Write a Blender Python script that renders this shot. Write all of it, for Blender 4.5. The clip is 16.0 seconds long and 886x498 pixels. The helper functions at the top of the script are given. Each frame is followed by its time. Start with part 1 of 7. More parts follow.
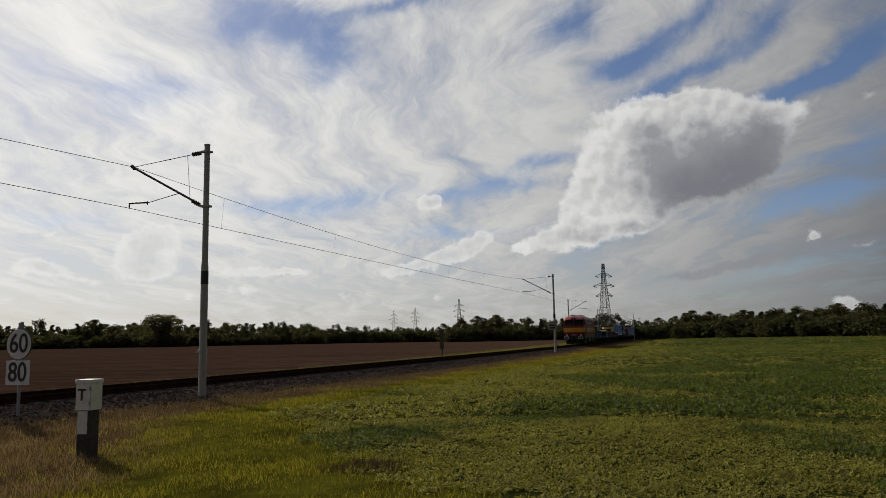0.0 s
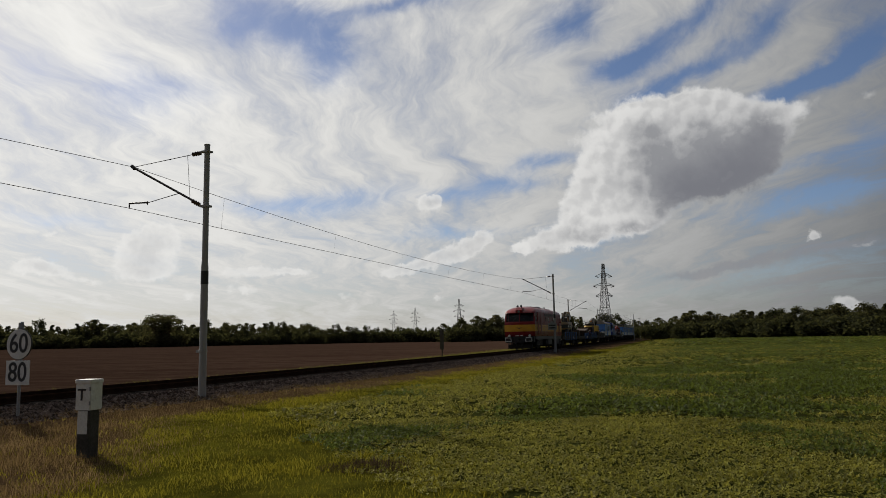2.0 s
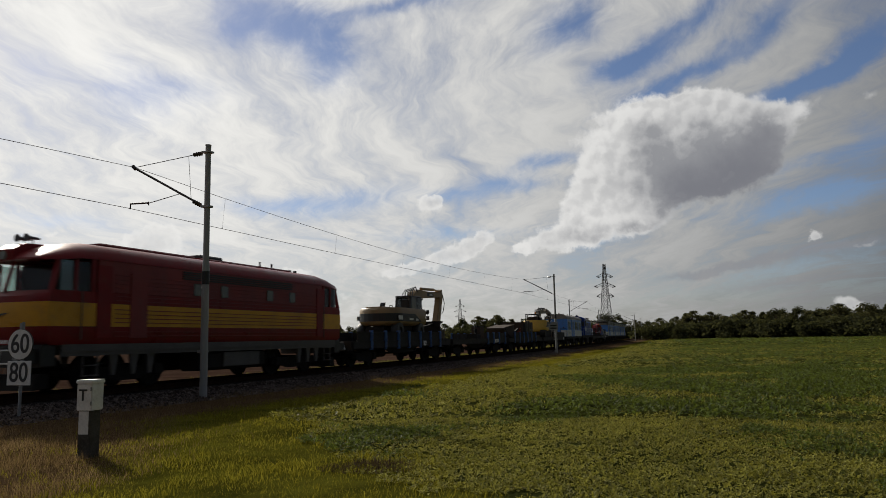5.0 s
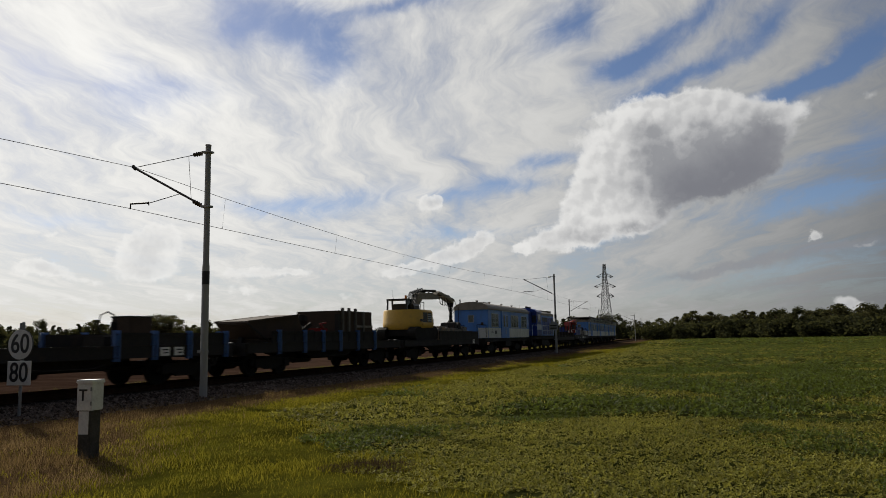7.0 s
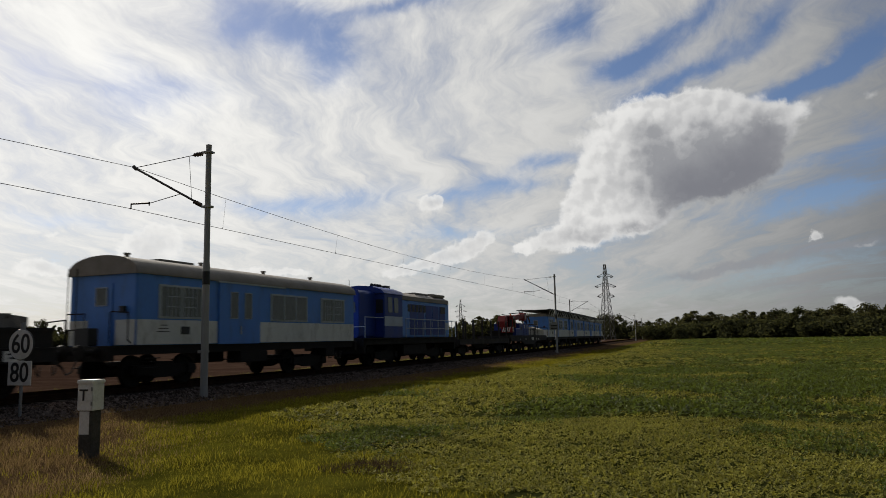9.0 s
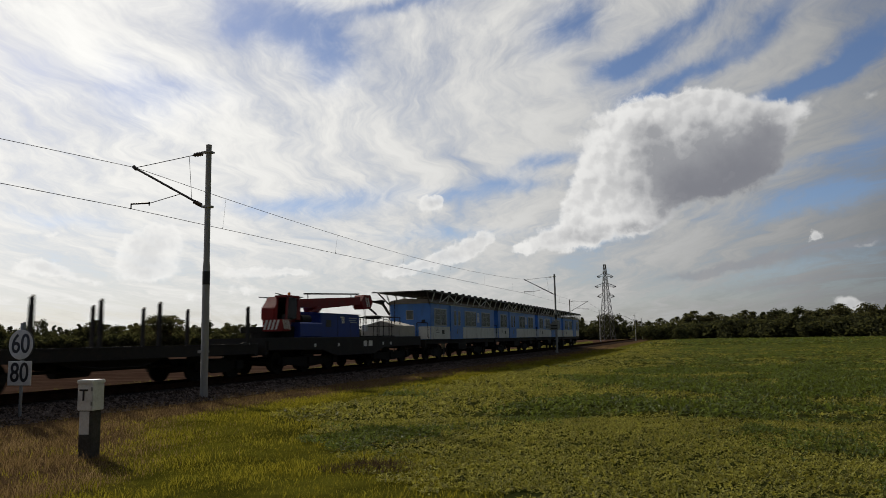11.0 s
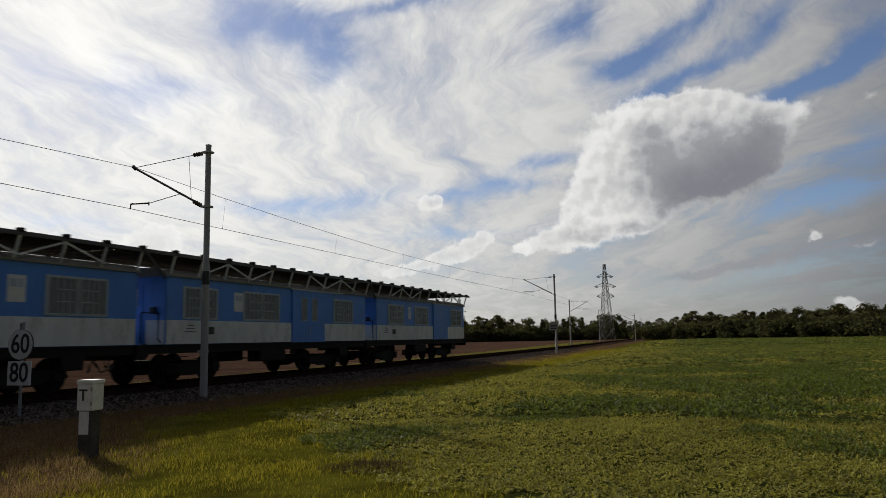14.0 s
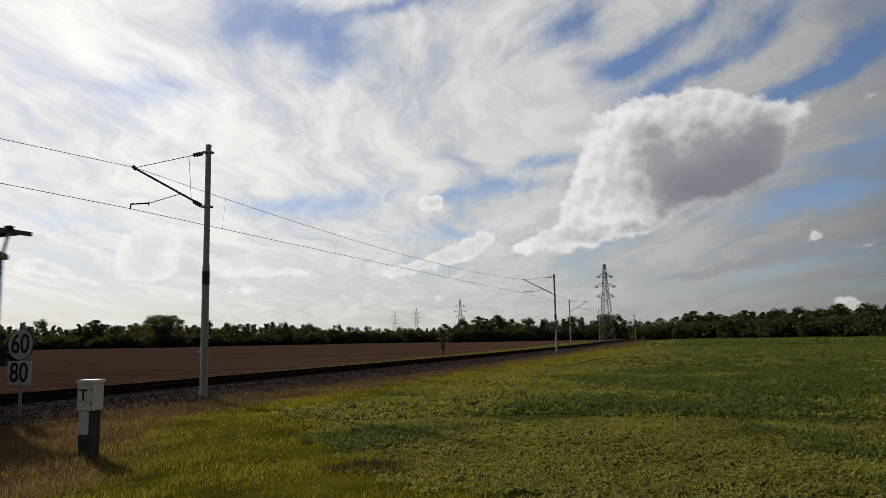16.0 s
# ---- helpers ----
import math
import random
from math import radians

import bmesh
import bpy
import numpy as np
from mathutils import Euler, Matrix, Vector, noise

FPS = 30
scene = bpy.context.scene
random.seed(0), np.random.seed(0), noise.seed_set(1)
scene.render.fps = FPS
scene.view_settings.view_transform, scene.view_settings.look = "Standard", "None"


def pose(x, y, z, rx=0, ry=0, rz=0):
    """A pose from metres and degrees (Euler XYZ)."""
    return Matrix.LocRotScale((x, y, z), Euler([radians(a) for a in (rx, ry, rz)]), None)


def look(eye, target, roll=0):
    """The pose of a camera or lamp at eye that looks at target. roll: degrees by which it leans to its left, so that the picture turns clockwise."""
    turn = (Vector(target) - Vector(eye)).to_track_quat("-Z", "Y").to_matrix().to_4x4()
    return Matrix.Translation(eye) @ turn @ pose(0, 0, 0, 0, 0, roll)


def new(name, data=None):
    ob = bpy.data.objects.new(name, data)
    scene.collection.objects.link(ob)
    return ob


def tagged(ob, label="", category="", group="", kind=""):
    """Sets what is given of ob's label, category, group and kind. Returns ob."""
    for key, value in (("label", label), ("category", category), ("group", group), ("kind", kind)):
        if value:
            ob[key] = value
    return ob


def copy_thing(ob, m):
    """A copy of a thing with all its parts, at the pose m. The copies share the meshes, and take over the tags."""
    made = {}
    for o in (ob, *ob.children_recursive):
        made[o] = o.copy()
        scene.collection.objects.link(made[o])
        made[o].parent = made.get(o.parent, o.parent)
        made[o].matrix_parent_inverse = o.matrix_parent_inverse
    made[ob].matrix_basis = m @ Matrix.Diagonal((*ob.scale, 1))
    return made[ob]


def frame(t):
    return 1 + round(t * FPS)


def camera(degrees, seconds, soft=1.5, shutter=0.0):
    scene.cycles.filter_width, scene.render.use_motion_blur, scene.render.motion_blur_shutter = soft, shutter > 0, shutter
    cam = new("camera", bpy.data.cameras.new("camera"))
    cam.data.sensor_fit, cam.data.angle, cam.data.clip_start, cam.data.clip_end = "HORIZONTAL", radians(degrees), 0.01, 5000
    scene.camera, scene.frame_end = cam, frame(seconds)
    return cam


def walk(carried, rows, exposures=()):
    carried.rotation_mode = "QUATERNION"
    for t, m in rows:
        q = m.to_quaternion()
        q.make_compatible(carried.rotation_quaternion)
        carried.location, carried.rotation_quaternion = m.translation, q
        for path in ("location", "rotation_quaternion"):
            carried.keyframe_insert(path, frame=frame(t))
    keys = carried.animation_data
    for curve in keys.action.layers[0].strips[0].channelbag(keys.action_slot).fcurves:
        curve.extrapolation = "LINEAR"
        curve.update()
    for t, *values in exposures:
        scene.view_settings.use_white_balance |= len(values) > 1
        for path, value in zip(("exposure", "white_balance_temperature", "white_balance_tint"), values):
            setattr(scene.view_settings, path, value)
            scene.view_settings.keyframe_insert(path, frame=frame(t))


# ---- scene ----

# ---- the line of the track: rail top is z = 0, s runs away from the camera, lat towards it ----
EYE = 1.245
FOOT, HEAD, CURVE, STRAIGHT = 17.695, 0.3876, 0.000838, 105.0
RADIUS = 1.0 / CURVE
FOOT_X, FOOT_Y = -FOOT * math.cos(HEAD), FOOT * math.sin(HEAD)
CEN_X, CEN_Y = FOOT_X - RADIUS * math.cos(HEAD), FOOT_Y + RADIUS * math.sin(HEAD)
HEAD_END = HEAD - CURVE * STRAIGHT
END_X = FOOT_X + (math.cos(HEAD_END) - math.cos(HEAD)) * RADIUS
END_Y = FOOT_Y + (math.sin(HEAD) - math.sin(HEAD_END)) * RADIUS


def on_track(s, lat=0.0):
    """x, y and the heading at s along the track, lat metres to the camera's side."""
    c = min(s, STRAIGHT)
    a = HEAD - CURVE * c
    x = FOOT_X + (math.cos(a) - math.cos(HEAD)) * RADIUS + (s - c) * math.sin(a)
    y = FOOT_Y + (math.sin(HEAD) - math.sin(a)) * RADIUS + (s - c) * math.cos(a)
    return x + lat * math.cos(a), y - lat * math.sin(a), a


def lat_of(x, y):
    """How far a point of the ground lies from the track's middle, towards the camera."""
    ahead = (x - END_X) * math.sin(HEAD_END) + (y - END_Y) * math.cos(HEAD_END)
    if ahead > 0:
        return (x - END_X) * math.cos(HEAD_END) - (y - END_Y) * math.sin(HEAD_END)
    return math.hypot(x - CEN_X, y - CEN_Y) - RADIUS


def ease(a, b, x):
    t = min(1.0, max(0.0, (x - a) / (b - a)))
    return t * t * (3 - 2 * t)


def field_edge(y):
    return 7.4 + max(0.0, 17.0 - y) * 0.82


def grass_edge(y):
    return 5.0 + max(0.0, 17.0 - y) * 0.64


def ground_z(x, y):
    lat = lat_of(x, y)
    d = math.hypot(x, y)
    if lat > 0:
        z = -0.30 - 0.17 * ease(2.2, 5.0, lat)
        z += 0.05 * noise.noise((x * 0.35, y * 0.35, 3.0)) * ease(3.2, 5.0, lat) * ease(400, 60, d)
        z -= 0.2 * ease(60, 300, d)
    else:
        z = -0.30 - 0.35 * ease(2.6, 6.0, -lat) + 1.25 * ease(30, 420, -lat)
        z += 0.05 * noise.noise((x * 0.6, y * 0.6, 7.0)) * ease(5.0, 9.0, -lat) * ease(300, 40, d)
    return z


# ---- camera ----
cam = camera(62.97, 16.0, soft=0.8, shutter=0.2)
TILT, ROLL = 0.12307, -1.123


def aim(dx, dy):
    """The camera's pose, turned by small amounts from where it stands at the start."""
    yaw, tilt = -dx / 1280.0, TILT + dy / 1280.0
    return look((0, 0, EYE), (math.sin(yaw) * math.cos(tilt), math.cos(yaw) * math.cos(tilt), EYE + math.sin(tilt)), ROLL)


walk(cam, [(0.0, aim(0, 0)), (2.3, aim(0, 0)), (3.0, aim(0.4, 0.6)), (3.4, aim(2.2, 1.6)), (3.6, aim(2.8, 1.6)), (4.0, aim(1.6, 0.6)), (6.0, aim(1.8, 0.6)), (8.0, aim(1.8, 0.7)), (8.6, aim(2.6, 0.8)), (12.4, aim(2.6, 0.8)), (13.0, aim(2.0, 0.8)), (16.0, aim(2.0, 0.8))],
     exposures=[(0.0, -0.10), (4.0, -0.05), (8.0, 0.03), (12.0, 0.10), (16.0, 0.10)])

# ---- sky and sun ----
SUN_AZ, SUN_EL = -38.0, 30.5      # degrees right of the y axis, and above the horizon
sun_way = Vector((math.sin(radians(SUN_AZ)) * math.cos(radians(SUN_EL)), math.cos(radians(SUN_AZ)) * math.cos(radians(SUN_EL)), math.sin(radians(SUN_EL))))
sun = new("sun", bpy.data.lights.new("sun", "SUN"))
sun.data.energy, sun.data.angle, sun.data.color = 4.3, radians(0.6), (1.0, 0.93, 0.80)
sun.matrix_world = look(sun_way * 100, (0, 0, 0))


class Nodes:
    """Short calls for building a node tree."""

    def __init__(self, tree):
        self.tree = tree
        tree.nodes.clear()

    def add(self, kind):
        return self.tree.nodes.new(kind)

    def put(self, sock, value):
        if isinstance(value, bpy.types.NodeSocket):
            self.tree.links.new(value, sock)
        else:
            sock.default_value = value

    def math(self, op, a, b=0.0, c=0.0, clamp=False):
        n = self.add("ShaderNodeMath")
        n.operation, n.use_clamp = op, clamp
        for sock, v in zip(n.inputs, (a, b, c)):
            self.put(sock, v)
        return n.outputs[0]

    def vec(self, op, a, b=(0, 0, 0), out=0):
        n = self.add("ShaderNodeVectorMath")
        n.operation = op
        self.put(n.inputs[0], a)
        if op == "SCALE":
            self.put(n.inputs["Scale"], b)
        else:
            self.put(n.inputs[1], b)
        return n.outputs[out]

    def noise(self, vector, scale, detail=4.0, rough=0.55, out="Fac"):
        n = self.add("ShaderNodeTexNoise")
        if vector is not None:
            self.put(n.inputs["Vector"], vector)
        self.put(n.inputs["Scale"], scale)
        self.put(n.inputs["Detail"], detail)
        self.put(n.inputs["Roughness"], rough)
        return n.outputs[out]

    def smooth(self, x, a, b, lo=0.0, hi=1.0):
        n = self.add("ShaderNodeMapRange")
        n.interpolation_type = "SMOOTHSTEP"
        for sock, v in zip(n.inputs, (x, a, b, lo, hi)):
            self.put(sock, v)
        return n.outputs[0]

    def mix(self, fac, a, b, blend="MIX"):
        n = self.add("ShaderNodeMix")
        n.data_type, n.blend_type = "RGBA", blend
        self.put(n.inputs[0], fac)
        for sock, v in ((n.inputs[6], a), (n.inputs[7], b)):
            self.put(sock, (*v, 1.0) if isinstance(v, tuple) and len(v) == 3 else v)
        return n.outputs[2]

    def mapped(self, vector, loc=(0, 0, 0), rot=(0, 0, 0), scale=(1, 1, 1), kind="POINT"):
        n = self.add("ShaderNodeMapping")
        n.vector_type = kind
        for sock, v in zip(n.inputs, (vector, loc, rot, scale)):
            self.put(sock, v)
        return n.outputs[0]


# azimuth, height, half width, half height, turn, weight: all angles in degrees
HEAPS = [(17.8, 14.5, 4.05, 3.14, 0, 0.6), (21.4, 14.1, 3.96, 2.96, 0, 0.6), (15.3, 16.3, 1.94, 1.61, 0, 0.6), (12.4, 14.1, 1.84, 2.46, 15, 0.6), (19.2, 16.9, 3.6, 0.81, 0, 0.6), (24.4, 14.7, 1.84, 1.7, 10, 0.55), (14.2, 11.4, 3.26, 2.15, 0, 0.6),
         (18.8, 11.7, 4.24, 1.88, 8, 0.6), (22.7, 11.9, 2.27, 1.43, 12, 0.6), (10.7, 10.1, 1.76, 1.61, 20, 0.6), (13.0, 8.6, 2.62, 1.25, 0, 0.55), (8.4, 7.7, 1.86, 0.9, 8, 0.6), (11.0, 7.2, 2.42, 0.81, 4, 0.55), (6.2, 7.0, 0.89, 0.54, 0, 0.6),
         (15.8, 8.6, 1.81, 0.81, 5, 0.5), (26.4, 15.5, 1.45, 1.08, 20, 0.27), (28.4, 16.0, 2.36, 0.72, 10, 0.27), (31.7, 15.9, 1.37, 0.54, 20, 0.27)]
CORES = [(20.5, 13.1, 5.91, 3.11, 8, 0.9), (23.8, 11.9, 2.54, 2.11, 12, 0.8), (17.9, 11.0, 2.64, 1.7, 0, 0.7), (21.3, 10.5, 4.23, 1.3, 10, 0.7), (24.4, 14.4, 1.47, 1.25, 10, 0.45), (11.2, 7.6, 2.2, 0.58, 4, 0.55), (15.3, 8.2, 1.56, 0.4, 5, 0.5), (16.5, 14.8, 1.29, 1.57, 0, 0.4)]
PUFFS = [(-21.9, 8.0, 2.16, 0.99, 5, 0.7), (-22.6, 6.4, 2.15, 1.34, 0, 0.7), (-22.2, 5.3, 2.07, 0.81, 0, 0.5), (-30.2, 5.5, 2.32, 0.63, 5, 0.65), (-28.6, 5.2, 1.38, 0.45, 0, 0.5), (-15.1, 5.2, 2.38, 0.63, 5, 0.65), (-11.7, 5.4, 1.75, 0.4, 5, 0.5),
         (-15.5, 3.8, 1.94, 0.49, 0, 0.5), (-28.6, 7.8, 0.55, 0.31, 0, 0.5), (-1.2, 10.5, 1.25, 0.67, 8, 0.8), (-0.6, 10.8, 0.63, 0.45, 0, 0.4), (-19.4, 3.5, 0.85, 0.4, 0, 0.5), (-7.8, 3.4, 1.07, 0.4, 0, 0.5), (3.2, 7.8, 1.07, 0.63, 25, 0.75),
         (1.4, 7.0, 1.79, 0.81, 18, 0.7), (-1.1, 6.1, 2.02, 0.63, 12, 0.65), (-3.8, 5.4, 1.88, 0.54, 10, 0.65), (27.3, 6.7, 0.52, 0.58, 0, 0.75), (30.1, 5.9, 1.4, 0.31, 0, 0.45), (29.2, 1.7, 1.17, 0.63, 0, 0.65), (-0.7, 3.3, 0.99, 0.22, 0, 0.5),
         (-26.5, 4.7, 1.44, 0.31, 0, 0.5)]
BLUES = [(-23.6, 18.1, 3.08, 1.88, -15, 0.75), (-20.0, 18.5, 2.95, 1.25, 0, 0.5), (-14.1, 24.4, 3.69, 1.88, -20, 0.8), (-10.0, 23.9, 2.65, 1.79, -25, 0.7), (-8.9, 21.1, 1.77, 1.61, 0, 0.6), (-3.6, 25.7, 4.92, 0.63, 10, 0.75), (-17.1, 23.2, 1.93, 1.12, 0, 0.35),
         (10.4, 24.1, 2.64, 1.61, 35, 0.9), (15.1, 20.2, 3.03, 0.99, 15, 1.0), (18.0, 18.6, 3.83, 0.63, 15, 0.75), (19.5, 22.9, 5.49, 0.9, 25, 0.8), (24.3, 21.3, 4.49, 0.99, 25, 0.75), (30.4, 18.8, 3.48, 0.99, 30, 0.9), (27.4, 17.3, 5.96, 0.72, 15, 0.8),
         (8.4, 13.7, 2.66, 0.63, 8, 0.9), (5.4, 12.3, 2.68, 0.54, -5, 0.6), (27.5, 9.3, 4.37, 0.81, 5, 1.0), (31.3, 13.2, 1.91, 1.25, 10, 0.8), (1.7, 11.5, 4.03, 0.63, 5, 0.55), (0.8, 8.4, 4.93, 0.45, 0, 0.5), (-12.6, 10.4, 4.81, 0.72, 0, 0.5),
         (-7.8, 11.2, 4.44, 0.72, 5, 0.55), (-28.1, 8.8, 3.56, 0.54, 0, 0.4), (27.0, 11.8, 2.79, 0.63, 10, 0.6), (-30.3, 19.0, 2.32, 1.79, 0, 0.25), (25.0, 4.3, 6.5, 0.54, 4, 0.35), (19.9, 2.9, 6.32, 0.36, 0, 0.3)]
GREYS = [(23.2, 5.1, 5.35, 0.4, 9, 0.8), (29.1, 6.0, 2.74, 0.36, 3, 0.6), (20.0, 4.4, 2.95, 0.27, 8, 0.5), (25.7, 3.5, 6.06, 0.36, 3, 0.5), (16.1, 7.2, 1.72, 0.36, 5, 0.3), (28.4, 2.6, 4.33, 0.27, 0, 0.4)]


def build_sky():
    world = bpy.data.worlds.new("sky")
    world.use_nodes = True
    scene.world = world
    n = Nodes(world.node_tree)
    way = n.add("ShaderNodeTexCoord").outputs["Generated"]
    xyz = n.add("ShaderNodeSeparateXYZ")
    n.put(xyz.inputs[0], way)
    x, y, z = xyz.outputs
    air = n.add("ShaderNodeTexSky")
    air.sky_type, air.sun_disc, air.sun_elevation, air.sun_rotation = "NISHITA", False, radians(SUN_EL), radians(SUN_AZ)
    air.altitude, air.air_density, air.dust_density, air.ozone_density = 250.0, 1.0, 0.6, 1.5
    blue = n.vec("MULTIPLY", n.vec("SCALE", air.outputs[0], 0.068), (0.90, 0.93, 1.08))

    # angles of the view, pushed about by noise so that no outline stays round
    az = n.math("MULTIPLY", n.math("ARCTAN2", x, y), 57.2958)
    el = n.math("MULTIPLY", n.math("ARCSINE", z), 57.2958)
    flat = n.add("ShaderNodeCombineXYZ")
    n.put(flat.inputs[0], az)
    n.put(flat.inputs[1], el)
    flat = flat.outputs[0]
    push = n.vec("SUBTRACT", n.noise(way, 13.0, 6.0, 0.62, "Color"), (0.5, 0.5, 0.5))
    fine = n.vec("SUBTRACT", n.noise(way, 60.0, 4.0, 0.6, "Color"), (0.5, 0.5, 0.5))
    soft_at = n.vec("ADD", flat, n.vec("MULTIPLY", push, (5.0, 3.0, 0)))

    def heaped(at, rows):
        total = 0.0
        for a, e, wa, we, turn, weight in rows:
            v = n.mapped(at, (a, e, 0), (0, 0, radians(turn)), (wa, we, 1.0), "TEXTURE")
            v = n.vec("MULTIPLY", v, (1, 1, 0))
            d = n.vec("DOT_PRODUCT", v, v, 1)
            total = n.math("MULTIPLY_ADD", n.math("POWER", 0.42, d), weight, total)
        return total

    # high thin cloud: streaks on a plane overhead, running away from the camera
    lift = n.math("ADD", n.math("MAXIMUM", z, 0.0), 0.10)
    plane = n.add("ShaderNodeCombineXYZ")
    n.put(plane.inputs[0], n.math("DIVIDE", x, lift))
    n.put(plane.inputs[1], n.math("DIVIDE", y, lift))
    plane = n.vec("ADD", plane.outputs[0], n.vec("SCALE", n.vec("SUBTRACT", n.noise(plane.outputs[0], 0.7, 4.0, 0.55, "Color"), (0.5, 0.5, 0.5)), 1.1))
    streak = n.noise(n.mapped(plane, (0.3, 0.9, 0), (0, 0, radians(-8)), (1.5, 0.42, 1)), 1.3, 10.0, 0.64)
    wisps = n.noise(n.mapped(plane, (4, 2, 0), (0, 0, radians(-24)), (3.4, 0.7, 1)), 1.6, 9.0, 0.66)
    veil = n.math("ADD", n.math("MULTIPLY_ADD", n.math("SUBTRACT", streak, 0.5), 1.6, 0.86), n.math("MULTIPLY", n.math("SUBTRACT", wisps, 0.5), 1.3))
    gaps = heaped(soft_at, BLUES)
    heap_at = n.vec("ADD", n.vec("ADD", n.vec("ADD", flat, n.vec("SCALE", gaps, 0.05)), n.vec("MULTIPLY", push, (1.9, 1.6, 0))), n.vec("MULTIPLY", fine, (1.1, 1.0, 0)))
    cover = n.smooth(n.math("SUBTRACT", veil, n.math("MULTIPLY", gaps, 0.80)), -0.05, 1.08)
    low = n.smooth(el, 8.0, 0.0)
    cover = n.math("MAXIMUM", cover, n.math("MULTIPLY", low, 0.93), clamp=True)

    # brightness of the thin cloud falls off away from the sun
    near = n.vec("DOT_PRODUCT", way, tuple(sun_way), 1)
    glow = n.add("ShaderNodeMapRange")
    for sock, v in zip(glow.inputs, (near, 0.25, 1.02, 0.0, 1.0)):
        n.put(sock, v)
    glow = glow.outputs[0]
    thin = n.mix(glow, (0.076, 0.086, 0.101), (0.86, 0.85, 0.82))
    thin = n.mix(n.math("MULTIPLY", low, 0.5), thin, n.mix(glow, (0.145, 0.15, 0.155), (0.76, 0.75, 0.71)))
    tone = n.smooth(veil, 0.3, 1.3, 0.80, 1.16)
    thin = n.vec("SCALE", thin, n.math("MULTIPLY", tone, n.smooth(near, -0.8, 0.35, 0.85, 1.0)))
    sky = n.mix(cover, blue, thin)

    # low grey bars of distant cloud
    bars = n.smooth(heaped(heap_at, GREYS), 0.1, 0.8)
    sky = n.mix(n.math("MULTIPLY", bars, 0.55), sky, (0.25, 0.255, 0.28))

    # heaped clouds, lit from behind and above: white cauliflower edges towards the sun, flat grey shaded bodies
    def lumps(shift, scale):
        spot = n.vec("ADD", way, shift)
        cell = n.add("ShaderNodeTexVoronoi")
        for key, v in (("Vector", n.vec("ADD", spot, n.vec("SCALE", fine, 0.010))), ("Scale", scale), ("Detail", 1.0), ("Roughness", 0.5)):
            n.put(cell.inputs[key], v)
        puff = n.noise(spot, 26.0, 5.0, 0.62)
        return n.math("ADD", n.math("MULTIPLY_ADD", cell.outputs["Distance"], -0.30, 0.12), n.math("MULTIPLY", n.math("SUBTRACT", puff, 0.5), 0.55))
    lit = n.mix(glow, (0.60, 0.60, 0.60), (0.92, 0.91, 0.88))
    for rows, edge, scale in ((PUFFS, 0.30, 60.0), (HEAPS, 0.34, 42.0)):
        relief = lumps((0, 0, 0), scale)
        thick = n.math("ADD", heaped(heap_at, rows), n.math("MULTIPLY", relief, 0.75))
        mask = n.smooth(thick, edge - 0.09, edge + 0.20)
        face = n.smooth(n.math("SUBTRACT", relief, lumps((-0.007, 0, 0.009), scale)), -0.16, 0.16)
        if rows is PUFFS:
            shade = n.math("MULTIPLY", n.smooth(thick, edge + 0.10, edge + 0.75), 0.55)
            dark = n.mix(glow, (0.36, 0.365, 0.38), (0.62, 0.62, 0.62))
            mask = n.math("MULTIPLY", mask, 0.75)
        else:
            core = n.math("ADD", heaped(n.vec("ADD", heap_at, n.vec("MULTIPLY", push, (1.5, 1.5, 0))), CORES), n.math("MULTIPLY", relief, 0.35))
            shade = n.smooth(core, -0.12, 1.15)
            dark = n.mix(n.smooth(core, 0.4, 1.7), (0.33, 0.335, 0.35), (0.195, 0.20, 0.225))
        soft = n.math("MULTIPLY_ADD", face, -0.38, 0.36)
        shade = n.math("ADD", shade, n.math("MULTIPLY", soft, n.smooth(thick, edge, edge + 0.3)), clamp=True)
        sky = n.mix(mask, sky, n.mix(shade, lit, dark))
    # the ground's side of the sphere
    sky = n.mix(n.smooth(z, 0.0, -0.03), sky, (0.10, 0.09, 0.06))
    back = n.add("ShaderNodeBackground")
    n.put(back.inputs[0], sky)
    n.put(n.add("ShaderNodeOutputWorld").inputs[0], back.outputs[0])


build_sky()

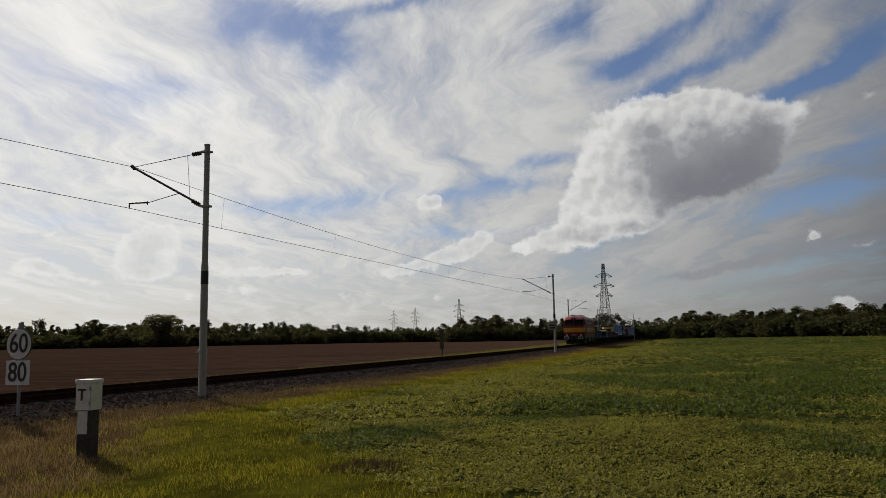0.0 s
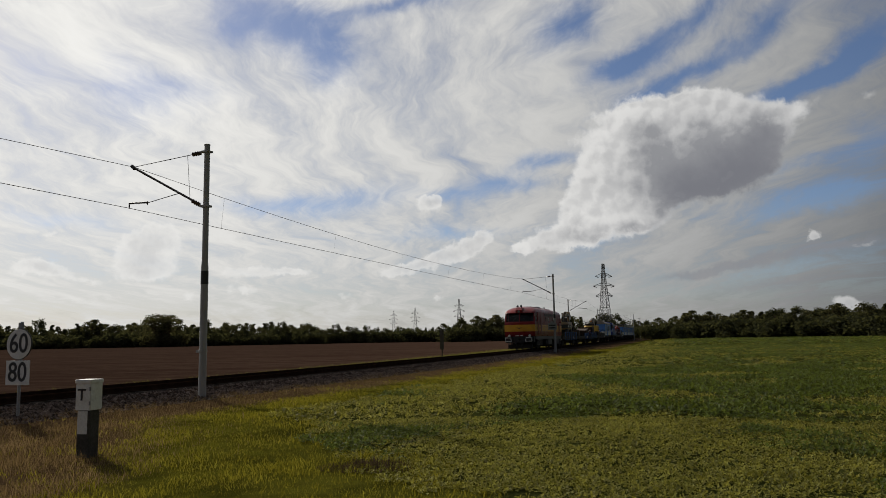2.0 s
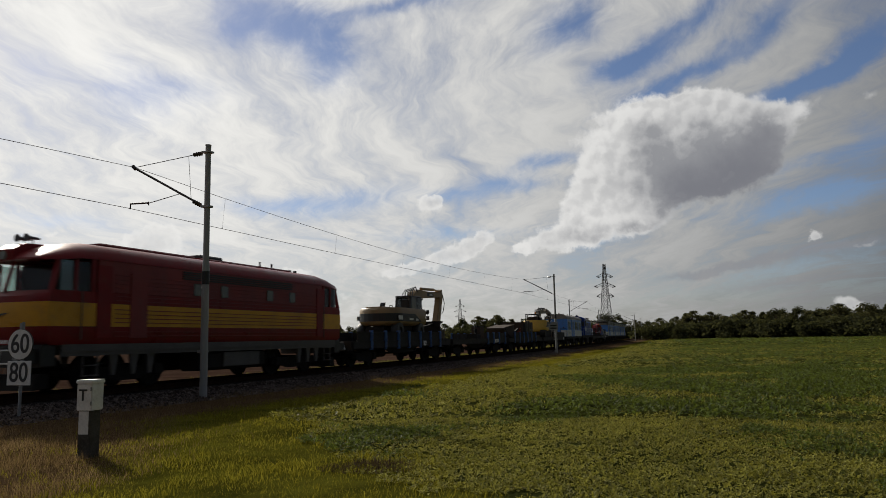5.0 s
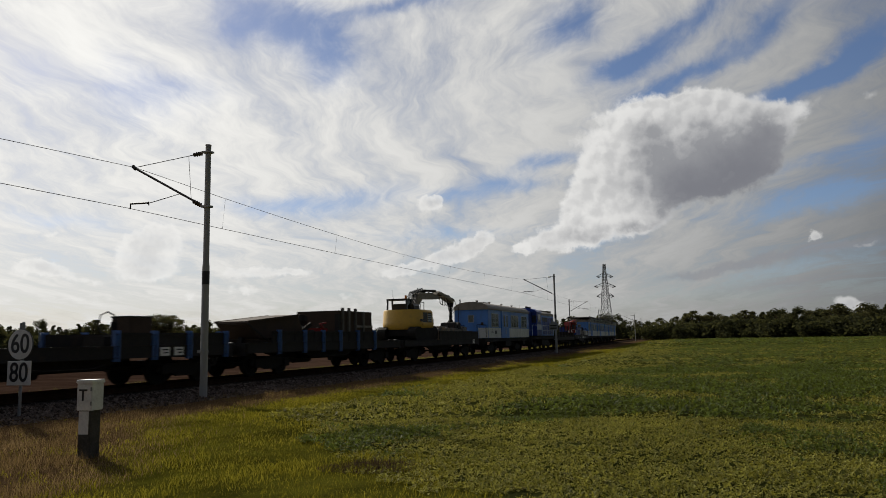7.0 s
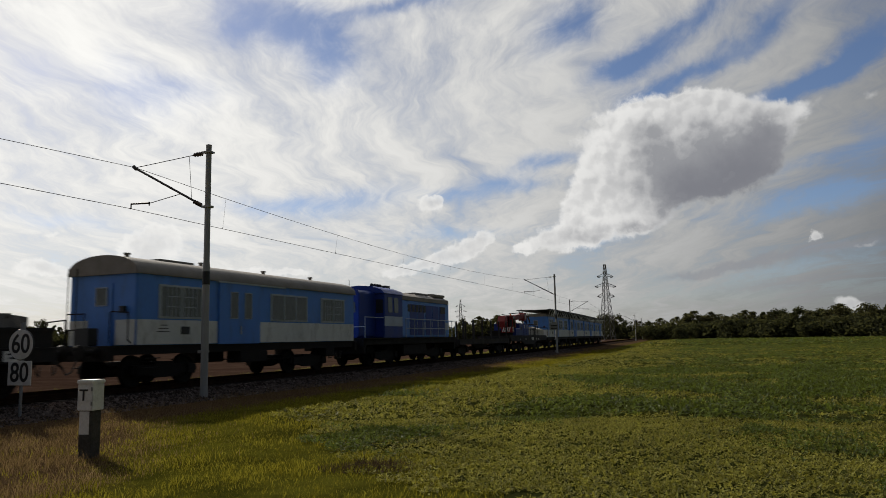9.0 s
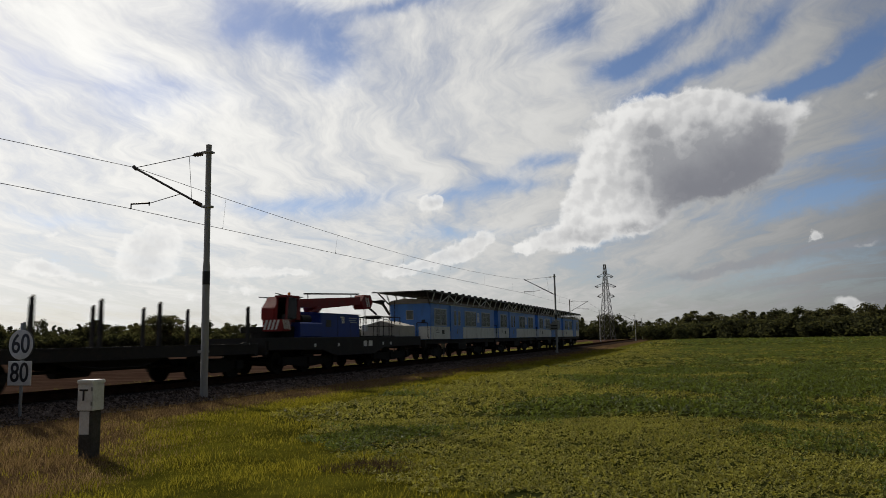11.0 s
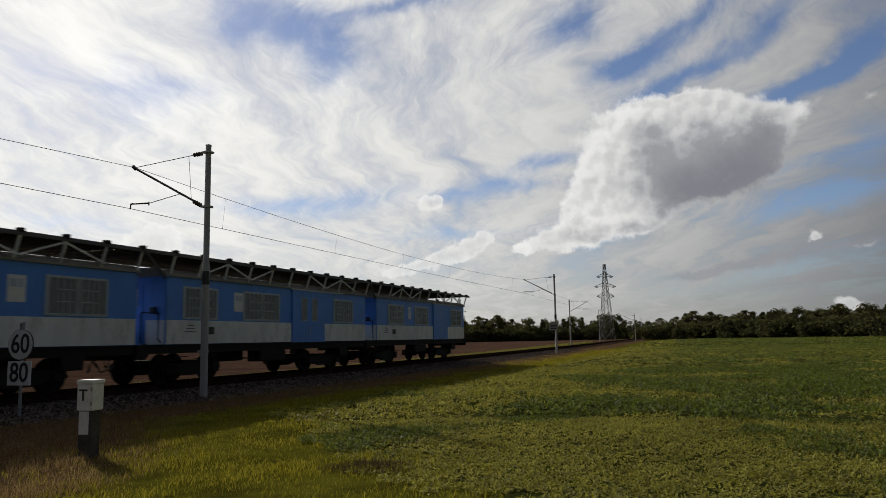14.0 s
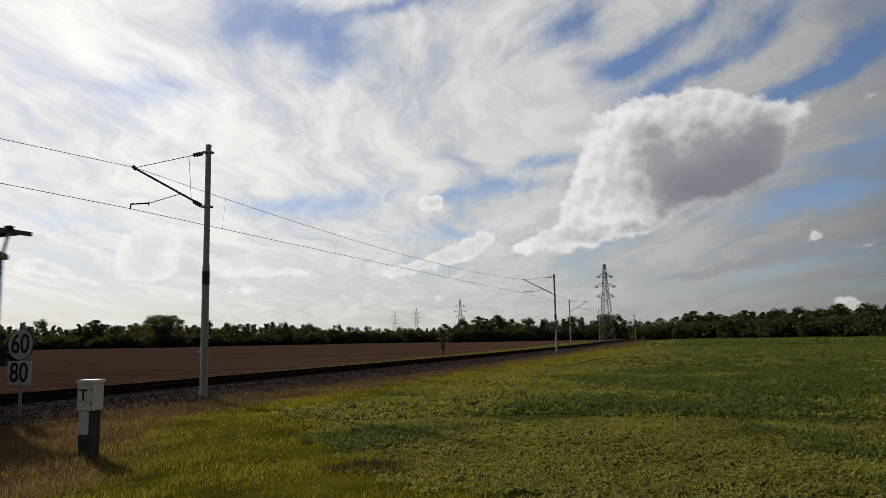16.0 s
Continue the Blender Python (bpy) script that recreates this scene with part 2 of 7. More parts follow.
# ---- materials ----
def material(name, base, dark=None, scale=4.0, rough=0.7, metal=0.0, bump=0.15, grime=None, grime_amount=0.35, fine=40.0, island=0.0, translucent=0.0, world=False, stretch=(1, 1, 1), spec=0.5):
    """A surface with two scales of variation: broad stains and fine grain, with a little relief."""
    m = bpy.data.materials.new(name)
    m.use_nodes = True
    n = Nodes(m.node_tree)
    at = n.add("ShaderNodeNewGeometry").outputs["Position"] if world else n.add("ShaderNodeTexCoord").outputs["Object"]
    at = n.mapped(at, scale=stretch)
    dark = dark or tuple(c * 0.72 for c in base)
    broad = n.noise(at, scale, 5.0, 0.6)
    grain = n.noise(at, fine, 3.0, 0.6)
    colour = n.mix(n.smooth(n.math("MULTIPLY_ADD", grain, 0.4, n.math("MULTIPLY", broad, 0.6)), 0.32, 0.68), dark, base)
    if grime:
        spots = n.noise(at, scale * 2.3, 6.0, 0.7)
        colour = n.mix(n.math("MULTIPLY", n.smooth(spots, 0.48, 0.70), grime_amount), colour, grime)
    if island:
        geo = n.add("ShaderNodeNewGeometry")
        vary = n.math("ADD", geo.outputs["Random Per Island"], n.add("ShaderNodeObjectInfo").outputs["Random"])
        vary = n.math("FRACT", vary)
        colour = n.vec("SCALE", colour, n.math("MULTIPLY_ADD", vary, 2 * island, 1 - island))
    if spec:
        shader = n.add("ShaderNodeBsdfPrincipled")
        n.put(shader.inputs["Base Color"], colour)
        n.put(shader.inputs["Metallic"], metal)
        n.put(shader.inputs["Specular IOR Level"], spec)
        n.put(shader.inputs["Roughness"], n.smooth(broad, 0.2, 0.8, max(0.05, rough - 0.12), min(1.0, rough + 0.12)))
    else:
        shader = n.add("ShaderNodeBsdfDiffuse")
        n.put(shader.inputs["Color"], colour)
        n.put(shader.inputs["Roughness"], 0.7)
    if bump:
        b = n.add("ShaderNodeBump")
        n.put(b.inputs["Strength"], bump)
        n.put(b.inputs["Distance"], 0.02)
        n.put(b.inputs["Height"], n.math("ADD", grain, broad))
        n.put(shader.inputs["Normal"], b.outputs[0])
    out = shader.outputs[0]
    if translucent:
        t = n.add("ShaderNodeBsdfTranslucent")
        n.put(t.inputs[0], n.mix(0.5, colour, (base[0] * 1.5, base[1] * 1.4, base[2] * 0.6)))
        mixed = n.add("ShaderNodeMixShader")
        n.put(mixed.inputs[0], translucent)
        n.put(mixed.inputs[1], out)
        n.put(mixed.inputs[2], t.outputs[0])
        out = mixed.outputs[0]
    n.put(n.add("ShaderNodeOutputMaterial").inputs[0], out)
    return m


def ground_material():
    """Ploughed soil beyond the track, and on this side dry verge, grass and the soil under the crop, by the distance from the track."""
    m = bpy.data.materials.new("ground")
    m.use_nodes = True
    n = Nodes(m.node_tree)
    at = n.add("ShaderNodeNewGeometry").outputs["Position"]
    from_track, from_edge, from_grass = n.add("ShaderNodeAttribute"), n.add("ShaderNodeAttribute"), n.add("ShaderNodeAttribute")
    from_track.attribute_name, from_edge.attribute_name, from_grass.attribute_name = "lat", "crop", "grass"
    lat, crop = from_track.outputs["Fac"], from_edge.outputs["Fac"]
    wobble = n.math("MULTIPLY", n.math("SUBTRACT", n.noise(at, 0.5, 5.0, 0.6), 0.5), 3.0)
    lat_w = n.math("ADD", lat, wobble)
    broad, mid, fine = n.noise(at, 0.05, 5.0, 0.6), n.noise(at, 0.9, 6.0, 0.65), n.noise(at, 14.0, 5.0, 0.7)
    rows = n.add("ShaderNodeTexNoise")
    n.put(rows.inputs["Vector"], n.mapped(at, rot=(0, 0, radians(-20)), scale=(0.05, 0.9, 1)))
    n.put(rows.inputs["Scale"], 0.5)
    soil = n.mix(n.smooth(n.math("MULTIPLY_ADD", rows.outputs[0], 0.5, n.math("MULTIPLY", mid, 0.5)), 0.36, 0.66), (0.075, 0.042, 0.029), (0.135, 0.082, 0.058))
    soil = n.mix(n.math("MULTIPLY", n.smooth(fine, 0.5, 0.75), 0.5), soil, (0.165, 0.115, 0.085))
    green = n.mix(n.smooth(mid, 0.35, 0.65), (0.070, 0.070, 0.011), (0.150, 0.142, 0.018))
    green = n.mix(n.math("MULTIPLY", n.smooth(fine, 0.45, 0.7), 0.5), green, (0.125, 0.102, 0.02))
    dry = n.mix(n.smooth(fine, 0.35, 0.65), (0.072, 0.044, 0.024), (0.150, 0.096, 0.053))
    leafy = n.mix(n.smooth(n.math("MULTIPLY_ADD", fine, 0.5, n.math("MULTIPLY", mid, 0.5)), 0.38, 0.62), (0.026, 0.032, 0.010), (0.075, 0.082, 0.022))
    leafy = n.mix(n.math("MULTIPLY", n.smooth(broad, 0.45, 0.6), 0.35), leafy, (0.070, 0.068, 0.020))
    colour = n.mix(n.smooth(lat_w, -8.5, -7.0), soil, green)
    colour = n.mix(n.smooth(lat_w, -4.2, -3.2), colour, dry)
    colour = n.mix(n.smooth(n.math("ADD", from_grass.outputs["Fac"], n.math("MULTIPLY", wobble, 0.6)), -0.5, 0.9), colour, green)
    colour = n.mix(n.smooth(n.math("ADD", crop, wobble), -0.6, 0.8), colour, leafy)
    shader = n.add("ShaderNodeBsdfDiffuse")
    n.put(shader.inputs["Color"], colour)
    n.put(shader.inputs["Roughness"], 0.8)
    b = n.add("ShaderNodeBump")
    n.put(b.inputs["Strength"], 0.8)
    n.put(b.inputs["Distance"], 0.06)
    n.put(b.inputs["Height"], n.math("ADD", mid, fine))
    n.put(shader.inputs["Normal"], b.outputs[0])
    n.put(n.add("ShaderNodeOutputMaterial").inputs[0], shader.outputs[0])
    return m


GROUND = ground_material()
BALLAST = material("ballast", (0.095, 0.068, 0.052), (0.038, 0.026, 0.020), 1.2, 0.9, fine=18, island=0.5, world=True, grime=(0.10, 0.06, 0.04), spec=0)
STONE = material("ballast stone", (0.185, 0.148, 0.130), (0.055, 0.043, 0.038), 3.0, 0.85, fine=30, island=0.75, spec=0)
RAIL = material("rusty rail", (0.05, 0.028, 0.019), (0.025, 0.015, 0.011), 3.0, 0.85, fine=60, spec=0)
SLEEPER = material("sleeper", (0.10, 0.088, 0.078), (0.05, 0.042, 0.037), 2.0, 0.9, island=0.2, spec=0)
MAST = material("mast paint", (0.36, 0.36, 0.355), (0.26, 0.26, 0.256), 1.6, 0.55, bump=0.05, grime=(0.22, 0.19, 0.16), grime_amount=0.3, stretch=(3, 3, 0.4))
BLACK = material("black paint", (0.02, 0.02, 0.021), scale=6, rough=0.5)
WIRE = material("wire", (0.05, 0.045, 0.04), rough=0.5, metal=0.6, bump=0)
INSULATOR = material("brown insulator", (0.045, 0.025, 0.018), rough=0.25, bump=0)
GALVANISED = material("galvanised steel", (0.30, 0.31, 0.32), (0.20, 0.205, 0.21), 5.0, 0.5, metal=0.5, bump=0.05)
CONCRETE = material("concrete", (0.40, 0.37, 0.33), (0.25, 0.225, 0.20), 5.0, 0.9, grime=(0.14, 0.12, 0.10), bump=0.4, spec=0)
OLD_CONCRETE = material("dirty concrete", (0.12, 0.115, 0.10), (0.065, 0.06, 0.052), 6.0, 0.92, grime=(0.04, 0.042, 0.03), bump=0.5, spec=0)
WHITE = material("white paint", (0.74, 0.74, 0.72), (0.60, 0.60, 0.58), 5.0, 0.5, bump=0.03, grime=(0.36, 0.33, 0.28), grime_amount=0.3)
SIGN_BLACK = material("sign lettering", (0.025, 0.025, 0.027), rough=0.5, bump=0)
LEAF = material("tree leaves", (0.096, 0.096, 0.056), (0.045, 0.047, 0.028), 0.5, 0.75, bump=0, island=0.5, translucent=0.4, fine=3, spec=0)
LEAF_DARK = material("conifer leaves", (0.076, 0.080, 0.046), (0.037, 0.041, 0.024), 0.5, 0.8, bump=0, island=0.5, translucent=0.35, fine=3, spec=0)
BARK = material("bark", (0.11, 0.085, 0.065), (0.05, 0.038, 0.03), 3.0, 0.95, bump=0.6, spec=0)
FAR_GRASS = material("pale far grass", (0.21, 0.20, 0.075), (0.11, 0.105, 0.04), 0.5, 0.6, bump=0, island=0.4, translucent=0.3, fine=3, world=True, spec=0)
GRASS = material("green grass", (0.215, 0.195, 0.030), (0.095, 0.088, 0.013), 1.1, 0.6, bump=0, island=0.6, translucent=0.45, fine=3, world=True, spec=0)
DRY = material("dry grass", (0.225, 0.160, 0.106), (0.088, 0.058, 0.037), 0.9, 0.8, bump=0, island=0.6, translucent=0.35, fine=4, world=True, spec=0)
DRY_DARK = material("dead weeds", (0.10, 0.075, 0.055), (0.045, 0.033, 0.024), 0.7, 0.8, bump=0, island=0.5, translucent=0.2, fine=4, world=True, spec=0)
CROP = material("crop leaves", (0.250, 0.240, 0.058), (0.090, 0.092, 0.020), 0.8, 0.62, bump=0, island=0.8, translucent=0.35, fine=2, world=True, spec=0.10)
CROP_DARK = material("lush crop leaves", (0.108, 0.138, 0.030), (0.038, 0.052, 0.012), 0.8, 0.60, bump=0, island=0.8, translucent=0.32, fine=2, world=True, spec=0.12)
PYLON_STEEL = material("weathered pylon steel", (0.13, 0.13, 0.13), (0.08, 0.08, 0.08), 0.4, 0.7, bump=0, fine=3, spec=0.2)


# ---- mesh building ----
class Mesh:
    """Collects points and faces of simple solids, and links them as one object."""

    def __init__(self):
        self.v, self.f = [], []

    def add(self, v, f):
        k = len(self.v)
        self.v += [tuple(p) for p in v]
        self.f += [tuple(i + k for i in face) for face in f]
        return self

    def box(self, x0, x1, y0, y1, z0, z1, c=0.0):
        """A box with chamfered long edges where c is given."""
        if c:
            ys = [(y0 + c, z0), (y1 - c, z0), (y1, z0 + c), (y1, z1 - c), (y1 - c, z1), (y0 + c, z1), (y0, z1 - c), (y0, z0 + c)]
            return self.prism(ys, x0, x1)
        return self.add([(x, y, z) for x in (x0, x1) for y in (y0, y1) for z in (z0, z1)],
                        [(0, 1, 3, 2), (4, 6, 7, 5), (0, 4, 5, 1), (2, 3, 7, 6), (0, 2, 6, 4), (1, 5, 7, 3)])

    def prism(self, profile, x0, x1):
        """A profile of (y, z) pushed along x."""
        k = len(profile)
        v = [(x0, y, z) for y, z in profile] + [(x1, y, z) for y, z in profile]
        return self.add(v, [tuple(range(k - 1, -1, -1)), tuple(range(k, 2 * k))] + [(i, (i + 1) % k, k + (i + 1) % k, k + i) for i in range(k)])

    def side(self, profile, y0, y1):
        """A profile of (x, z) pushed along y."""
        k = len(profile)
        v = [(x, y0, z) for x, z in profile] + [(x, y1, z) for x, z in profile]
        return self.add(v, [tuple(range(k)), tuple(range(2 * k - 1, k - 1, -1))] + [(k + i, k + (i + 1) % k, (i + 1) % k, i) for i in range(k)])

    def tube(self, a, b, r, r2=None, n=8):
        a, b = Vector(a), Vector(b)
        r2 = r if r2 is None else r2
        d = (b - a).normalized()
        u = d.orthogonal().normalized()
        w = d.cross(u)
        ring = [u * math.cos(2 * math.pi * i / n) + w * math.sin(2 * math.pi * i / n) for i in range(n)]
        v = [a + p * r for p in ring] + [b + p * r2 for p in ring]
        return self.add(v, [tuple(range(n - 1, -1, -1)), tuple(range(n, 2 * n))] + [(i, (i + 1) % n, n + (i + 1) % n, n + i) for i in range(n)])

    def bar(self, a, b, w, h=None):
        """A square bar from a to b."""
        a, b = Vector(a), Vector(b)
        h = h or w
        d = (b - a).normalized()
        u = d.cross(Vector((0, 0, 1)))
        u = (u if u.length > 0.01 else Vector((1, 0, 0))).normalized()
        q = u.cross(d)
        ring = [u * (i * w / 2) + q * (j * h / 2) for i, j in ((-1, -1), (1, -1), (1, 1), (-1, 1))]
        v = [a + p for p in ring] + [b + p for p in ring]
        return self.add(v, [(3, 2, 1, 0), (4, 5, 6, 7)] + [(i, (i + 1) % 4, 4 + (i + 1) % 4, 4 + i) for i in range(4)])

    def path(self, points, r, n=6):
        for a, b in zip(points, points[1:]):
            self.tube(a, b, r, n=n)
        return self

    def lathe(self, rings, centre, axis="z", n=16):
        """Rings of (radius, height) turned about an axis through centre."""
        v = []
        for r, h in rings:
            for i in range(n):
                p, q = r * math.cos(2 * math.pi * i / n), r * math.sin(2 * math.pi * i / n)
                v.append({"z": (p, q, h), "y": (p, h, q), "x": (h, p, q)}[axis])
        v = [(a + centre[0], b + centre[1], c + centre[2]) for a, b, c in v]
        f = [tuple(range(n))] + [(j * n + i, j * n + n + i, j * n + n + (i + 1) % n, j * n + (i + 1) % n) for j in range(len(rings) - 1) for i in range(n)]
        f.append(tuple(range(len(rings) * n - 1, len(rings) * n - n - 1, -1)))
        return self.add(v, f)

    def mesh(self, name, mat, smooth=False, bevel=0.0):
        me = bpy.data.meshes.new(name)
        me.from_pydata(self.v, [], self.f)
        bm = bmesh.new()
        bm.from_mesh(me)
        if bevel:
            edges = [e for e in bm.edges if len(e.link_faces) == 2 and e.calc_face_angle(0) > 0.6]
            bmesh.ops.bevel(bm, geom=edges, offset=bevel, segments=2, affect="EDGES", clamp_overlap=True)
        bmesh.ops.recalc_face_normals(bm, faces=bm.faces)
        if smooth:
            for face in bm.faces:
                face.smooth = True
            for e in bm.edges:
                if len(e.link_faces) == 2 and e.calc_face_angle(0) > 0.7:
                    e.smooth = False
        bm.to_mesh(me)
        bm.free()
        if mat:
            me.materials.append(mat)
        return me


def part(name, shape, mat, parent=None, label="", smooth=False, bevel=0.0):
    ob = new(name, shape.mesh(name, mat, smooth, bevel) if isinstance(shape, Mesh) else shape)
    if parent:
        ob.parent = parent
    if label:
        ob["label"] = label
    return ob


def thing(name, m, label, category, group="", kind=""):
    ob = new(name)
    ob.empty_display_size = 0.2
    ob.matrix_basis = m
    return tagged(ob, label, category, group, kind)


def lettering(text, size, mat, parent, m, name="lettering", depth=0.004):
    cu = bpy.data.curves.new(name, "FONT")
    cu.body, cu.size, cu.extrude, cu.align_x, cu.align_y, cu.offset = text, size, depth, "CENTER", "CENTER", size * 0.010
    ob = bpy.data.objects.new(name, cu)
    scene.collection.objects.link(ob)
    me = bpy.data.meshes.new_from_object(ob)
    bpy.data.objects.remove(ob)
    me.materials.append(mat)
    made = new(name, me)
    made.parent, made.matrix_basis = parent, m
    return made

# ---- ground ----
def build_ground():
    def steps(fine_to, step, far):
        out, x, d = [0.0], 0.0, step
        while x < far:
            d = step if x < fine_to else d * 1.13
            x += d
            out.append(x)
        return out
    right = steps(14, 0.4, 2600)
    xs = [-x for x in reversed(right[1:])] + right
    ys = [-y for y in reversed(steps(3, 1.0, 1500)[1:])] + steps(60, 0.5, 3500)
    verts = [(x, y, ground_z(x, y)) for y in ys for x in xs]
    w = len(xs)
    faces = [(j * w + i, j * w + i + 1, j * w + w + i + 1, j * w + w + i) for j in range(len(ys) - 1) for i in range(w - 1)]
    me = bpy.data.meshes.new("ground")
    me.from_pydata(verts, [], faces)
    me.materials.append(GROUND)
    lat = np.array([lat_of(x, y) for x, y, _ in verts], dtype=np.float32)
    crop = np.array([l - field_edge(v[1]) for l, v in zip(lat, verts)], dtype=np.float32)
    grass = np.array([l - grass_edge(v[1]) for l, v in zip(lat, verts)], dtype=np.float32)
    for name, values in (("lat", lat), ("crop", crop), ("grass", grass)):
        me.attributes.new(name, "FLOAT", "POINT").data.foreach_set("value", values)
    me.shade_smooth()
    tagged(new("ground", me), "flat farmland with brown ploughed soil and green verges", "ground", kind="structure")


build_ground()


# ---- track: ballast bed, rails, sleepers ----
def swept(profile, s0, s1, step):
    """A closed profile of (lat, z) carried along the track."""
    m, k = Mesh(), len(profile)
    count = int((s1 - s0) / step) + 1
    rows = [[(*on_track(s0 + i * step, lat)[:2], z) for lat, z in profile] for i in range(count)]
    v = [p for row in rows for p in row]
    f = [(j * k + i, j * k + (i + 1) % k, j * k + k + (i + 1) % k, j * k + k + i) for j in range(count - 1) for i in range(k)]
    return m.add(v, f)


track = thing("railway_track", pose(0, 0, 0), "single curving railway track with rusty rails on a stone ballast bed", "railway track", kind="structure")
part("ballast_bed", swept([(-3.1, -0.62), (-1.65, -0.20), (1.65, -0.20), (3.0, -0.62)], -40, 620, 3.0), BALLAST, track)
RAIL_SHAPE = [(-0.07, -0.16), (0.07, -0.16), (0.07, -0.145), (0.012, -0.12), (0.012, -0.045), (0.035, -0.035), (0.035, 0.0), (-0.035, 0.0), (-0.035, -0.035), (-0.012, -0.045), (-0.012, -0.12), (-0.07, -0.145)]
for side in (-0.753, 0.753):
    part("rail", swept([(side + a, b) for a, b in RAIL_SHAPE], -40, 620, 2.5), RAIL, track, smooth=True)


def sleepers():
    me = Mesh().box(-0.13, 0.13, -1.25, 1.25, -0.34, -0.165, 0.02).mesh("sleeper", SLEEPER)
    for i in range(190):
        x, y, a = on_track(2 + i * 0.6)
        ob = new("sleeper", me)
        ob.parent, ob.matrix_basis = track, pose(x, y, 0, 0, 0, 90 - math.degrees(a))


# ---- overhead line ----
def mast_parts(at, far_side):
    """A tubular mast with a hinged bracket; its own x points across the track, away from the mast's back."""
    part("pole", Mesh().lathe([(0.112, -0.55), (0.108, 3.52), (0.092, 3.72), (0.084, 7.30), (0.092, 7.30), (0.092, 7.34)], (0, 0, 0), n=20), MAST, at, smooth=True)
    part("band", Mesh().lathe([(0.113, 3.01), (0.113, 3.41)], (0, 0, 0), n=20), BLACK, at, "black painted band", smooth=True)
    part("collar", Mesh().lathe([(0.135, 0.98), (0.135, 1.03)], (0, 0, 0), n=16).box(-0.05, 0.22, -0.05, 0.05, 0.96, 1.05), MAST, at)
    part("footing", Mesh().lathe([(0.24, -0.62), (0.24, -0.40), (0.2, -0.34), (0.15, -0.33)], (0, 0, 0), n=12), OLD_CONCRETE, at, "worn concrete footing", smooth=True)
    part("cable_post", Mesh().box(0.18, 0.27, -0.40, -0.34, -0.5, -0.02, 0.015), GALVANISED, at)
    top, low, tip = (0.10, 0, 7.10), (0.12, 0, 5.40), (2.95, 0, 6.93)
    part("bracket_tube", Mesh().tube((0.52, 0, 5.63), tip, 0.035).tube((2.88, 0, 6.88), (3.0, 0, 6.98), 0.06), WIRE, at)
    ins = Mesh().lathe([(0.03, 0), (0.07, 0.04), (0.04, 0.08), (0.075, 0.12), (0.04, 0.17), (0.075, 0.21), (0.04, 0.26), (0.07, 0.31), (0.03, 0.36)], (0, 0, 0), axis="x", n=10)
    for base, way in ((top, (0.9, 0, -0.03)), (low, (0.5, 0, 0.26))):
        ob = part("insulator", Mesh().add(ins.v, ins.f), INSULATOR, at, smooth=True)
        ob.matrix_basis = Matrix.Translation(Vector(base) + Vector(way).normalized() * 0.12) @ Vector(way).to_track_quat("X", "Z").to_matrix().to_4x4()
    part("upper_clamp", Mesh().box(-0.13, 0.16, -0.12, 0.12, 7.08, 7.13), MAST, at)
    part("lower_clamp", Mesh().box(-0.13, 0.16, -0.12, 0.12, 5.37, 5.43), MAST, at)
    part("stay_wire", Mesh().tube((0.6, 0, 7.08), tip, 0.012), WIRE, at)
    part("hanger_wire", Mesh().tube((0.75, 0, 7.06), (0.62, 0, 5.7), 0.007), WIRE, at)
    part("steady_arm", Mesh().tube((1.05, 0, 5.90), (2.35, 0, 5.70), 0.013).tube((2.3, 0, 5.72), (3.05, 0, 5.75), 0.028).tube((3.05, 0, 5.76), (3.05, 0, 5.58), 0.02).tube((2.3, 0, 5.76), (2.3, 0, 5.64), 0.02), WIRE, at)


MASTS = [(17.4, 2.9), (69.4, 2.9), (120.1, -2.9), (172, -2.9), (222, 2.9), (272, 2.9), (322, -2.9), (375, 2.9), (430, -2.9)]
first = None
for s, lat in MASTS:
    x, y, a = on_track(s, lat)
    m = pose(x, y, 0.0 if abs(s - 17.4) < 1 else -0.02, 0, 0, (180 if lat > 0 else 0) - math.degrees(a))
    if first is None:
        first = thing("catenary_mast", m, "grey tubular catenary mast with black band beside the track", "railway mast", "masts along the track")
        mast_parts(first, lat < 0)
    else:
        made = copy_thing(first, m)
        if abs(s - 69.4) < 1:
            panel = part("number_board", Mesh().box(-0.02, 0.02, -0.42, 0.42, 1.9, 2.55).box(-0.03, 0.03, -0.2, 0.2, 2.55, 2.7), GALVANISED, made, "grey board with dark bars")
            panel.matrix_basis = pose(0.2, 0.16, 0, 0, 0, -75)
            for k in range(2):
                bar = part("bar", Mesh().box(-0.026, 0.026, -0.3, 0.3, 2.02 + k * 0.24, 2.15 + k * 0.24), BLACK, made)
                bar.matrix_basis = pose(0.2, 0.16, 0, 0, 0, -75)


def hanging(a, b, sag, r, n=12):
    pts = []
    for i in range(n + 1):
        t = i / n
        p = Vector(a).lerp(Vector(b), t)
        p.z -= 4 * sag * t * (1 - t)
        pts.append(p)
    return pts


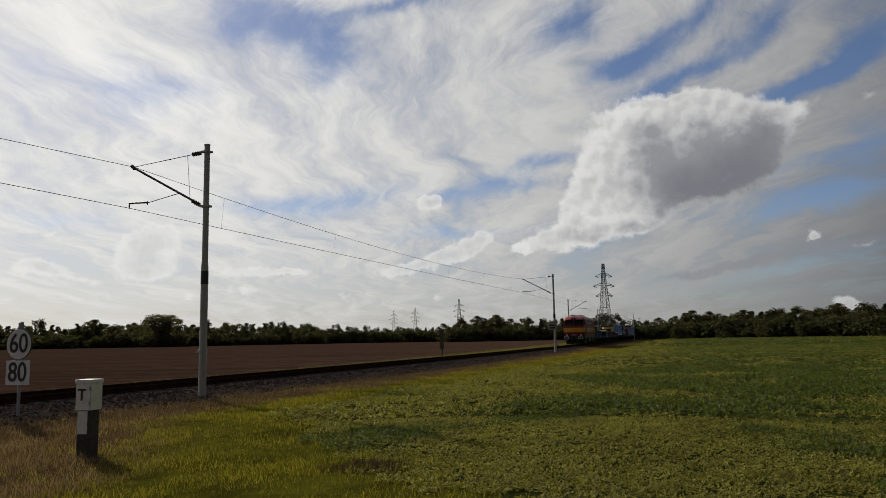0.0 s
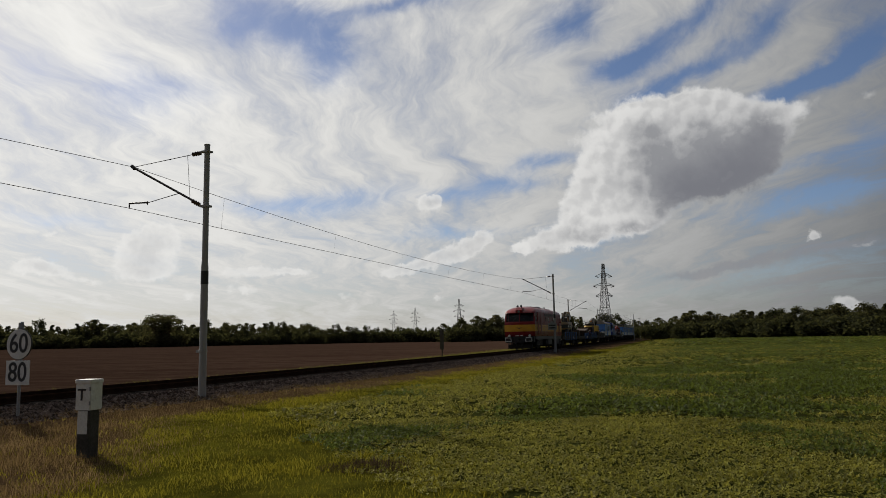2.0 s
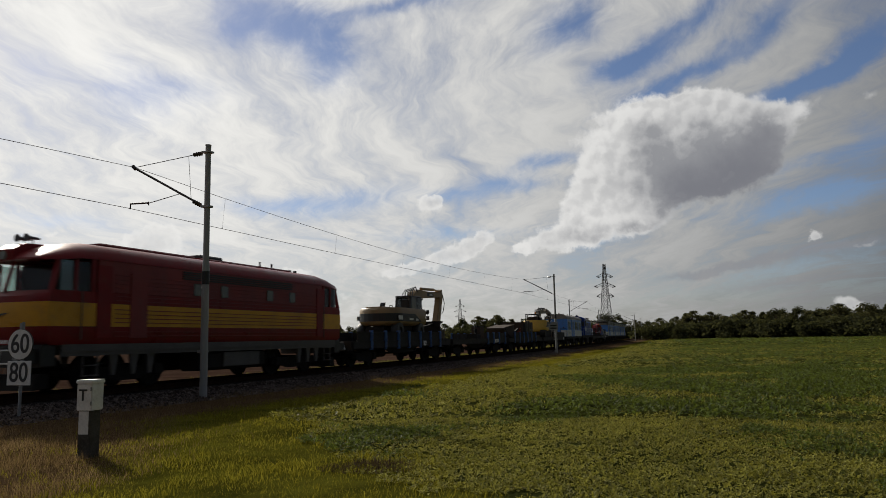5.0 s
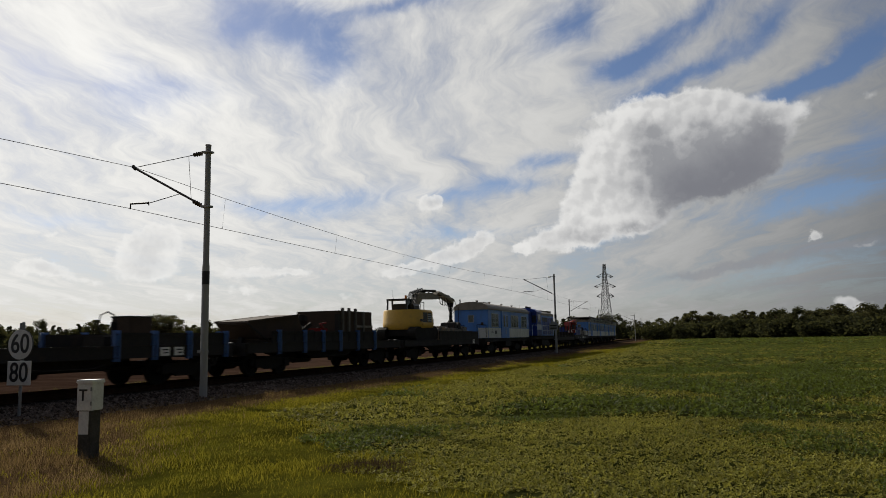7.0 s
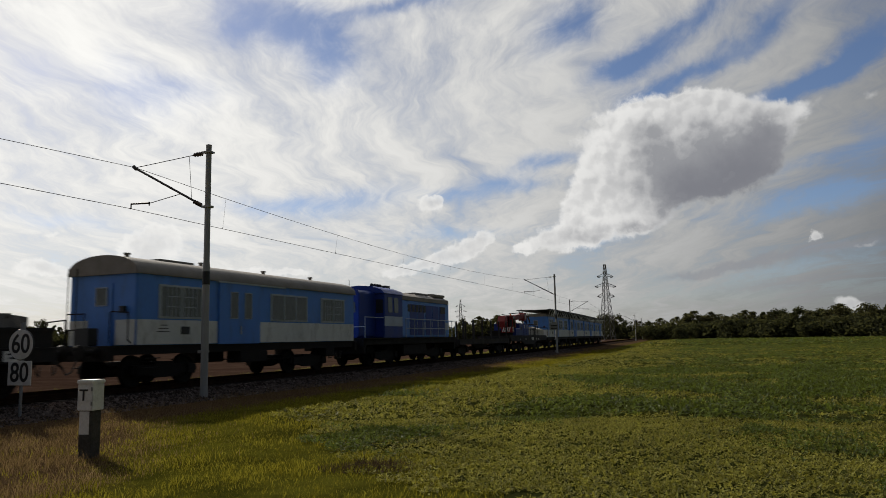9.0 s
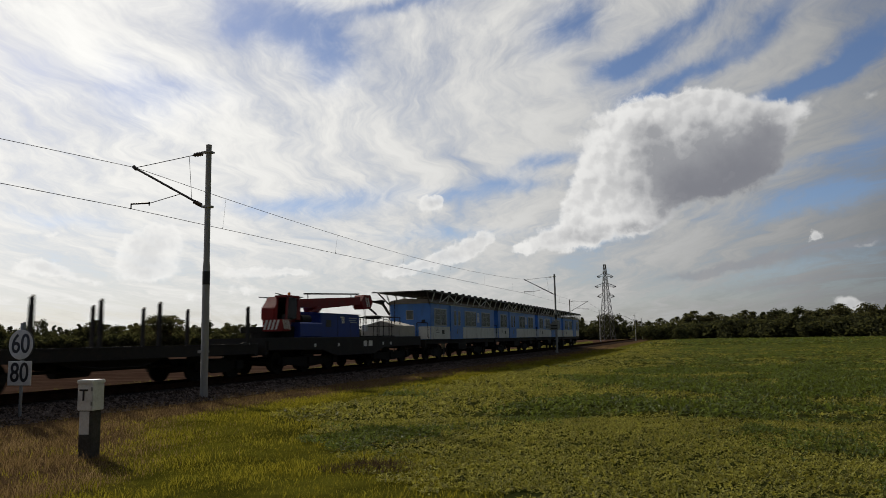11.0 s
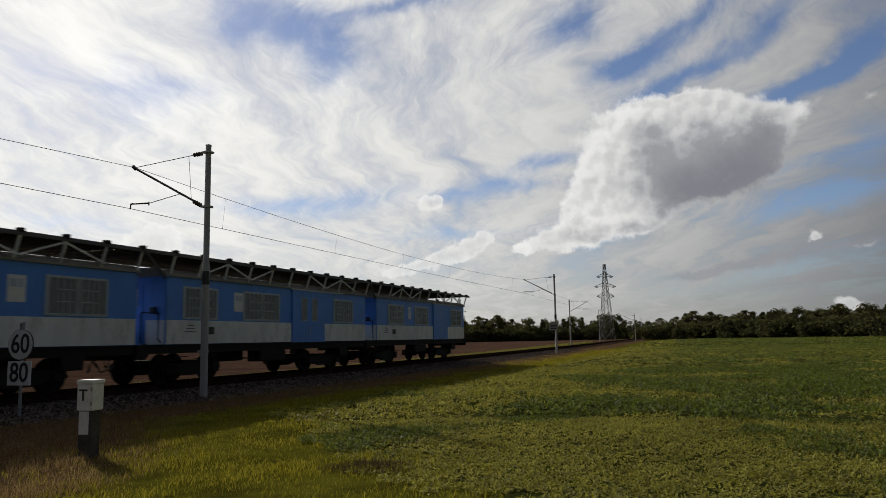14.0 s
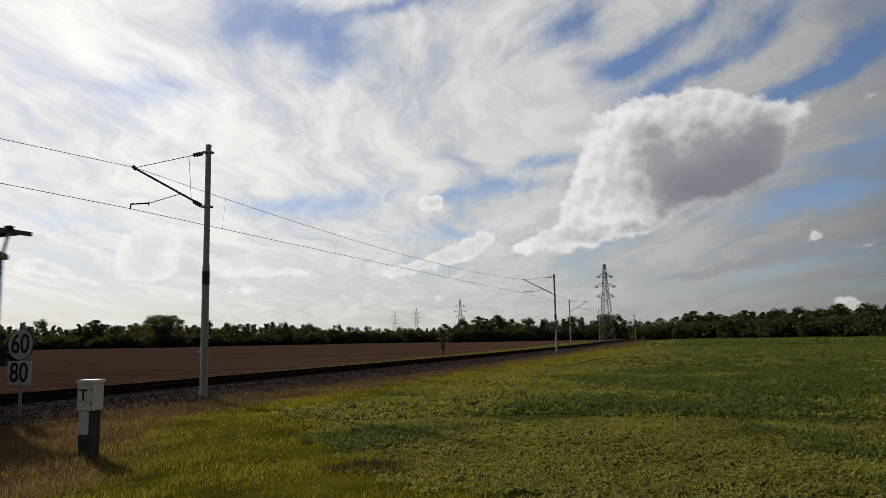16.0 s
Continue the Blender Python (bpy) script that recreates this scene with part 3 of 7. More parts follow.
def overhead_wires():
    line = thing("overhead_line", pose(0, 0, 0), "thin dark contact and messenger wires over the track", "overhead wire")
    spots = [(-36, 2.9)] + MASTS
    for (s0, l0), (s1, l1) in zip(spots, spots[1:]):
        g0, g1 = (-0.15 if l0 > 0 else 0.15), (-0.15 if l1 > 0 else 0.15)
        lo0, lo1 = (*on_track(s0, g0)[:2], 5.60), (*on_track(s1, g1)[:2], 5.60)
        hi0, hi1 = (*on_track(s0, g0 * 0.2)[:2], 6.94), (*on_track(s1, g1 * 0.2)[:2], 6.94)
        low, high = hanging(lo0, lo1, 0.05, 0.01), hanging(hi0, hi1, 0.62, 0.01)
        part("contact_wire", Mesh().path(low, 0.010, 5), WIRE, line)
        part("messenger_wire", Mesh().path(high, 0.009, 5), WIRE, line)
        for t in (0.09, 0.26, 0.42, 0.58, 0.74, 0.91):
            i = int(t * 12)
            a, b = low[i].lerp(low[i + 1], t * 12 - i), high[i].lerp(high[i + 1], t * 12 - i)
            part("dropper", Mesh().tube(a, b, 0.004, n=4).tube(a + Vector((0, 0, -0.02)), a + Vector((0, 0, 0.05)), 0.012, n=4), WIRE, line)


overhead_wires()


# ---- signs and boxes beside the track ----
def speed_sign():
    sign = thing("speed_sign", pose(-9.64, 16.53, -0.45, 0, 0, -15), "round white 60 board over square white 80 board on post", "railway sign")
    part("post", Mesh().lathe([(0.035, -0.1), (0.035, 2.22), (0.03, 2.26)], (0, 0.04, 0), n=10), GALVANISED, sign, smooth=True)
    part("round_board", Mesh().lathe([(0.335, -0.012), (0.345, 0.0), (0.335, 0.012)], (0, -0.02, 1.755), axis="y", n=40), WHITE, sign, "white round board")
    part("square_board", Mesh().box(-0.32, 0.32, -0.032, -0.008, 0.84, 1.385, 0.008), WHITE, sign, "white square board")
    part("top_tab", Mesh().box(-0.035, 0.035, -0.03, 0.02, 2.09, 2.24), GALVANISED, sign)
    part("rim", Mesh().lathe([(0.345, -0.016), (0.352, 0.0), (0.345, 0.016)], (0, -0.012, 1.755), axis="y", n=40), BLACK, sign)
    for z, words in ((1.755, "60"), (1.11, "80")):
        lettering(words, 0.62, SIGN_BLACK, sign, Matrix.Translation((0, -0.036, z)) @ pose(0, 0, 0, 90, 0, 0) @ Matrix.Diagonal((0.84, 0.98, 1, 1)))


def phone_post():
    box = thing("telephone_post", pose(-5.58, 11.5, -0.45, 0, 0, -13), "white trackside telephone box marked T on a dark concrete post", "telephone box")
    part("post", Mesh().box(-0.112, 0.112, -0.112, 0.112, -0.1, 0.70, 0.02), OLD_CONCRETE, box, "dark weathered concrete post", bevel=0.01)
    part("paint_patch", Mesh().box(-0.1, 0.075, -0.116, -0.111, 0.34, 0.69), WHITE, box, "flaking white paint")
    part("cabinet", Mesh().box(-0.137, 0.137, -0.137, 0.137, 0.70, 1.11), WHITE, box, "white painted steel cabinet", bevel=0.012)
    part("roof", Mesh().box(-0.149, 0.149, -0.149, 0.149, 1.108, 1.17), WHITE, box, bevel=0.012)
    for z in (0.78, 1.0):
        part("hinge", Mesh().tube((0.125, -0.14, z), (0.125, -0.14, z + 0.06), 0.012), GALVANISED, box)
    lettering("T", 0.25, SIGN_BLACK, box, Matrix.Translation((-0.02, -0.142, 0.93)) @ pose(0, 0, 0, 90, 0, 0))


speed_sign()
phone_post()


def marker_post():
    x, y, a = on_track(57.0, -4.4)
    post = thing("marker_post", pose(x, y, -0.6, 0, 0, -20), "narrow dark weathered marker board on a post beyond the track", "railway sign")
    part("board", Mesh().box(-0.17, 0.17, -0.02, 0.02, 0.92, 2.65, 0.006), OLD_CONCRETE, post)
    part("post", Mesh().box(-0.04, 0.04, 0.02, 0.09, -0.2, 2.2), OLD_CONCRETE, post)


marker_post()


def lattice_tower(m, height, first_one):
    """A lattice pylon with three pairs of arms."""
    if first_one is not None:
        return copy_thing(first_one, m)
    tower = thing("lattice_pylon", m, "grey steel lattice power pylon with three crossarms standing in the fields", "power pylon", "pylons in the fields")
    H = height
    leg = lambda z: 0.068 * H * (1 - z / H) ** 1.15 + 0.012 * H
    levels = [H * t for t in (0, 0.16, 0.30, 0.42, 0.52, 0.60, 0.68, 0.76, 0.84, 0.91, 1.0)]
    for i, j in ((-1, -1), (1, -1), (1, 1), (-1, 1)):
        shape = Mesh()
        for a, b in zip(levels, levels[1:]):
            shape.bar((i * leg(a), j * leg(a), a), (i * leg(b), j * leg(b), b), 0.15)
        part("leg", shape, PYLON_STEEL, tower)
    cross = Mesh()
    for a, b in zip(levels, levels[1:]):
        for i, j, p, q in ((-1, -1, 1, -1), (1, -1, 1, 1), (1, 1, -1, 1), (-1, 1, -1, -1)):
            cross.bar((i * leg(a), j * leg(a), a), (p * leg(b), q * leg(b), b), 0.1).bar((p * leg(a), q * leg(a), a), (i * leg(b), j * leg(b), b), 0.1)
            cross.bar((i * leg(a), j * leg(a), a), (p * leg(a), q * leg(a), a), 0.09)
    part("bracing", cross, PYLON_STEEL, tower)
    for t, reach in ((0.84, 3.6), (0.71, 4.6), (0.58, 3.7)):
        for sx in (-1, 1):
            z = t * H
            arm = Mesh()
            for q in (-1, 1):
                arm.bar((sx * leg(z), q * leg(z), z), (sx * reach, 0, z - 0.25), 0.13).bar((sx * leg(z), q * leg(z), z + 1.1), (sx * reach, 0, z - 0.2), 0.11)
            part("crossarm", arm, PYLON_STEEL, tower)
            part("insulator_string", Mesh().tube((sx * reach, 0, z - 0.3), (sx * (reach - 1.4), 0, z - 0.75), 0.14, n=6), INSULATOR, tower)
    return tower


def stone_slab():
    x, y, a = on_track(41.5, 2.75)
    slab = thing("concrete_slab", pose(x, y, -0.47, 2, 3, 60), "pale flat concrete slab lying at the edge of the ballast", "concrete slab")
    part("slab", Mesh().box(-0.75, 0.75, -0.35, 0.35, 0, 0.14, 0.02), CONCRETE, slab, bevel=0.015)


stone_slab()

PYLONS = [(65.6, 296.0, 31.0, 12), (11.5, 560.0, 27.0, 5), (-28.0, 700.0, 25.0, 5), (-53.0, 760.0, 25.0, 5)]
pylon = None
for x, y, hgt, turn in PYLONS:
    m = pose(x, y, -0.5 if x > 50 else 0.3, 0, 0, turn)
    made = lattice_tower(m, 31.0, pylon)
    pylon = pylon or made

# ---- trees ----
def leaf_cloud(rng, clumps, per, size):
    """Small leaf quads scattered through ellipsoid clumps: (x, y, z, rx, rz)."""
    v, f = [], []
    for x, y, z, rx, rz in clumps:
        for _ in range(per):
            d = Vector((rng.gauss(0, 1), rng.gauss(0, 1), rng.gauss(0, 1))).normalized() * rng.uniform(0.45, 1.08)
            c = Vector((x + d.x * rx, y + d.y * rx, z + d.z * rz))
            n = (d + Vector((rng.gauss(0, .6), rng.gauss(0, .6), rng.gauss(0, .6)))).normalized()
            u = n.orthogonal().normalized()
            w = n.cross(u)
            a = size * rng.uniform(0.6, 1.3)
            k = len(v)
            v += [c - u * a, c + w * a * 0.55, c + u * a, c - w * a * 0.55]
            f.append((k, k + 1, k + 2, k + 3))
    return Mesh().add(v, f)


def tree(name, seed, height, width, leaf, label, pointed=False):
    """A tapered trunk with limbs, and a crown of leaf clumps on the ends of the limbs."""
    rng = random.Random(seed)
    ob = thing(name, pose(0, 0, 0), label, "tree", "trees at the far edge of the fields")
    wood, clumps = Mesh(), []
    lean = rng.uniform(-0.3, 0.3)
    stem = [(lean * t * t * 2, 0.2 * math.sin(3 * t), height * t * 0.82) for t in (0, 0.15, 0.35, 0.6, 0.85, 1.0)]
    for i, (a, b) in enumerate(zip(stem, stem[1:])):
        wood.tube(a, b, 0.03 * height * (1 - i * 0.18), 0.03 * height * (1 - i * 0.18 - 0.17), n=7)
    for i in range(32 if not pointed else 36):
        t = rng.uniform(0.04, 1.0)
        a = rng.uniform(0, 2 * math.pi)
        if pointed:
            reach = width * 0.5 * (1.05 - t) + 0.2
        else:
            reach = width * 0.5 * math.sqrt(max(0.05, 1 - ((t - 0.42) / 0.62) ** 2)) * rng.uniform(0.45, 1.0)
        z = height * (0.06 + 0.86 * t)
        end = (reach * math.cos(a), reach * math.sin(a), z)
        wood.tube((0, 0, z * 0.75), end, 0.008 * height, 0.003 * height, n=5)
        r = width * rng.uniform(0.13, 0.24) * (0.7 if pointed else 1.0)
        clumps.append((*end, r, r * rng.uniform(0.6, 0.95)))
    part("trunk", wood, BARK, ob)
    part("crown", leaf_cloud(rng, clumps, 88, 0.33 if not pointed else 0.26), leaf, ob)
    return ob


def bush(seed):
    rng = random.Random(seed)
    ob = thing("bush", pose(0, 0, 0), "dense dark green bush at the foot of the trees", "bush", "bushes under the trees")
    clumps = [(rng.uniform(-3.5, 3.5), rng.uniform(-1.5, 1.5), rng.uniform(0.6, 2.6), rng.uniform(0.9, 1.7), rng.uniform(0.8, 1.5)) for _ in range(16)]
    wood = Mesh()
    for x, y, z, _, _ in clumps:
        wood.tube((x * 0.4, y * 0.4, -0.1), (x, y, z), 0.06, 0.02, n=5)
    part("stems", wood, BARK, ob)
    part("foliage", leaf_cloud(rng, clumps, 110, 0.30), LEAF_DARK, ob)
    return ob


BROAD = "broad dark green leafy tree in the tree line beyond the fields"
SLIM = "slim pointed dark tree in the tree line beyond the fields"
kinds = [tree("tree", 11, 10, 9, LEAF, BROAD), tree("tree", 12, 11, 8, LEAF_DARK, BROAD), tree("tree", 13, 9, 10, LEAF_DARK, BROAD), tree("tree", 14, 12, 7, LEAF, BROAD),
         tree("tree", 15, 11, 4.2, LEAF_DARK, SLIM, True), tree("tree", 16, 10, 3.4, LEAF, SLIM, True), bush(17), bush(18)]
rng = random.Random(5)


def place(kind, x, y, size, wide=1.0):
    z = ground_z(x, y) - 0.1
    m = Matrix.Translation((x, y, z)) @ pose(0, 0, 0, 0, 0, rng.uniform(0, 360))
    made = copy_thing(kinds[kind], m)
    made.scale = (size * wide, size * wide, size)
    return made


def tree_line(a0, a1, dist0, dist1, count, sizes, slim=0.2, bushes=True):
    """Trees along an arc about the camera, from one bearing to another."""
    for i in range(count):
        t = (i + rng.uniform(-0.4, 0.4)) / count
        a = radians(a0 + (a1 - a0) * t)
        d = (dist0 + (dist1 - dist0) * t) * rng.uniform(0.97, 1.06)
        kind = rng.choice([4, 5]) if rng.random() < slim else rng.choice([0, 1, 2, 3])
        place(kind, d * math.sin(a), d * math.cos(a), rng.uniform(*sizes), rng.uniform(0.9, 1.25))
    if bushes:
        for i in range(int(count * 0.9)):
            t = (i + rng.uniform(-0.3, 0.3)) / (count * 0.9)
            a = radians(a0 + (a1 - a0) * t)
            d = (dist0 + (dist1 - dist0) * t) * rng.uniform(0.95, 0.99)
            place(rng.choice([6, 7]), d * math.sin(a), d * math.cos(a), rng.uniform(1.2, 2.1), 1.3)


tree_line(-38, -21, 370, 375, 34, (0.95, 1.2), 0.4)
tree_line(-38, -10, 392, 400, 34, (0.95, 1.1), 0.05)
tree_line(-21.5, -20.2, 352, 352, 3, (1.35, 1.5), 0.0, False)
tree_line(-22, -9, 380, 400, 26, (0.85, 1.15), 0.15)
tree_line(-9, 3, 420, 430, 24, (0.75, 1.05), 0.2)
tree_line(1, 13, 370, 400, 26, (0.95, 1.3), 0.25)
tree_line(12, 17, 430, 470, 12, (0.85, 1.3), 0.3)
tree_line(17.4, 36, 330, 250, 40, (0.80, 1.08), 0.2)
tree_line(22, 36, 320, 245, 20, (0.80, 1.0), 0.1)
place(1, 71.0, 258, 0.62, 1.0)
place(6, 70.0, 250, 1.5, 1.0)
place(6, 88.0, 270, 1.3, 1.0)
for ob in kinds:
    for o in (*ob.children_recursive, ob):
        bpy.data.objects.remove(o)


# ---- low growth ----
def blades(name, label, mat, spots, height, width, seed, category="grass"):
    """One object of thin bent blades: spots of (x, y, scale)."""
    rng = random.Random(seed)
    v, f = [], []
    for x, y, k in spots:
        h, a, b = height * k * rng.uniform(0.5, 1.25), rng.uniform(0, 6.283), rng.uniform(0, 6.283)
        w = width * max(k, 0.7)
        z = ground_z(x, y) - 0.02
        dx, dy = w * math.cos(a), w * math.sin(a)
        bx, by = h * 1.1 * math.cos(b) * rng.random(), h * 1.1 * math.sin(b) * rng.random()
        n = len(v)
        v += [(x - dx, y - dy, z), (x + dx, y + dy, z), (x + bx * 0.35 + dx * 0.8, y + by * 0.35 + dy * 0.8, z + h * 0.6), (x + bx * 0.35 - dx * 0.8, y + by * 0.35 - dy * 0.8, z + h * 0.6), (x + bx, y + by, z + h)]
        f += [(n, n + 1, n + 2, n + 3), (n + 3, n + 2, n + 4)]
    me = bpy.data.meshes.new(name)
    me.from_pydata(v, [], f)
    me.materials.append(mat)
    return tagged(new(name, me), label, category, kind="stuff")


def scatter(seed, count, s0, s1, l0, l1, keep, power=1.6):
    """Random spots along the track, thicker towards the camera; keep gives a spot's scale or 0."""
    rng = random.Random(seed)
    out = []
    for _ in range(count):
        s = s0 + (s1 - s0) * rng.random() ** power
        lat = rng.uniform(l0, l1)
        x, y, _ = on_track(s, lat)
        k = keep(x, y, lat, s, rng)
        if k:
            out.append((x, y, k))
    return out


def patch(x, y, size, z=0.0):
    return noise.noise((x / size, y / size, z))


def verge_dry(x, y, lat, s, rng):
    p = patch(x, y, 1.3) + 0.5 * patch(x, y, 0.4, 5)
    near = ease(grass_edge(y) + 1.6, grass_edge(y) - 0.6, lat + p) * ease(2.9, 3.5, lat)
    return (0.5 + 0.5 * rng.random() + 0.5 * max(0.0, p)) * (1.0 if s < 25 else 0.8) if rng.random() < near * (0.8 + p) + 0.015 * (lat < field_edge(y)) else 0


def verge_green(x, y, lat, s, rng):
    p = patch(x, y, 1.6, 2) + 0.5 * patch(x, y, 0.5, 9)
    side = ease(grass_edge(y) - 0.8, grass_edge(y) + 1.2, lat + p)
    return (0.65 + 0.7 * max(-0.4, p) + 0.9 * max(0.0, patch(x, y, 0.28, 21)) + 0.4 * rng.random()) * (1 + s / 90) if lat < field_edge(y) + 0.8 + 1.5 * p and rng.random() < side * 0.94 + 0.06 else 0


blades("dry_grass", "tall dry brown grass on the verge beside the ballast", DRY, scatter(21, 190000, 3, 110, 2.6, 10.5, verge_dry, 2.0), 0.17, 0.0026, 31)
blades("green_grass", "rough yellow-green grass on the verge", GRASS, scatter(22, 400000, 4, 90, 3.4, 19.0, verge_green, 2.0), 0.066, 0.0034, 32)
blades("far_grass", "strip of yellow-green grass along the far side of the track", FAR_GRASS, scatter(23, 16000, 6, 160, -8.5, -3.4, lambda x, y, lat, s, r: 1.0 + s / 50, 1.2), 0.14, 0.012, 33)


def weed_heap():
    """A low brown tussock of dead weeds in the grass."""
    rng = random.Random(61)
    spots = []
    for _ in range(1100):
        a, r = rng.uniform(0, 6.283), math.sqrt(rng.random())
        spots.append((-1.05 + 0.75 * r * math.cos(a), 10.15 + 0.42 * r * math.sin(a), 1.1 - 0.7 * r))
    tagged(blades("weed_tussock", "low brown tussock of dead weeds in the grass", DRY_DARK, spots, 0.16, 0.006, 62), category="weeds")


weed_heap()


def leaves(name, label, mat, seed, rows):
    """One object of leafy crop plants, each a rosette of broad leaves: rows of (plants, nearest, farthest, leaf size)."""
    rng = random.Random(seed)
    v, f = [], []
    lush_one = mat is CROP_DARK
    for count, d0, d1, size in rows:
        for _ in range(count):
            d = math.sqrt(rng.uniform(d0 * d0, d1 * d1))
            a = radians(rng.uniform(-34, 36))
            px, py = d * math.sin(a), d * math.cos(a)
            lat = lat_of(px, py)
            p = patch(px, py, 2.2, 4) + 0.6 * patch(px, py, 0.6, 8)
            lush = patch(px, py, 4.0, 14) + 0.4 * patch(px, py, 1.2, 17) + 0.12 * rng.gauss(0, 1) + 0.62 * ease(12.5, 18, d) * ease(2.5, 9, lat - field_edge(py)) - 0.24 * ease(32, 55, d) + 0.25 * ease(70, 130, d) - 0.26
            if lat < field_edge(py) + 1.0 * p or rng.random() < 0.14 - 0.6 * p or lush_one != (lush > 0.16):
                continue
            base = ground_z(px, py)
            high = min(size * (0.7 if not lush_one else 1.2), 0.10 if not lush_one else 0.15) * rng.uniform(0.6, 1.4)
            for i in range(5):
                t, s = rng.uniform(0, 6.283), size * rng.uniform(0.55, 1.3) * (1.25 if lush_one else 1.0)
                e = rng.uniform(-0.2, 1.15) if size < 0.1 else rng.uniform(-0.25, 0.45)
                x, y = px + 0.35 * s * math.cos(t), py + 0.35 * s * math.sin(t)
                z = base + high * rng.uniform(0.2, 1.0)
                ux, uy, rise = math.cos(t) * s * math.cos(e), math.sin(t) * s * math.cos(e), s * math.sin(e)
                k = len(v)
                v += [(x, y, z), (x + ux * 0.55 - uy * 0.42, y + uy * 0.55 + ux * 0.42, z + rise * 0.6 + s * 0.16), (x + ux, y + uy, z + rise), (x + ux * 0.55 + uy * 0.42, y + uy * 0.55 - ux * 0.42, z + rise * 0.6 + s * 0.16)]
                f += [(k, k + 1, k + 2), (k, k + 2, k + 3)]
    me = bpy.data.meshes.new(name)
    me.from_pydata(v, [], f)
    me.materials.append(mat)
    tagged(new(name, me), label, "crop", kind="stuff")


leaves("crop_field", "low green leafy crop covering the field", CROP, 41, [(38000, 6.5, 16, 0.045), (48000, 16, 40, 0.078), (44000, 40, 110, 0.13), (14000, 110, 300, 0.36)])
leaves("lush_crop", "darker taller patches of leafy crop in the field", CROP_DARK, 42, [(36000, 6.5, 16, 0.050), (46000, 16, 40, 0.084), (44000, 40, 110, 0.14), (14000, 110, 300, 0.38)])


def ballast_stones():
    rng = random.Random(51)
    v, f = [], []
    for _ in range(42000):
        s = 4 + 80 * rng.random() ** 1.6
        lat = rng.uniform(1.05, 3.5)
        x, y, _ = on_track(s, lat)
        z = max(-0.22 if lat < 1.65 else -0.22 - (lat - 1.65) * 0.30, ground_z(x, y) - 0.01 if lat > 1.9 else -9)
        r = rng.uniform(0.028, 0.075)
        k = len(v)
        for px, py, pz in ((1, 0, 0), (0, 1, 0), (-1, 0, 0), (0, -1, 0), (0, 0, 1), (0, 0, -1)):
            q = r * rng.uniform(0.7, 1.35)
            v.append((x + px * q + rng.uniform(-.3, .3) * r, y + py * q + rng.uniform(-.3, .3) * r, z + pz * q * 0.8))
        f += [(k + a, k + b, k + c) for a, b, c in ((0, 1, 4), (1, 2, 4), (2, 3, 4), (3, 0, 4), (1, 0, 5), (2, 1, 5), (3, 2, 5), (0, 3, 5))]
    me = bpy.data.meshes.new("ballast_stones")
    me.from_pydata(v, [], f)
    me.materials.append(STONE)
    tagged(new("ballast_stones", me), "loose grey-brown ballast stones on the shoulder of the track bed", "ballast", kind="stuff")


ballast_stones()

# ---- the train: u is a place along it, in metres of track at 8 s ----
SPEED, SLOWING = 17.408, -0.1034


def gone(t):
    return SPEED * (t - 8) + 0.5 * SLOWING * (t - 8) ** 2


RIDERS = []


def rider(name, u, label, category, z=0.0, group=""):
    """A thing that rides with the train: its own x points the way it goes, y to the camera's side."""
    ob = thing(name, pose(0, 0, 0), label, category, group)
    RIDERS.append((ob, u, z))
    return ob


# paints and metals of the train
DARK_IRON = material("dark running gear", (0.016, 0.014, 0.0125), (0.009, 0.008, 0.0075), 3.0, 0.8, fine=25, grime=(0.030, 0.022, 0.016), spec=0.25)
WAGON_GREY = material("worn wagon steel", (0.024, 0.0225, 0.0225), (0.013, 0.012, 0.012), 1.5, 0.75, fine=14, grime=(0.05, 0.033, 0.023), spec=0.3)
PLANK = material("grey planks", (0.13, 0.115, 0.095), (0.07, 0.06, 0.05), 2.0, 0.9, stretch=(0.4, 4, 4), fine=30)
RED = material("red loco paint", (0.23, 0.014, 0.016), (0.15, 0.010, 0.012), 1.2, 0.36, bump=0.03, grime=(0.12, 0.05, 0.045), grime_amount=0.35, spec=0.22)
YELLOW = material("yellow loco paint", (0.68, 0.36, 0.035), (0.52, 0.26, 0.03), 1.2, 0.36, bump=0.03, grime=(0.32, 0.20, 0.07), grime_amount=0.35, spec=0.22)
# a paler, pinker red than RED, for the ribbed sides and their doors
PINKISH = material("pinkish red loco paint", (0.26, 0.050, 0.052), (0.17, 0.034, 0.036), 1.2, 0.42, bump=0.03, grime=(0.15, 0.075, 0.07), grime_amount=0.4, stretch=(1, 1, 0.4), spec=0.22)
SKIRT = material("grey loco frame", (0.12, 0.114, 0.11), (0.06, 0.056, 0.053), 1.5, 0.6, grime=(0.05, 0.04, 0.035))
BLUE = material("blue coach paint", (0.085, 0.255, 0.70), (0.065, 0.205, 0.60), 0.9, 0.40, bump=0.05, grime=(0.06, 0.11, 0.22), grime_amount=0.4, stretch=(1, 1, 0.35))
DEEP_BLUE = material("deep blue paint", (0.024, 0.058, 0.30), (0.016, 0.040, 0.21), 1.2, 0.40, bump=0.03, grime=(0.04, 0.05, 0.10), spec=0.22)
PALE = material("pale blue-white paint", (0.46, 0.52, 0.62), (0.34, 0.39, 0.48), 1.4, 0.45, bump=0.03, grime=(0.20, 0.20, 0.21))
CREAM = material("dirty white coach paint", (0.74, 0.75, 0.72), (0.58, 0.59, 0.56), 1.0, 0.5, bump=0.05, grime=(0.27, 0.25, 0.21), grime_amount=0.55, stretch=(1, 1, 0.4))
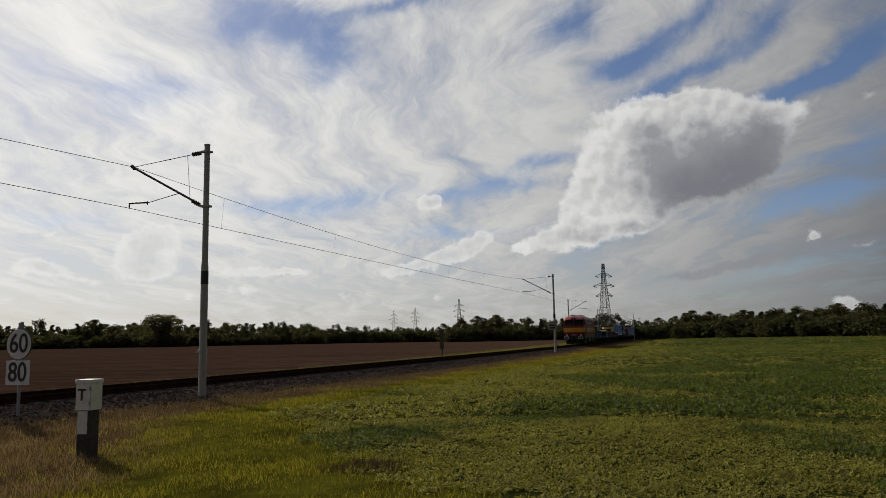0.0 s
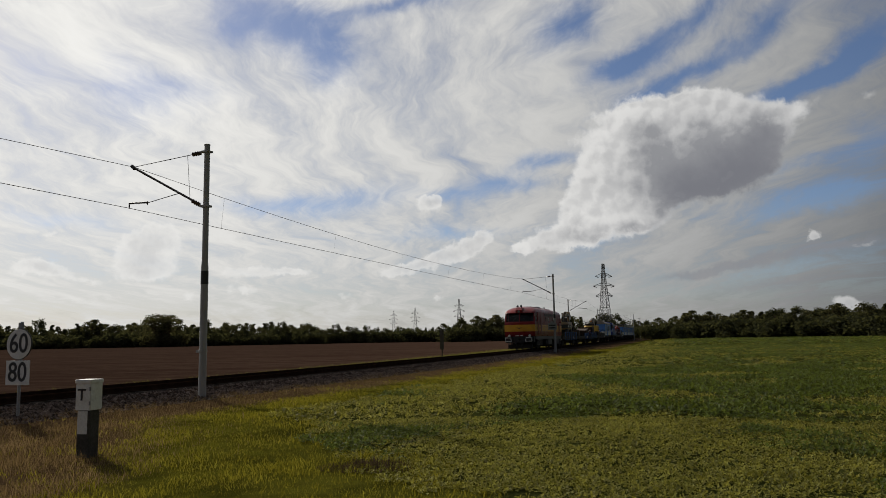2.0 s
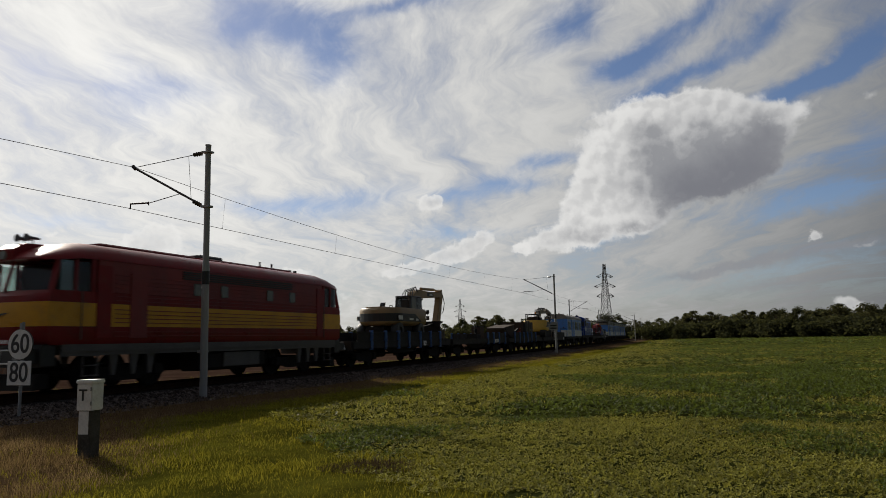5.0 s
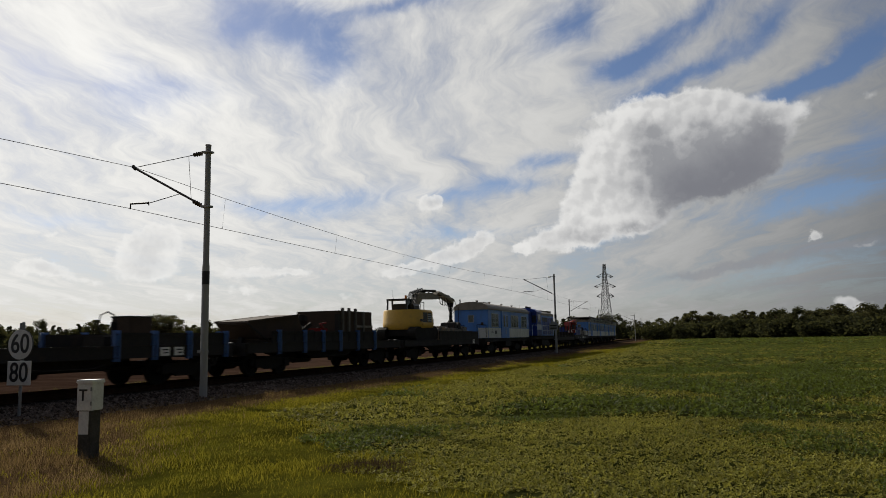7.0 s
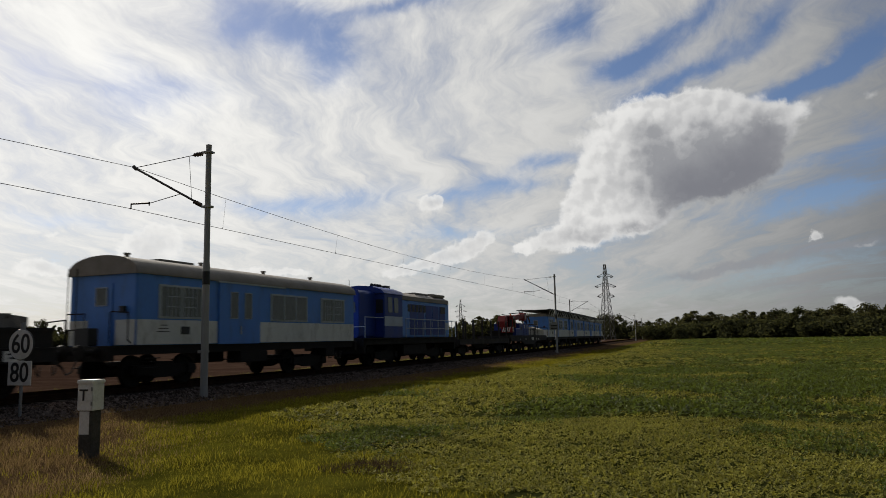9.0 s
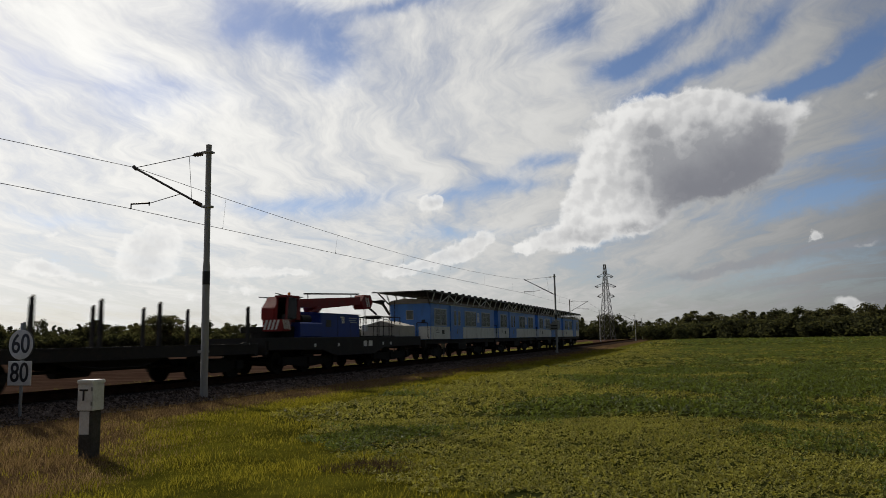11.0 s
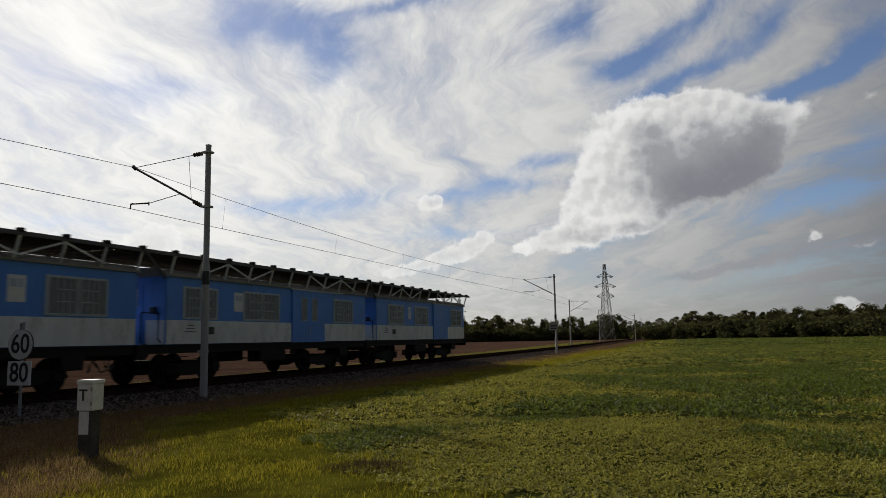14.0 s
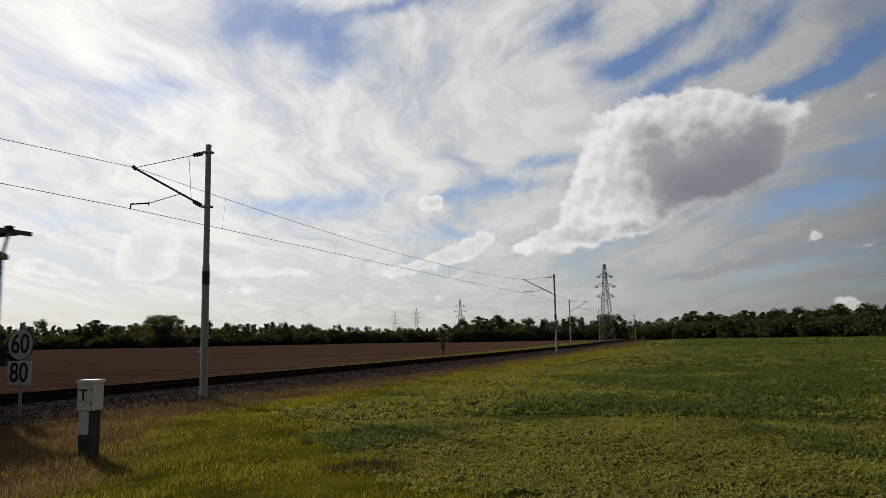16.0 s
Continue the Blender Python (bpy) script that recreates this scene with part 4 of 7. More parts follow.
ROOF = material("grey roof sheet", (0.29, 0.265, 0.24), (0.19, 0.17, 0.15), 1.2, 0.75, grime=(0.13, 0.11, 0.09))
PANE = material("curtained window", (0.185, 0.200, 0.185), (0.085, 0.095, 0.085), 3.0, 0.12, bump=0, stretch=(6, 1, 0.6), fine=8)
FRAME = material("window frame", (0.48, 0.53, 0.55), (0.34, 0.38, 0.40), 4.0, 0.5, bump=0)
CAT_YELLOW = material("ochre machine paint", (0.31, 0.20, 0.085), (0.21, 0.135, 0.06), 1.5, 0.45, bump=0.03, grime=(0.22, 0.15, 0.07), grime_amount=0.5)
DIGGER_YELLOW = material("yellow machine paint", (0.66, 0.40, 0.05), (0.52, 0.31, 0.045), 1.5, 0.42, bump=0.03, grime=(0.30, 0.20, 0.07), grime_amount=0.4)
CRANE_RED = material("red crane paint", (0.24, 0.016, 0.015), (0.15, 0.012, 0.012), 1.5, 0.5, grime=(0.10, 0.05, 0.04), spec=0.22)
POST_BLUE = material("blue stanchion", (0.05, 0.14, 0.38), (0.035, 0.09, 0.24), 3.0, 0.5)
RUBBLE = material("grey rubble", (0.24, 0.22, 0.20), (0.12, 0.11, 0.10), 2.0, 0.9, island=0.4)
WORN_OCHRE = material("worn boom paint", (0.31, 0.27, 0.21), (0.19, 0.165, 0.13), 2.0, 0.6, grime=(0.05, 0.04, 0.03), grime_amount=0.7)
RUST = material("brown rusty steel", (0.075, 0.05, 0.036), (0.04, 0.027, 0.02), 1.6, 0.8, fine=20, spec=0.2)
AMBER = material("amber beacon", (0.8, 0.25, 0.02), rough=0.2, bump=0)
HOSE = material("black hose", (0.02, 0.02, 0.02), rough=0.5, bump=0)
TARP = material("pale tarpaulin", (0.46, 0.44, 0.38), (0.34, 0.32, 0.28), 2.0, 0.7, bump=0.2)


def glass(name, tint):
    m = bpy.data.materials.new(name)
    m.use_nodes = True
    n = Nodes(m.node_tree)
    clear, shine, fres, both = n.add("ShaderNodeBsdfTransparent"), n.add("ShaderNodeBsdfGlossy"), n.add("ShaderNodeFresnel"), n.add("ShaderNodeMixShader")
    n.put(clear.inputs[0], (*tint, 1))
    n.put(shine.inputs["Roughness"], 0.03)
    n.put(fres.inputs[0], 1.5)
    n.put(both.inputs[0], fres.outputs[0])
    n.put(both.inputs[1], clear.outputs[0])
    n.put(both.inputs[2], shine.outputs[0])
    n.put(n.add("ShaderNodeOutputMaterial").inputs[0], both.outputs[0])
    return m


GLASS = glass("cab glass", (0.62, 0.70, 0.68))


def bogie(vehicle, x, axles, r=0.46, base=1.9):
    frame_ = part("bogie", Mesh().box(x - base * 0.18, x + base * 0.18, -1.05, 1.05, 0.42, 0.72).box(x - base * (len(axles) - 1) / 2, x + base * (len(axles) - 1) / 2, -0.06, 0.06, 0.5, 0.62), DARK_IRON, vehicle, "black running gear")
    lo, hi = min(axles), max(axles)
    for side in (-1, 1):
        y = side * 1.0
        part("side_frame", Mesh().side([(lo - 0.32, 0.42), (lo - 0.1, 0.32), (lo + 0.25, 0.36), ((lo + hi) / 2 - 0.35, 0.24), ((lo + hi) / 2 + 0.35, 0.24), (hi - 0.25, 0.36), (hi + 0.1, 0.32), (hi + 0.32, 0.42), (hi + 0.25, 0.64), (lo - 0.25, 0.64)], y - 0.07, y + 0.07), DARK_IRON, frame_)
    for a in axles:
        for side in (-1, 1):
            part("wheel", Mesh().lathe([(0.10, -0.07), (r - 0.09, -0.06), (r - 0.04, -0.03), (r, -0.07), (r + 0.028, -0.07), (r + 0.028, -0.04), (r, -0.035), (r - 0.004, 0.06), (r - 0.07, 0.065), (r - 0.10, 0.02), (0.14, 0.04), (0.12, 0.09)] if side > 0 else
                                      [(0.12, -0.09), (0.14, -0.04), (r - 0.10, -0.02), (r - 0.07, -0.065), (r - 0.004, -0.06), (r, 0.035), (r + 0.028, 0.04), (r + 0.028, 0.07), (r, 0.07), (r - 0.04, 0.03), (r - 0.09, 0.06), (0.10, 0.07)], (a, side * 0.77, r), axis="y", n=28), DARK_IRON, frame_, smooth=True)
        part("axle", Mesh().tube((a, -0.72, r), (a, 0.72, r), 0.08), DARK_IRON, frame_)
        for side in (-1, 1):
            part("axle_box", Mesh().box(a - 0.16, a + 0.16, side * 1.05 - 0.1, side * 1.05 + 0.1, r - 0.15, r + 0.17, 0.03), DARK_IRON, frame_)
    return frame_


def buffers(vehicle, x, way):
    """Two buffers and a coupling hook on the end at x, which faces way (1 or -1)."""
    for y in (-0.875, 0.875):
        part("buffer", Mesh().lathe([(0.15, 0), (0.15, 0.10 * way), (0.085, 0.12 * way), (0.085, 0.46 * way), (0.20, 0.50 * way), (0.235, 0.56 * way), (0.20, 0.59 * way)], (x, y, 1.05), axis="x", n=16), DARK_IRON, vehicle, smooth=True)
    part("coupling", Mesh().box(min(x, x + 0.4 * way), max(x, x + 0.4 * way), -0.05, 0.05, 0.98, 1.1).path([(x + 0.38 * way, 0, 1.04), (x + 0.45 * way, 0, 0.75), (x + 0.3 * way, 0, 0.6)], 0.035), DARK_IRON, vehicle)
    for y in (-0.35, 0.35):
        part("brake_hose", Mesh().path([(x, y, 0.95), (x + 0.2 * way, y, 0.8), (x + 0.28 * way, y * 0.9, 0.52), (x + 0.42 * way, y * 0.7, 0.45), (x + 0.5 * way, y * 0.5, 0.7)], 0.022), HOSE, vehicle)


def flat_wagon(u, half, label, boards=(), posts=(), board_z=1.65, mat=WAGON_GREY, deck=1.20, floor_mat=PLANK, plates=(), off=4.6):
    """A four-axle flat wagon with side boards and blue stanchions at the places along u that are given."""
    w = rider("flat_wagon", u, label, "railway wagon", group="flat wagons of the train")
    n = int(half * 2 / 0.9)
    part("deck", Mesh().box(-half, half, -1.36, 1.36, deck - 0.09, deck, 0.01), floor_mat, w)
    for side in (-1, 1):
        y = side * 1.38
        part("solebar", Mesh().box(-half, half, y - 0.05, y + 0.05, deck - 0.32, deck + 0.01).box(-half, half, y - 0.07, y + 0.07, deck - 0.34, deck - 0.31).box(-half, half, y - 0.07, y + 0.07, deck - 0.01, deck + 0.02), mat, w)
        part("truss", Mesh().side([(-half + 4, deck - 0.32), (half - 4, deck - 0.32), (half - 5.2, deck - 0.62), (-half + 5.2, deck - 0.62)], side * 0.9 - 0.04, side * 0.9 + 0.04), DARK_IRON, w)
        for u0, u1 in boards:
            k = max(1, round(abs(u1 - u0) / 1.6))
            for i in range(k):
                a, b = u - (u0 + (u1 - u0) * i / k), u - (u0 + (u1 - u0) * (i + 1) / k)
                part("side_board", Mesh().box(min(a, b) + 0.02, max(a, b) - 0.02, side * 1.37 - 0.03, side * 1.37 + 0.03, deck + 0.025, board_z).box(min(a, b) + 0.02, max(a, b) - 0.02, side * 1.40 - 0.03, side * 1.40 + 0.03, board_z - 0.08, board_z - 0.03), mat, w)
        for p in posts:
            part("stanchion", Mesh().box(u - p - 0.10, u - p - 0.04, y + side * 0.03 - 0.06, y + side * 0.03 + 0.06, deck - 0.42, board_z + 0.06).box(u - p + 0.04, u - p + 0.10, y + side * 0.03 - 0.06, y + side * 0.03 + 0.06, deck - 0.42, board_z + 0.06).box(u - p - 0.1, u - p + 0.1, y - 0.03, y + 0.03, deck - 0.40, board_z), POST_BLUE, w, "blue painted stanchion")
    for p in plates:
        part("plate", Mesh().box(u - p - 0.2, u - p + 0.2, 1.455, 1.465, deck - 0.30, deck - 0.04), WHITE, w, "white data panel")
        part("plate_writing", Mesh().box(u - p - 0.15, u - p + 0.12, 1.465, 1.469, deck - 0.14, deck - 0.10).box(u - p - 0.15, u - p + 0.05, 1.465, 1.469, deck - 0.23, deck - 0.19), SIGN_BLACK, w)
    for way in (-1, 1):
        part("headstock", Mesh().box(way * half - 0.09, way * half + 0.09, -1.38, 1.38, deck - 0.42, deck + 0.03, 0.02), mat, w)
        buffers(w, way * (half + 0.08), way)
        bogie(w, way * off, [way * off - 0.95, way * off + 0.95])
    part("brake_gear", Mesh().tube((-half + 3, 0.3, 0.55), (half - 3, 0.3, 0.55), 0.05).lathe([(0.22, -0.6), (0.22, 0.6)], (0.4, -0.3, 0.55), axis="x", n=14), DARK_IRON, w)
    part("hand_rod", Mesh().path([(1.6, 1.42, 0.7), (0.9, 1.45, 0.62), (-0.6, 1.45, 0.62), (-1.0, 1.42, 0.72)], 0.018), DARK_IRON, w)
    return w


# ---- the red and yellow diesel locomotive ----
def plan(x_end, half_width, corner, inset=0.0, back=0.0):
    """Half of a plan outline: the rounded end at +x."""
    w, e = half_width - inset, x_end - back - inset * 0.4
    pts = []
    for i in range(9):
        a = -math.pi / 2 + math.pi * i / 8
        q = math.sin(a)
        pts.append((e - corner * (abs(q) ** 3.2), w * q * (0.96 + 0.04 * abs(q))))
    return pts


def ring_shell(levels):
    """A closed shell through level outlines [(z, [(x, y), ...]), ...] with all the same count of points."""
    k = len(levels[0][1])
    v = [(x, y, z) for z, pts in levels for x, y in pts]
    f = [(j * k + i, j * k + (i + 1) % k, j * k + k + (i + 1) % k, j * k + k + i) for j in range(len(levels) - 1) for i in range(k)]
    f += [tuple(range(k - 1, -1, -1)), tuple(range((len(levels) - 1) * k, len(levels) * k))]
    return Mesh().add(v, f)


def both_ends(x_end, half_width, corner, inset=0.0, back=0.0):
    front = plan(x_end, half_width, corner, inset, back)
    return front + [(-x, -y) for x, y in front]


def red_locomotive():
    u = -32.05
    loco = rider("diesel_locomotive", u, "red and yellow diesel locomotive with rounded cabs and ribbed sides", "locomotive")
    E, W, C = 7.62, 1.47, 0.20
    part("lower_body", ring_shell([(1.28, both_ends(E - 0.12, W, C, 0.05)), (1.40, both_ends(E - 0.03, W, C)), (1.76, both_ends(E, W, C))]), RED, loco, "dark red lower band", smooth=True)
    part("yellow_band", ring_shell([(1.765, both_ends(E + 0.005, W + 0.006, C)), (2.20, both_ends(E + 0.04, W + 0.006, C)), (2.395, both_ends(E + 0.03, W + 0.006, C))]), YELLOW, loco, "yellow band round the body", smooth=True)
    part("belt", ring_shell([(2.40, both_ends(E + 0.02, W, C)), (2.56, both_ends(E + 0.02, W, C)), (2.70, both_ends(E - 0.10, W, C, 0.0))]), RED, loco, smooth=True)
    # machine room walls between the cabs
    part("machine_room", Mesh().box(-5.9, 5.9, -W, W, 2.695, 3.60, 0.01), PINKISH, loco, "pinkish red ribbed side", bevel=0.0)
    for s in (-1, 1):
        ribs = Mesh()
        for z in (1.50, 1.62, 1.88, 2.0, 2.12, 2.24, 2.5, 2.62, 2.74, 2.86, 2.98, 3.10, 3.22):
            ribs.box(-5.6, 5.3, s * (W + 0.006) - 0.012, s * (W + 0.006) + 0.012, z - 0.012, z + 0.012)
        part("side_ribs", ribs, PINKISH, loco)
        for x0, x1 in ((4.1, 4.75),):
            part("side_door", Mesh().box(x0, x1, s * (W + 0.012) - 0.02, s * (W + 0.012) + 0.02, 1.45, 3.35), PINKISH, loco)
        for x in (1.9, 0.55, -2.1, -3.6):
            part("side_window", Mesh().box(x - 0.2, x + 0.2, s * (W + 0.014) - 0.02, s * (W + 0.014) + 0.02, 2.78, 3.18), PANE, loco, "small grimy side window", bevel=0.02)
        grille = Mesh()
        for z in (3.30, 3.37, 3.44, 3.51):
            grille.box(-3.6, 2.6, s * (W + 0.01) - 0.02, s * (W + 0.01) + 0.02, z - 0.022, z + 0.022)
        part("grille", grille, BLACK, loco, "black louvred air intake")
        part("frame_skirt", Mesh().box(-7.0, 7.0, s * 1.42 - 0.04, s * 1.42 + 0.04, 0.98, 1.29).box(-7.0, 7.0, s * 1.45 - 0.04, s * 1.45 + 0.04, 1.10, 1.15), SKIRT, loco, "grimy grey frame skirt")
        for x in (5.2, 4.45, 3.8, -4.3, -4.95, -5.6):
            part("sandpipe", Mesh().side([(x - 0.16, 1.0), (x + 0.16, 1.0), (x + 0.07, 0.42), (x - 0.04, 0.42)], s * 1.36 - 0.04, s * 1.36 + 0.04), SKIRT, loco)
        part("fuel_tank", Mesh().box(-2.0, 1.6, s * 0.95 - 0.40, s * 0.95 + 0.40, 0.35, 1.0, 0.1), DARK_IRON, loco)
        part("battery_box", Mesh().box(-1.6, 0.4, s * 1.34 - 0.05, s * 1.34 + 0.05, 0.45, 0.95, 0.02), SKIRT, loco)
        for x in (6.05, -6.4):
            ladder = Mesh()
            for z in (0.45, 0.72, 0.98):
                ladder.box(x - 0.24, x + 0.24, s * 1.42 - 0.08, s * 1.42 + 0.08, z - 0.015, z + 0.015)
            ladder.box(x - 0.26, x - 0.22, s * 1.42 - 0.02, s * 1.42 + 0.02, 0.42, 1.25).box(x + 0.22, x + 0.26, s * 1.42 - 0.02, s * 1.42 + 0.02, 0.42, 1.25)
            part("steps", ladder, SKIRT, loco)
            part("handrail", Mesh().tube((x + 0.42, s * 1.52, 1.4), (x + 0.42, s * 1.52, 2.7), 0.016), SKIRT, loco)
    # cabs: pillars, roof and glass
    for e in (1, -1):
        cab = part("cab_floor", Mesh().box(min(e * 5.9, e * 7.2), max(e * 5.9, e * 7.2), -1.3, 1.3, 2.69, 2.72), BLACK, loco)
        for s in (-1, 1):
            part("corner_pillar", Mesh().bar((e * 7.36, s * 1.41, 2.62), (e * 7.12, s * 1.36, 3.52), 0.11), RED, loco)
            part("door_pillar", Mesh().box(min(e * 6.0, e * 6.12), max(e * 6.0, e * 6.12), s * 1.45 - 0.03, s * 1.45 + 0.02, 2.68, 3.6), RED, loco)
            part("side_pillar", Mesh().box(e * 6.62 - 0.04, e * 6.62 + 0.04, s * 1.44 - 0.03, s * 1.44 + 0.02, 2.68, 3.55), RED, loco)
            part("cab_side_glass", Mesh().box(min(e * 6.1, e * 7.1), max(e * 6.1, e * 7.1), s * 1.42 - 0.006, s * 1.42 + 0.006, 2.68, 3.5), GLASS, loco).visible_shadow = False
            part("cab_door", Mesh().box(min(e * 5.45, e * 5.95), max(e * 5.45, e * 5.95), s * (W + 0.01) - 0.02, s * (W + 0.01) + 0.02, 1.45, 3.45), RED, loco)
        part("screen_pillar", Mesh().bar((e * 7.56, 0, 2.66), (e * 7.32, 0, 3.52), 0.07), RED, loco)
        for s in (-1, 1):
            pane = Mesh().add([(e * 7.56, s * 0.04, 2.66), (e * 7.34, s * 1.38, 2.66), (e * 7.10, s * 1.32, 3.50), (e * 7.32, s * 0.04, 3.50)], [(0, 1, 2, 3)])
            part("windscreen", pane, GLASS, loco).visible_shadow = False
            part("wiper", Mesh().tube((e * 7.55, s * 0.7, 2.68), (e * 7.42, s * 0.35, 3.05), 0.012), BLACK, loco)
            part("headlight", Mesh().lathe([(0.12, 0), (0.12, e * 0.08), (0.10, e * 0.10)], (e * 7.62, s * 0.98, 1.36), axis="x", n=16), CREAM, loco, "round headlight", smooth=True)
            part("buffer_guard", Mesh().side([(e * 7.55, 0.82), (e * 8.15, 0.84), (e * 8.15, 1.16), (e * 7.62, 1.20)], s * 0.98 - 0.30, s * 0.98 + 0.30), BLACK, loco)
            part("guard_rim", Mesh().path([(e * 8.16, s * 0.66, 0.84), (e * 8.16, s * 1.30, 0.84), (e * 8.16, s * 1.22, 1.17), (e * 8.16, s * 0.74, 1.17), (e * 8.16, s * 0.66, 0.84)], 0.022), WHITE, loco, "white outlined buffer edge")
        part("number_panel", Mesh().box(min(e * 7.62, e * 7.66), max(e * 7.62, e * 7.66), -0.42, 0.42, 1.31, 1.45), RED, loco)
        bars = Mesh()
        for k in range(7):
            if k != 3:
                bars.box(min(e * 7.66, e * 7.668), max(e * 7.66, e * 7.668), -0.37 + k * 0.107, -0.29 + k * 0.107, 1.335, 1.425)
        part("number_bars", bars, WHITE, loco, "pale bars in place of a number")
        part("badge", Mesh().add([(e * 7.685, 0, 2.02), (e * 7.675, -0.34, 2.13), (e * 7.68, -0.12, 2.12), (e * 7.685, 0, 2.10), (e * 7.68, 0.12, 2.12), (e * 7.675, 0.34, 2.13)], [(0, 1, 2, 3), (0, 3, 4, 5)]), BLACK, loco, "dark winged badge")
        part("buffer_beam", Mesh().box(min(e * 7.1, e * 7.55), max(e * 7.1, e * 7.55), -1.38, 1.38, 0.72, 1.30, 0.03), BLACK, loco)
        buffers(loco, e * 7.55, e)
        part("snow_plough", Mesh().side([(e * 7.1, 0.18), (e * 7.55, 0.14), (e * 7.42, 0.55), (e * 7.1, 0.55)], -1.15, 1.15), DARK_IRON, loco)
        part("cab_seat_block", Mesh().box(min(e * 5.92, e * 6.0), max(e * 5.92, e * 6.0), -1.4, 1.4, 2.7, 3.55), DARK_IRON, loco)
    # roof: an arched shell that droops over the cabs
    v, f, k = [], [], 13
    stations = [(7.60, 0.76, 3.50, 0.06), (7.48, 0.88, 3.48, 0.18), (7.12, 0.985, 3.50, 0.34), (6.5, 1.0, 3.58, 0.46), (5.9, 1.0, 3.60, 0.54), (0, 1.0, 3.60, 0.55), (-5.9, 1.0, 3.60, 0.54), (-6.5, 1.0, 3.58, 0.46), (-7.12, 0.985, 3.50, 0.34), (-7.48, 0.88, 3.48, 0.18), (-7.60, 0.76, 3.50, 0.06)]
    for x, wk, z, rise in stations:
        for i in range(k):
            a = math.pi * i / (k - 1)
            c, s = math.cos(a), math.sin(a)
            v.append((x, 1.49 * wk * math.copysign(abs(c) ** 0.8, c), z + rise * s ** 0.75))
    for j in range(len(stations) - 1):
        f += [(j * k + i, j * k + i + 1, j * k + k + i + 1, j * k + k + i) for i in range(k - 1)]
        f.append((j * k + k - 1, j * k, j * k + k, j * k + 2 * k - 1))
    f += [tuple(range(k)), tuple(range(len(v) - 1, len(v) - k - 1, -1))]
    part("roof", Mesh().add(v, f), RED, loco, "dark red arched roof", smooth=True)
    part("lamp_box", Mesh().side([(7.62, 3.50), (7.66, 3.78), (7.3, 3.98), (6.6, 4.0), (6.6, 3.6)], -0.33, 0.33), RED, loco, bevel=0.02)
    part("top_headlight", Mesh().lathe([(0.12, 0), (0.12, 0.05)], (7.63, 0, 3.64), axis="x", n=16), PANE, loco, smooth=True)
    for y in (-0.22, 0.12):
        part("horn", Mesh().lathe([(0.03, -0.3), (0.05, 0.0), (0.11, 0.12)], (7.0, y, 4.17), axis="x", n=12).tube((6.9, y, 4.17), (6.9, y, 3.95), 0.02), BLACK, loco, smooth=True)
    part("roof_hatch", Mesh().box(1.2, 5.2, -0.75, 0.75, 4.08, 4.19, 0.04), RED, loco)
    part("roof_hatch", Mesh().box(-4.6, 0.9, -0.75, 0.75, 4.08, 4.18, 0.04), RED, loco)
    part("exhaust", Mesh().box(-0.6, 0.5, -0.45, 0.45, 4.15, 4.34, 0.05), BLACK, loco)
    for x in (-3.1, -3.9, -5.2, -5.6):
        part("roof_fitting", Mesh().tube((x, 0.3, 4.1), (x, 0.3, 4.42 if x > -4 else 4.26), 0.035 if x > -4 else 0.08), BLACK, loco)
    for x in (4.4, -4.4):
        bogie(loco, x, [x - 1.2, x + 1.2], 0.5, 2.4)


red_locomotive()


# ---- flat wagons and what they carry ----
flat_wagon(-16.8, 6.5, "dark low-sided flat wagon with blue stanchions carrying an excavator", [(-22.8, -11.9)], [-21.4, -19.8, -18.2, -16.8, -15.2, -13.65, -12.1], 1.66, plates=(-14.6,))
flat_wagon(-3.35, 6.5, "dark flat wagon with blue stanchions and boards at one end", [(-2.0, 2.9)], [-1.96, -0.5, 1.0, 2.8], 1.60, plates=(-0.1, 0.5))
flat_wagon(10.6, 6.6, "dark flat wagon with blue stanchions loaded with machine parts", [(5.6, 14.6)], [6.0, 7.83, 9.3, 10.8, 12.45, 14.2], 1.66)
flat_wagon(24.3, 6.55, "worn flat wagon with grey drop sides carrying rubble", [(23.1, 30.8)], [], 1.72, plates=(29.6,))


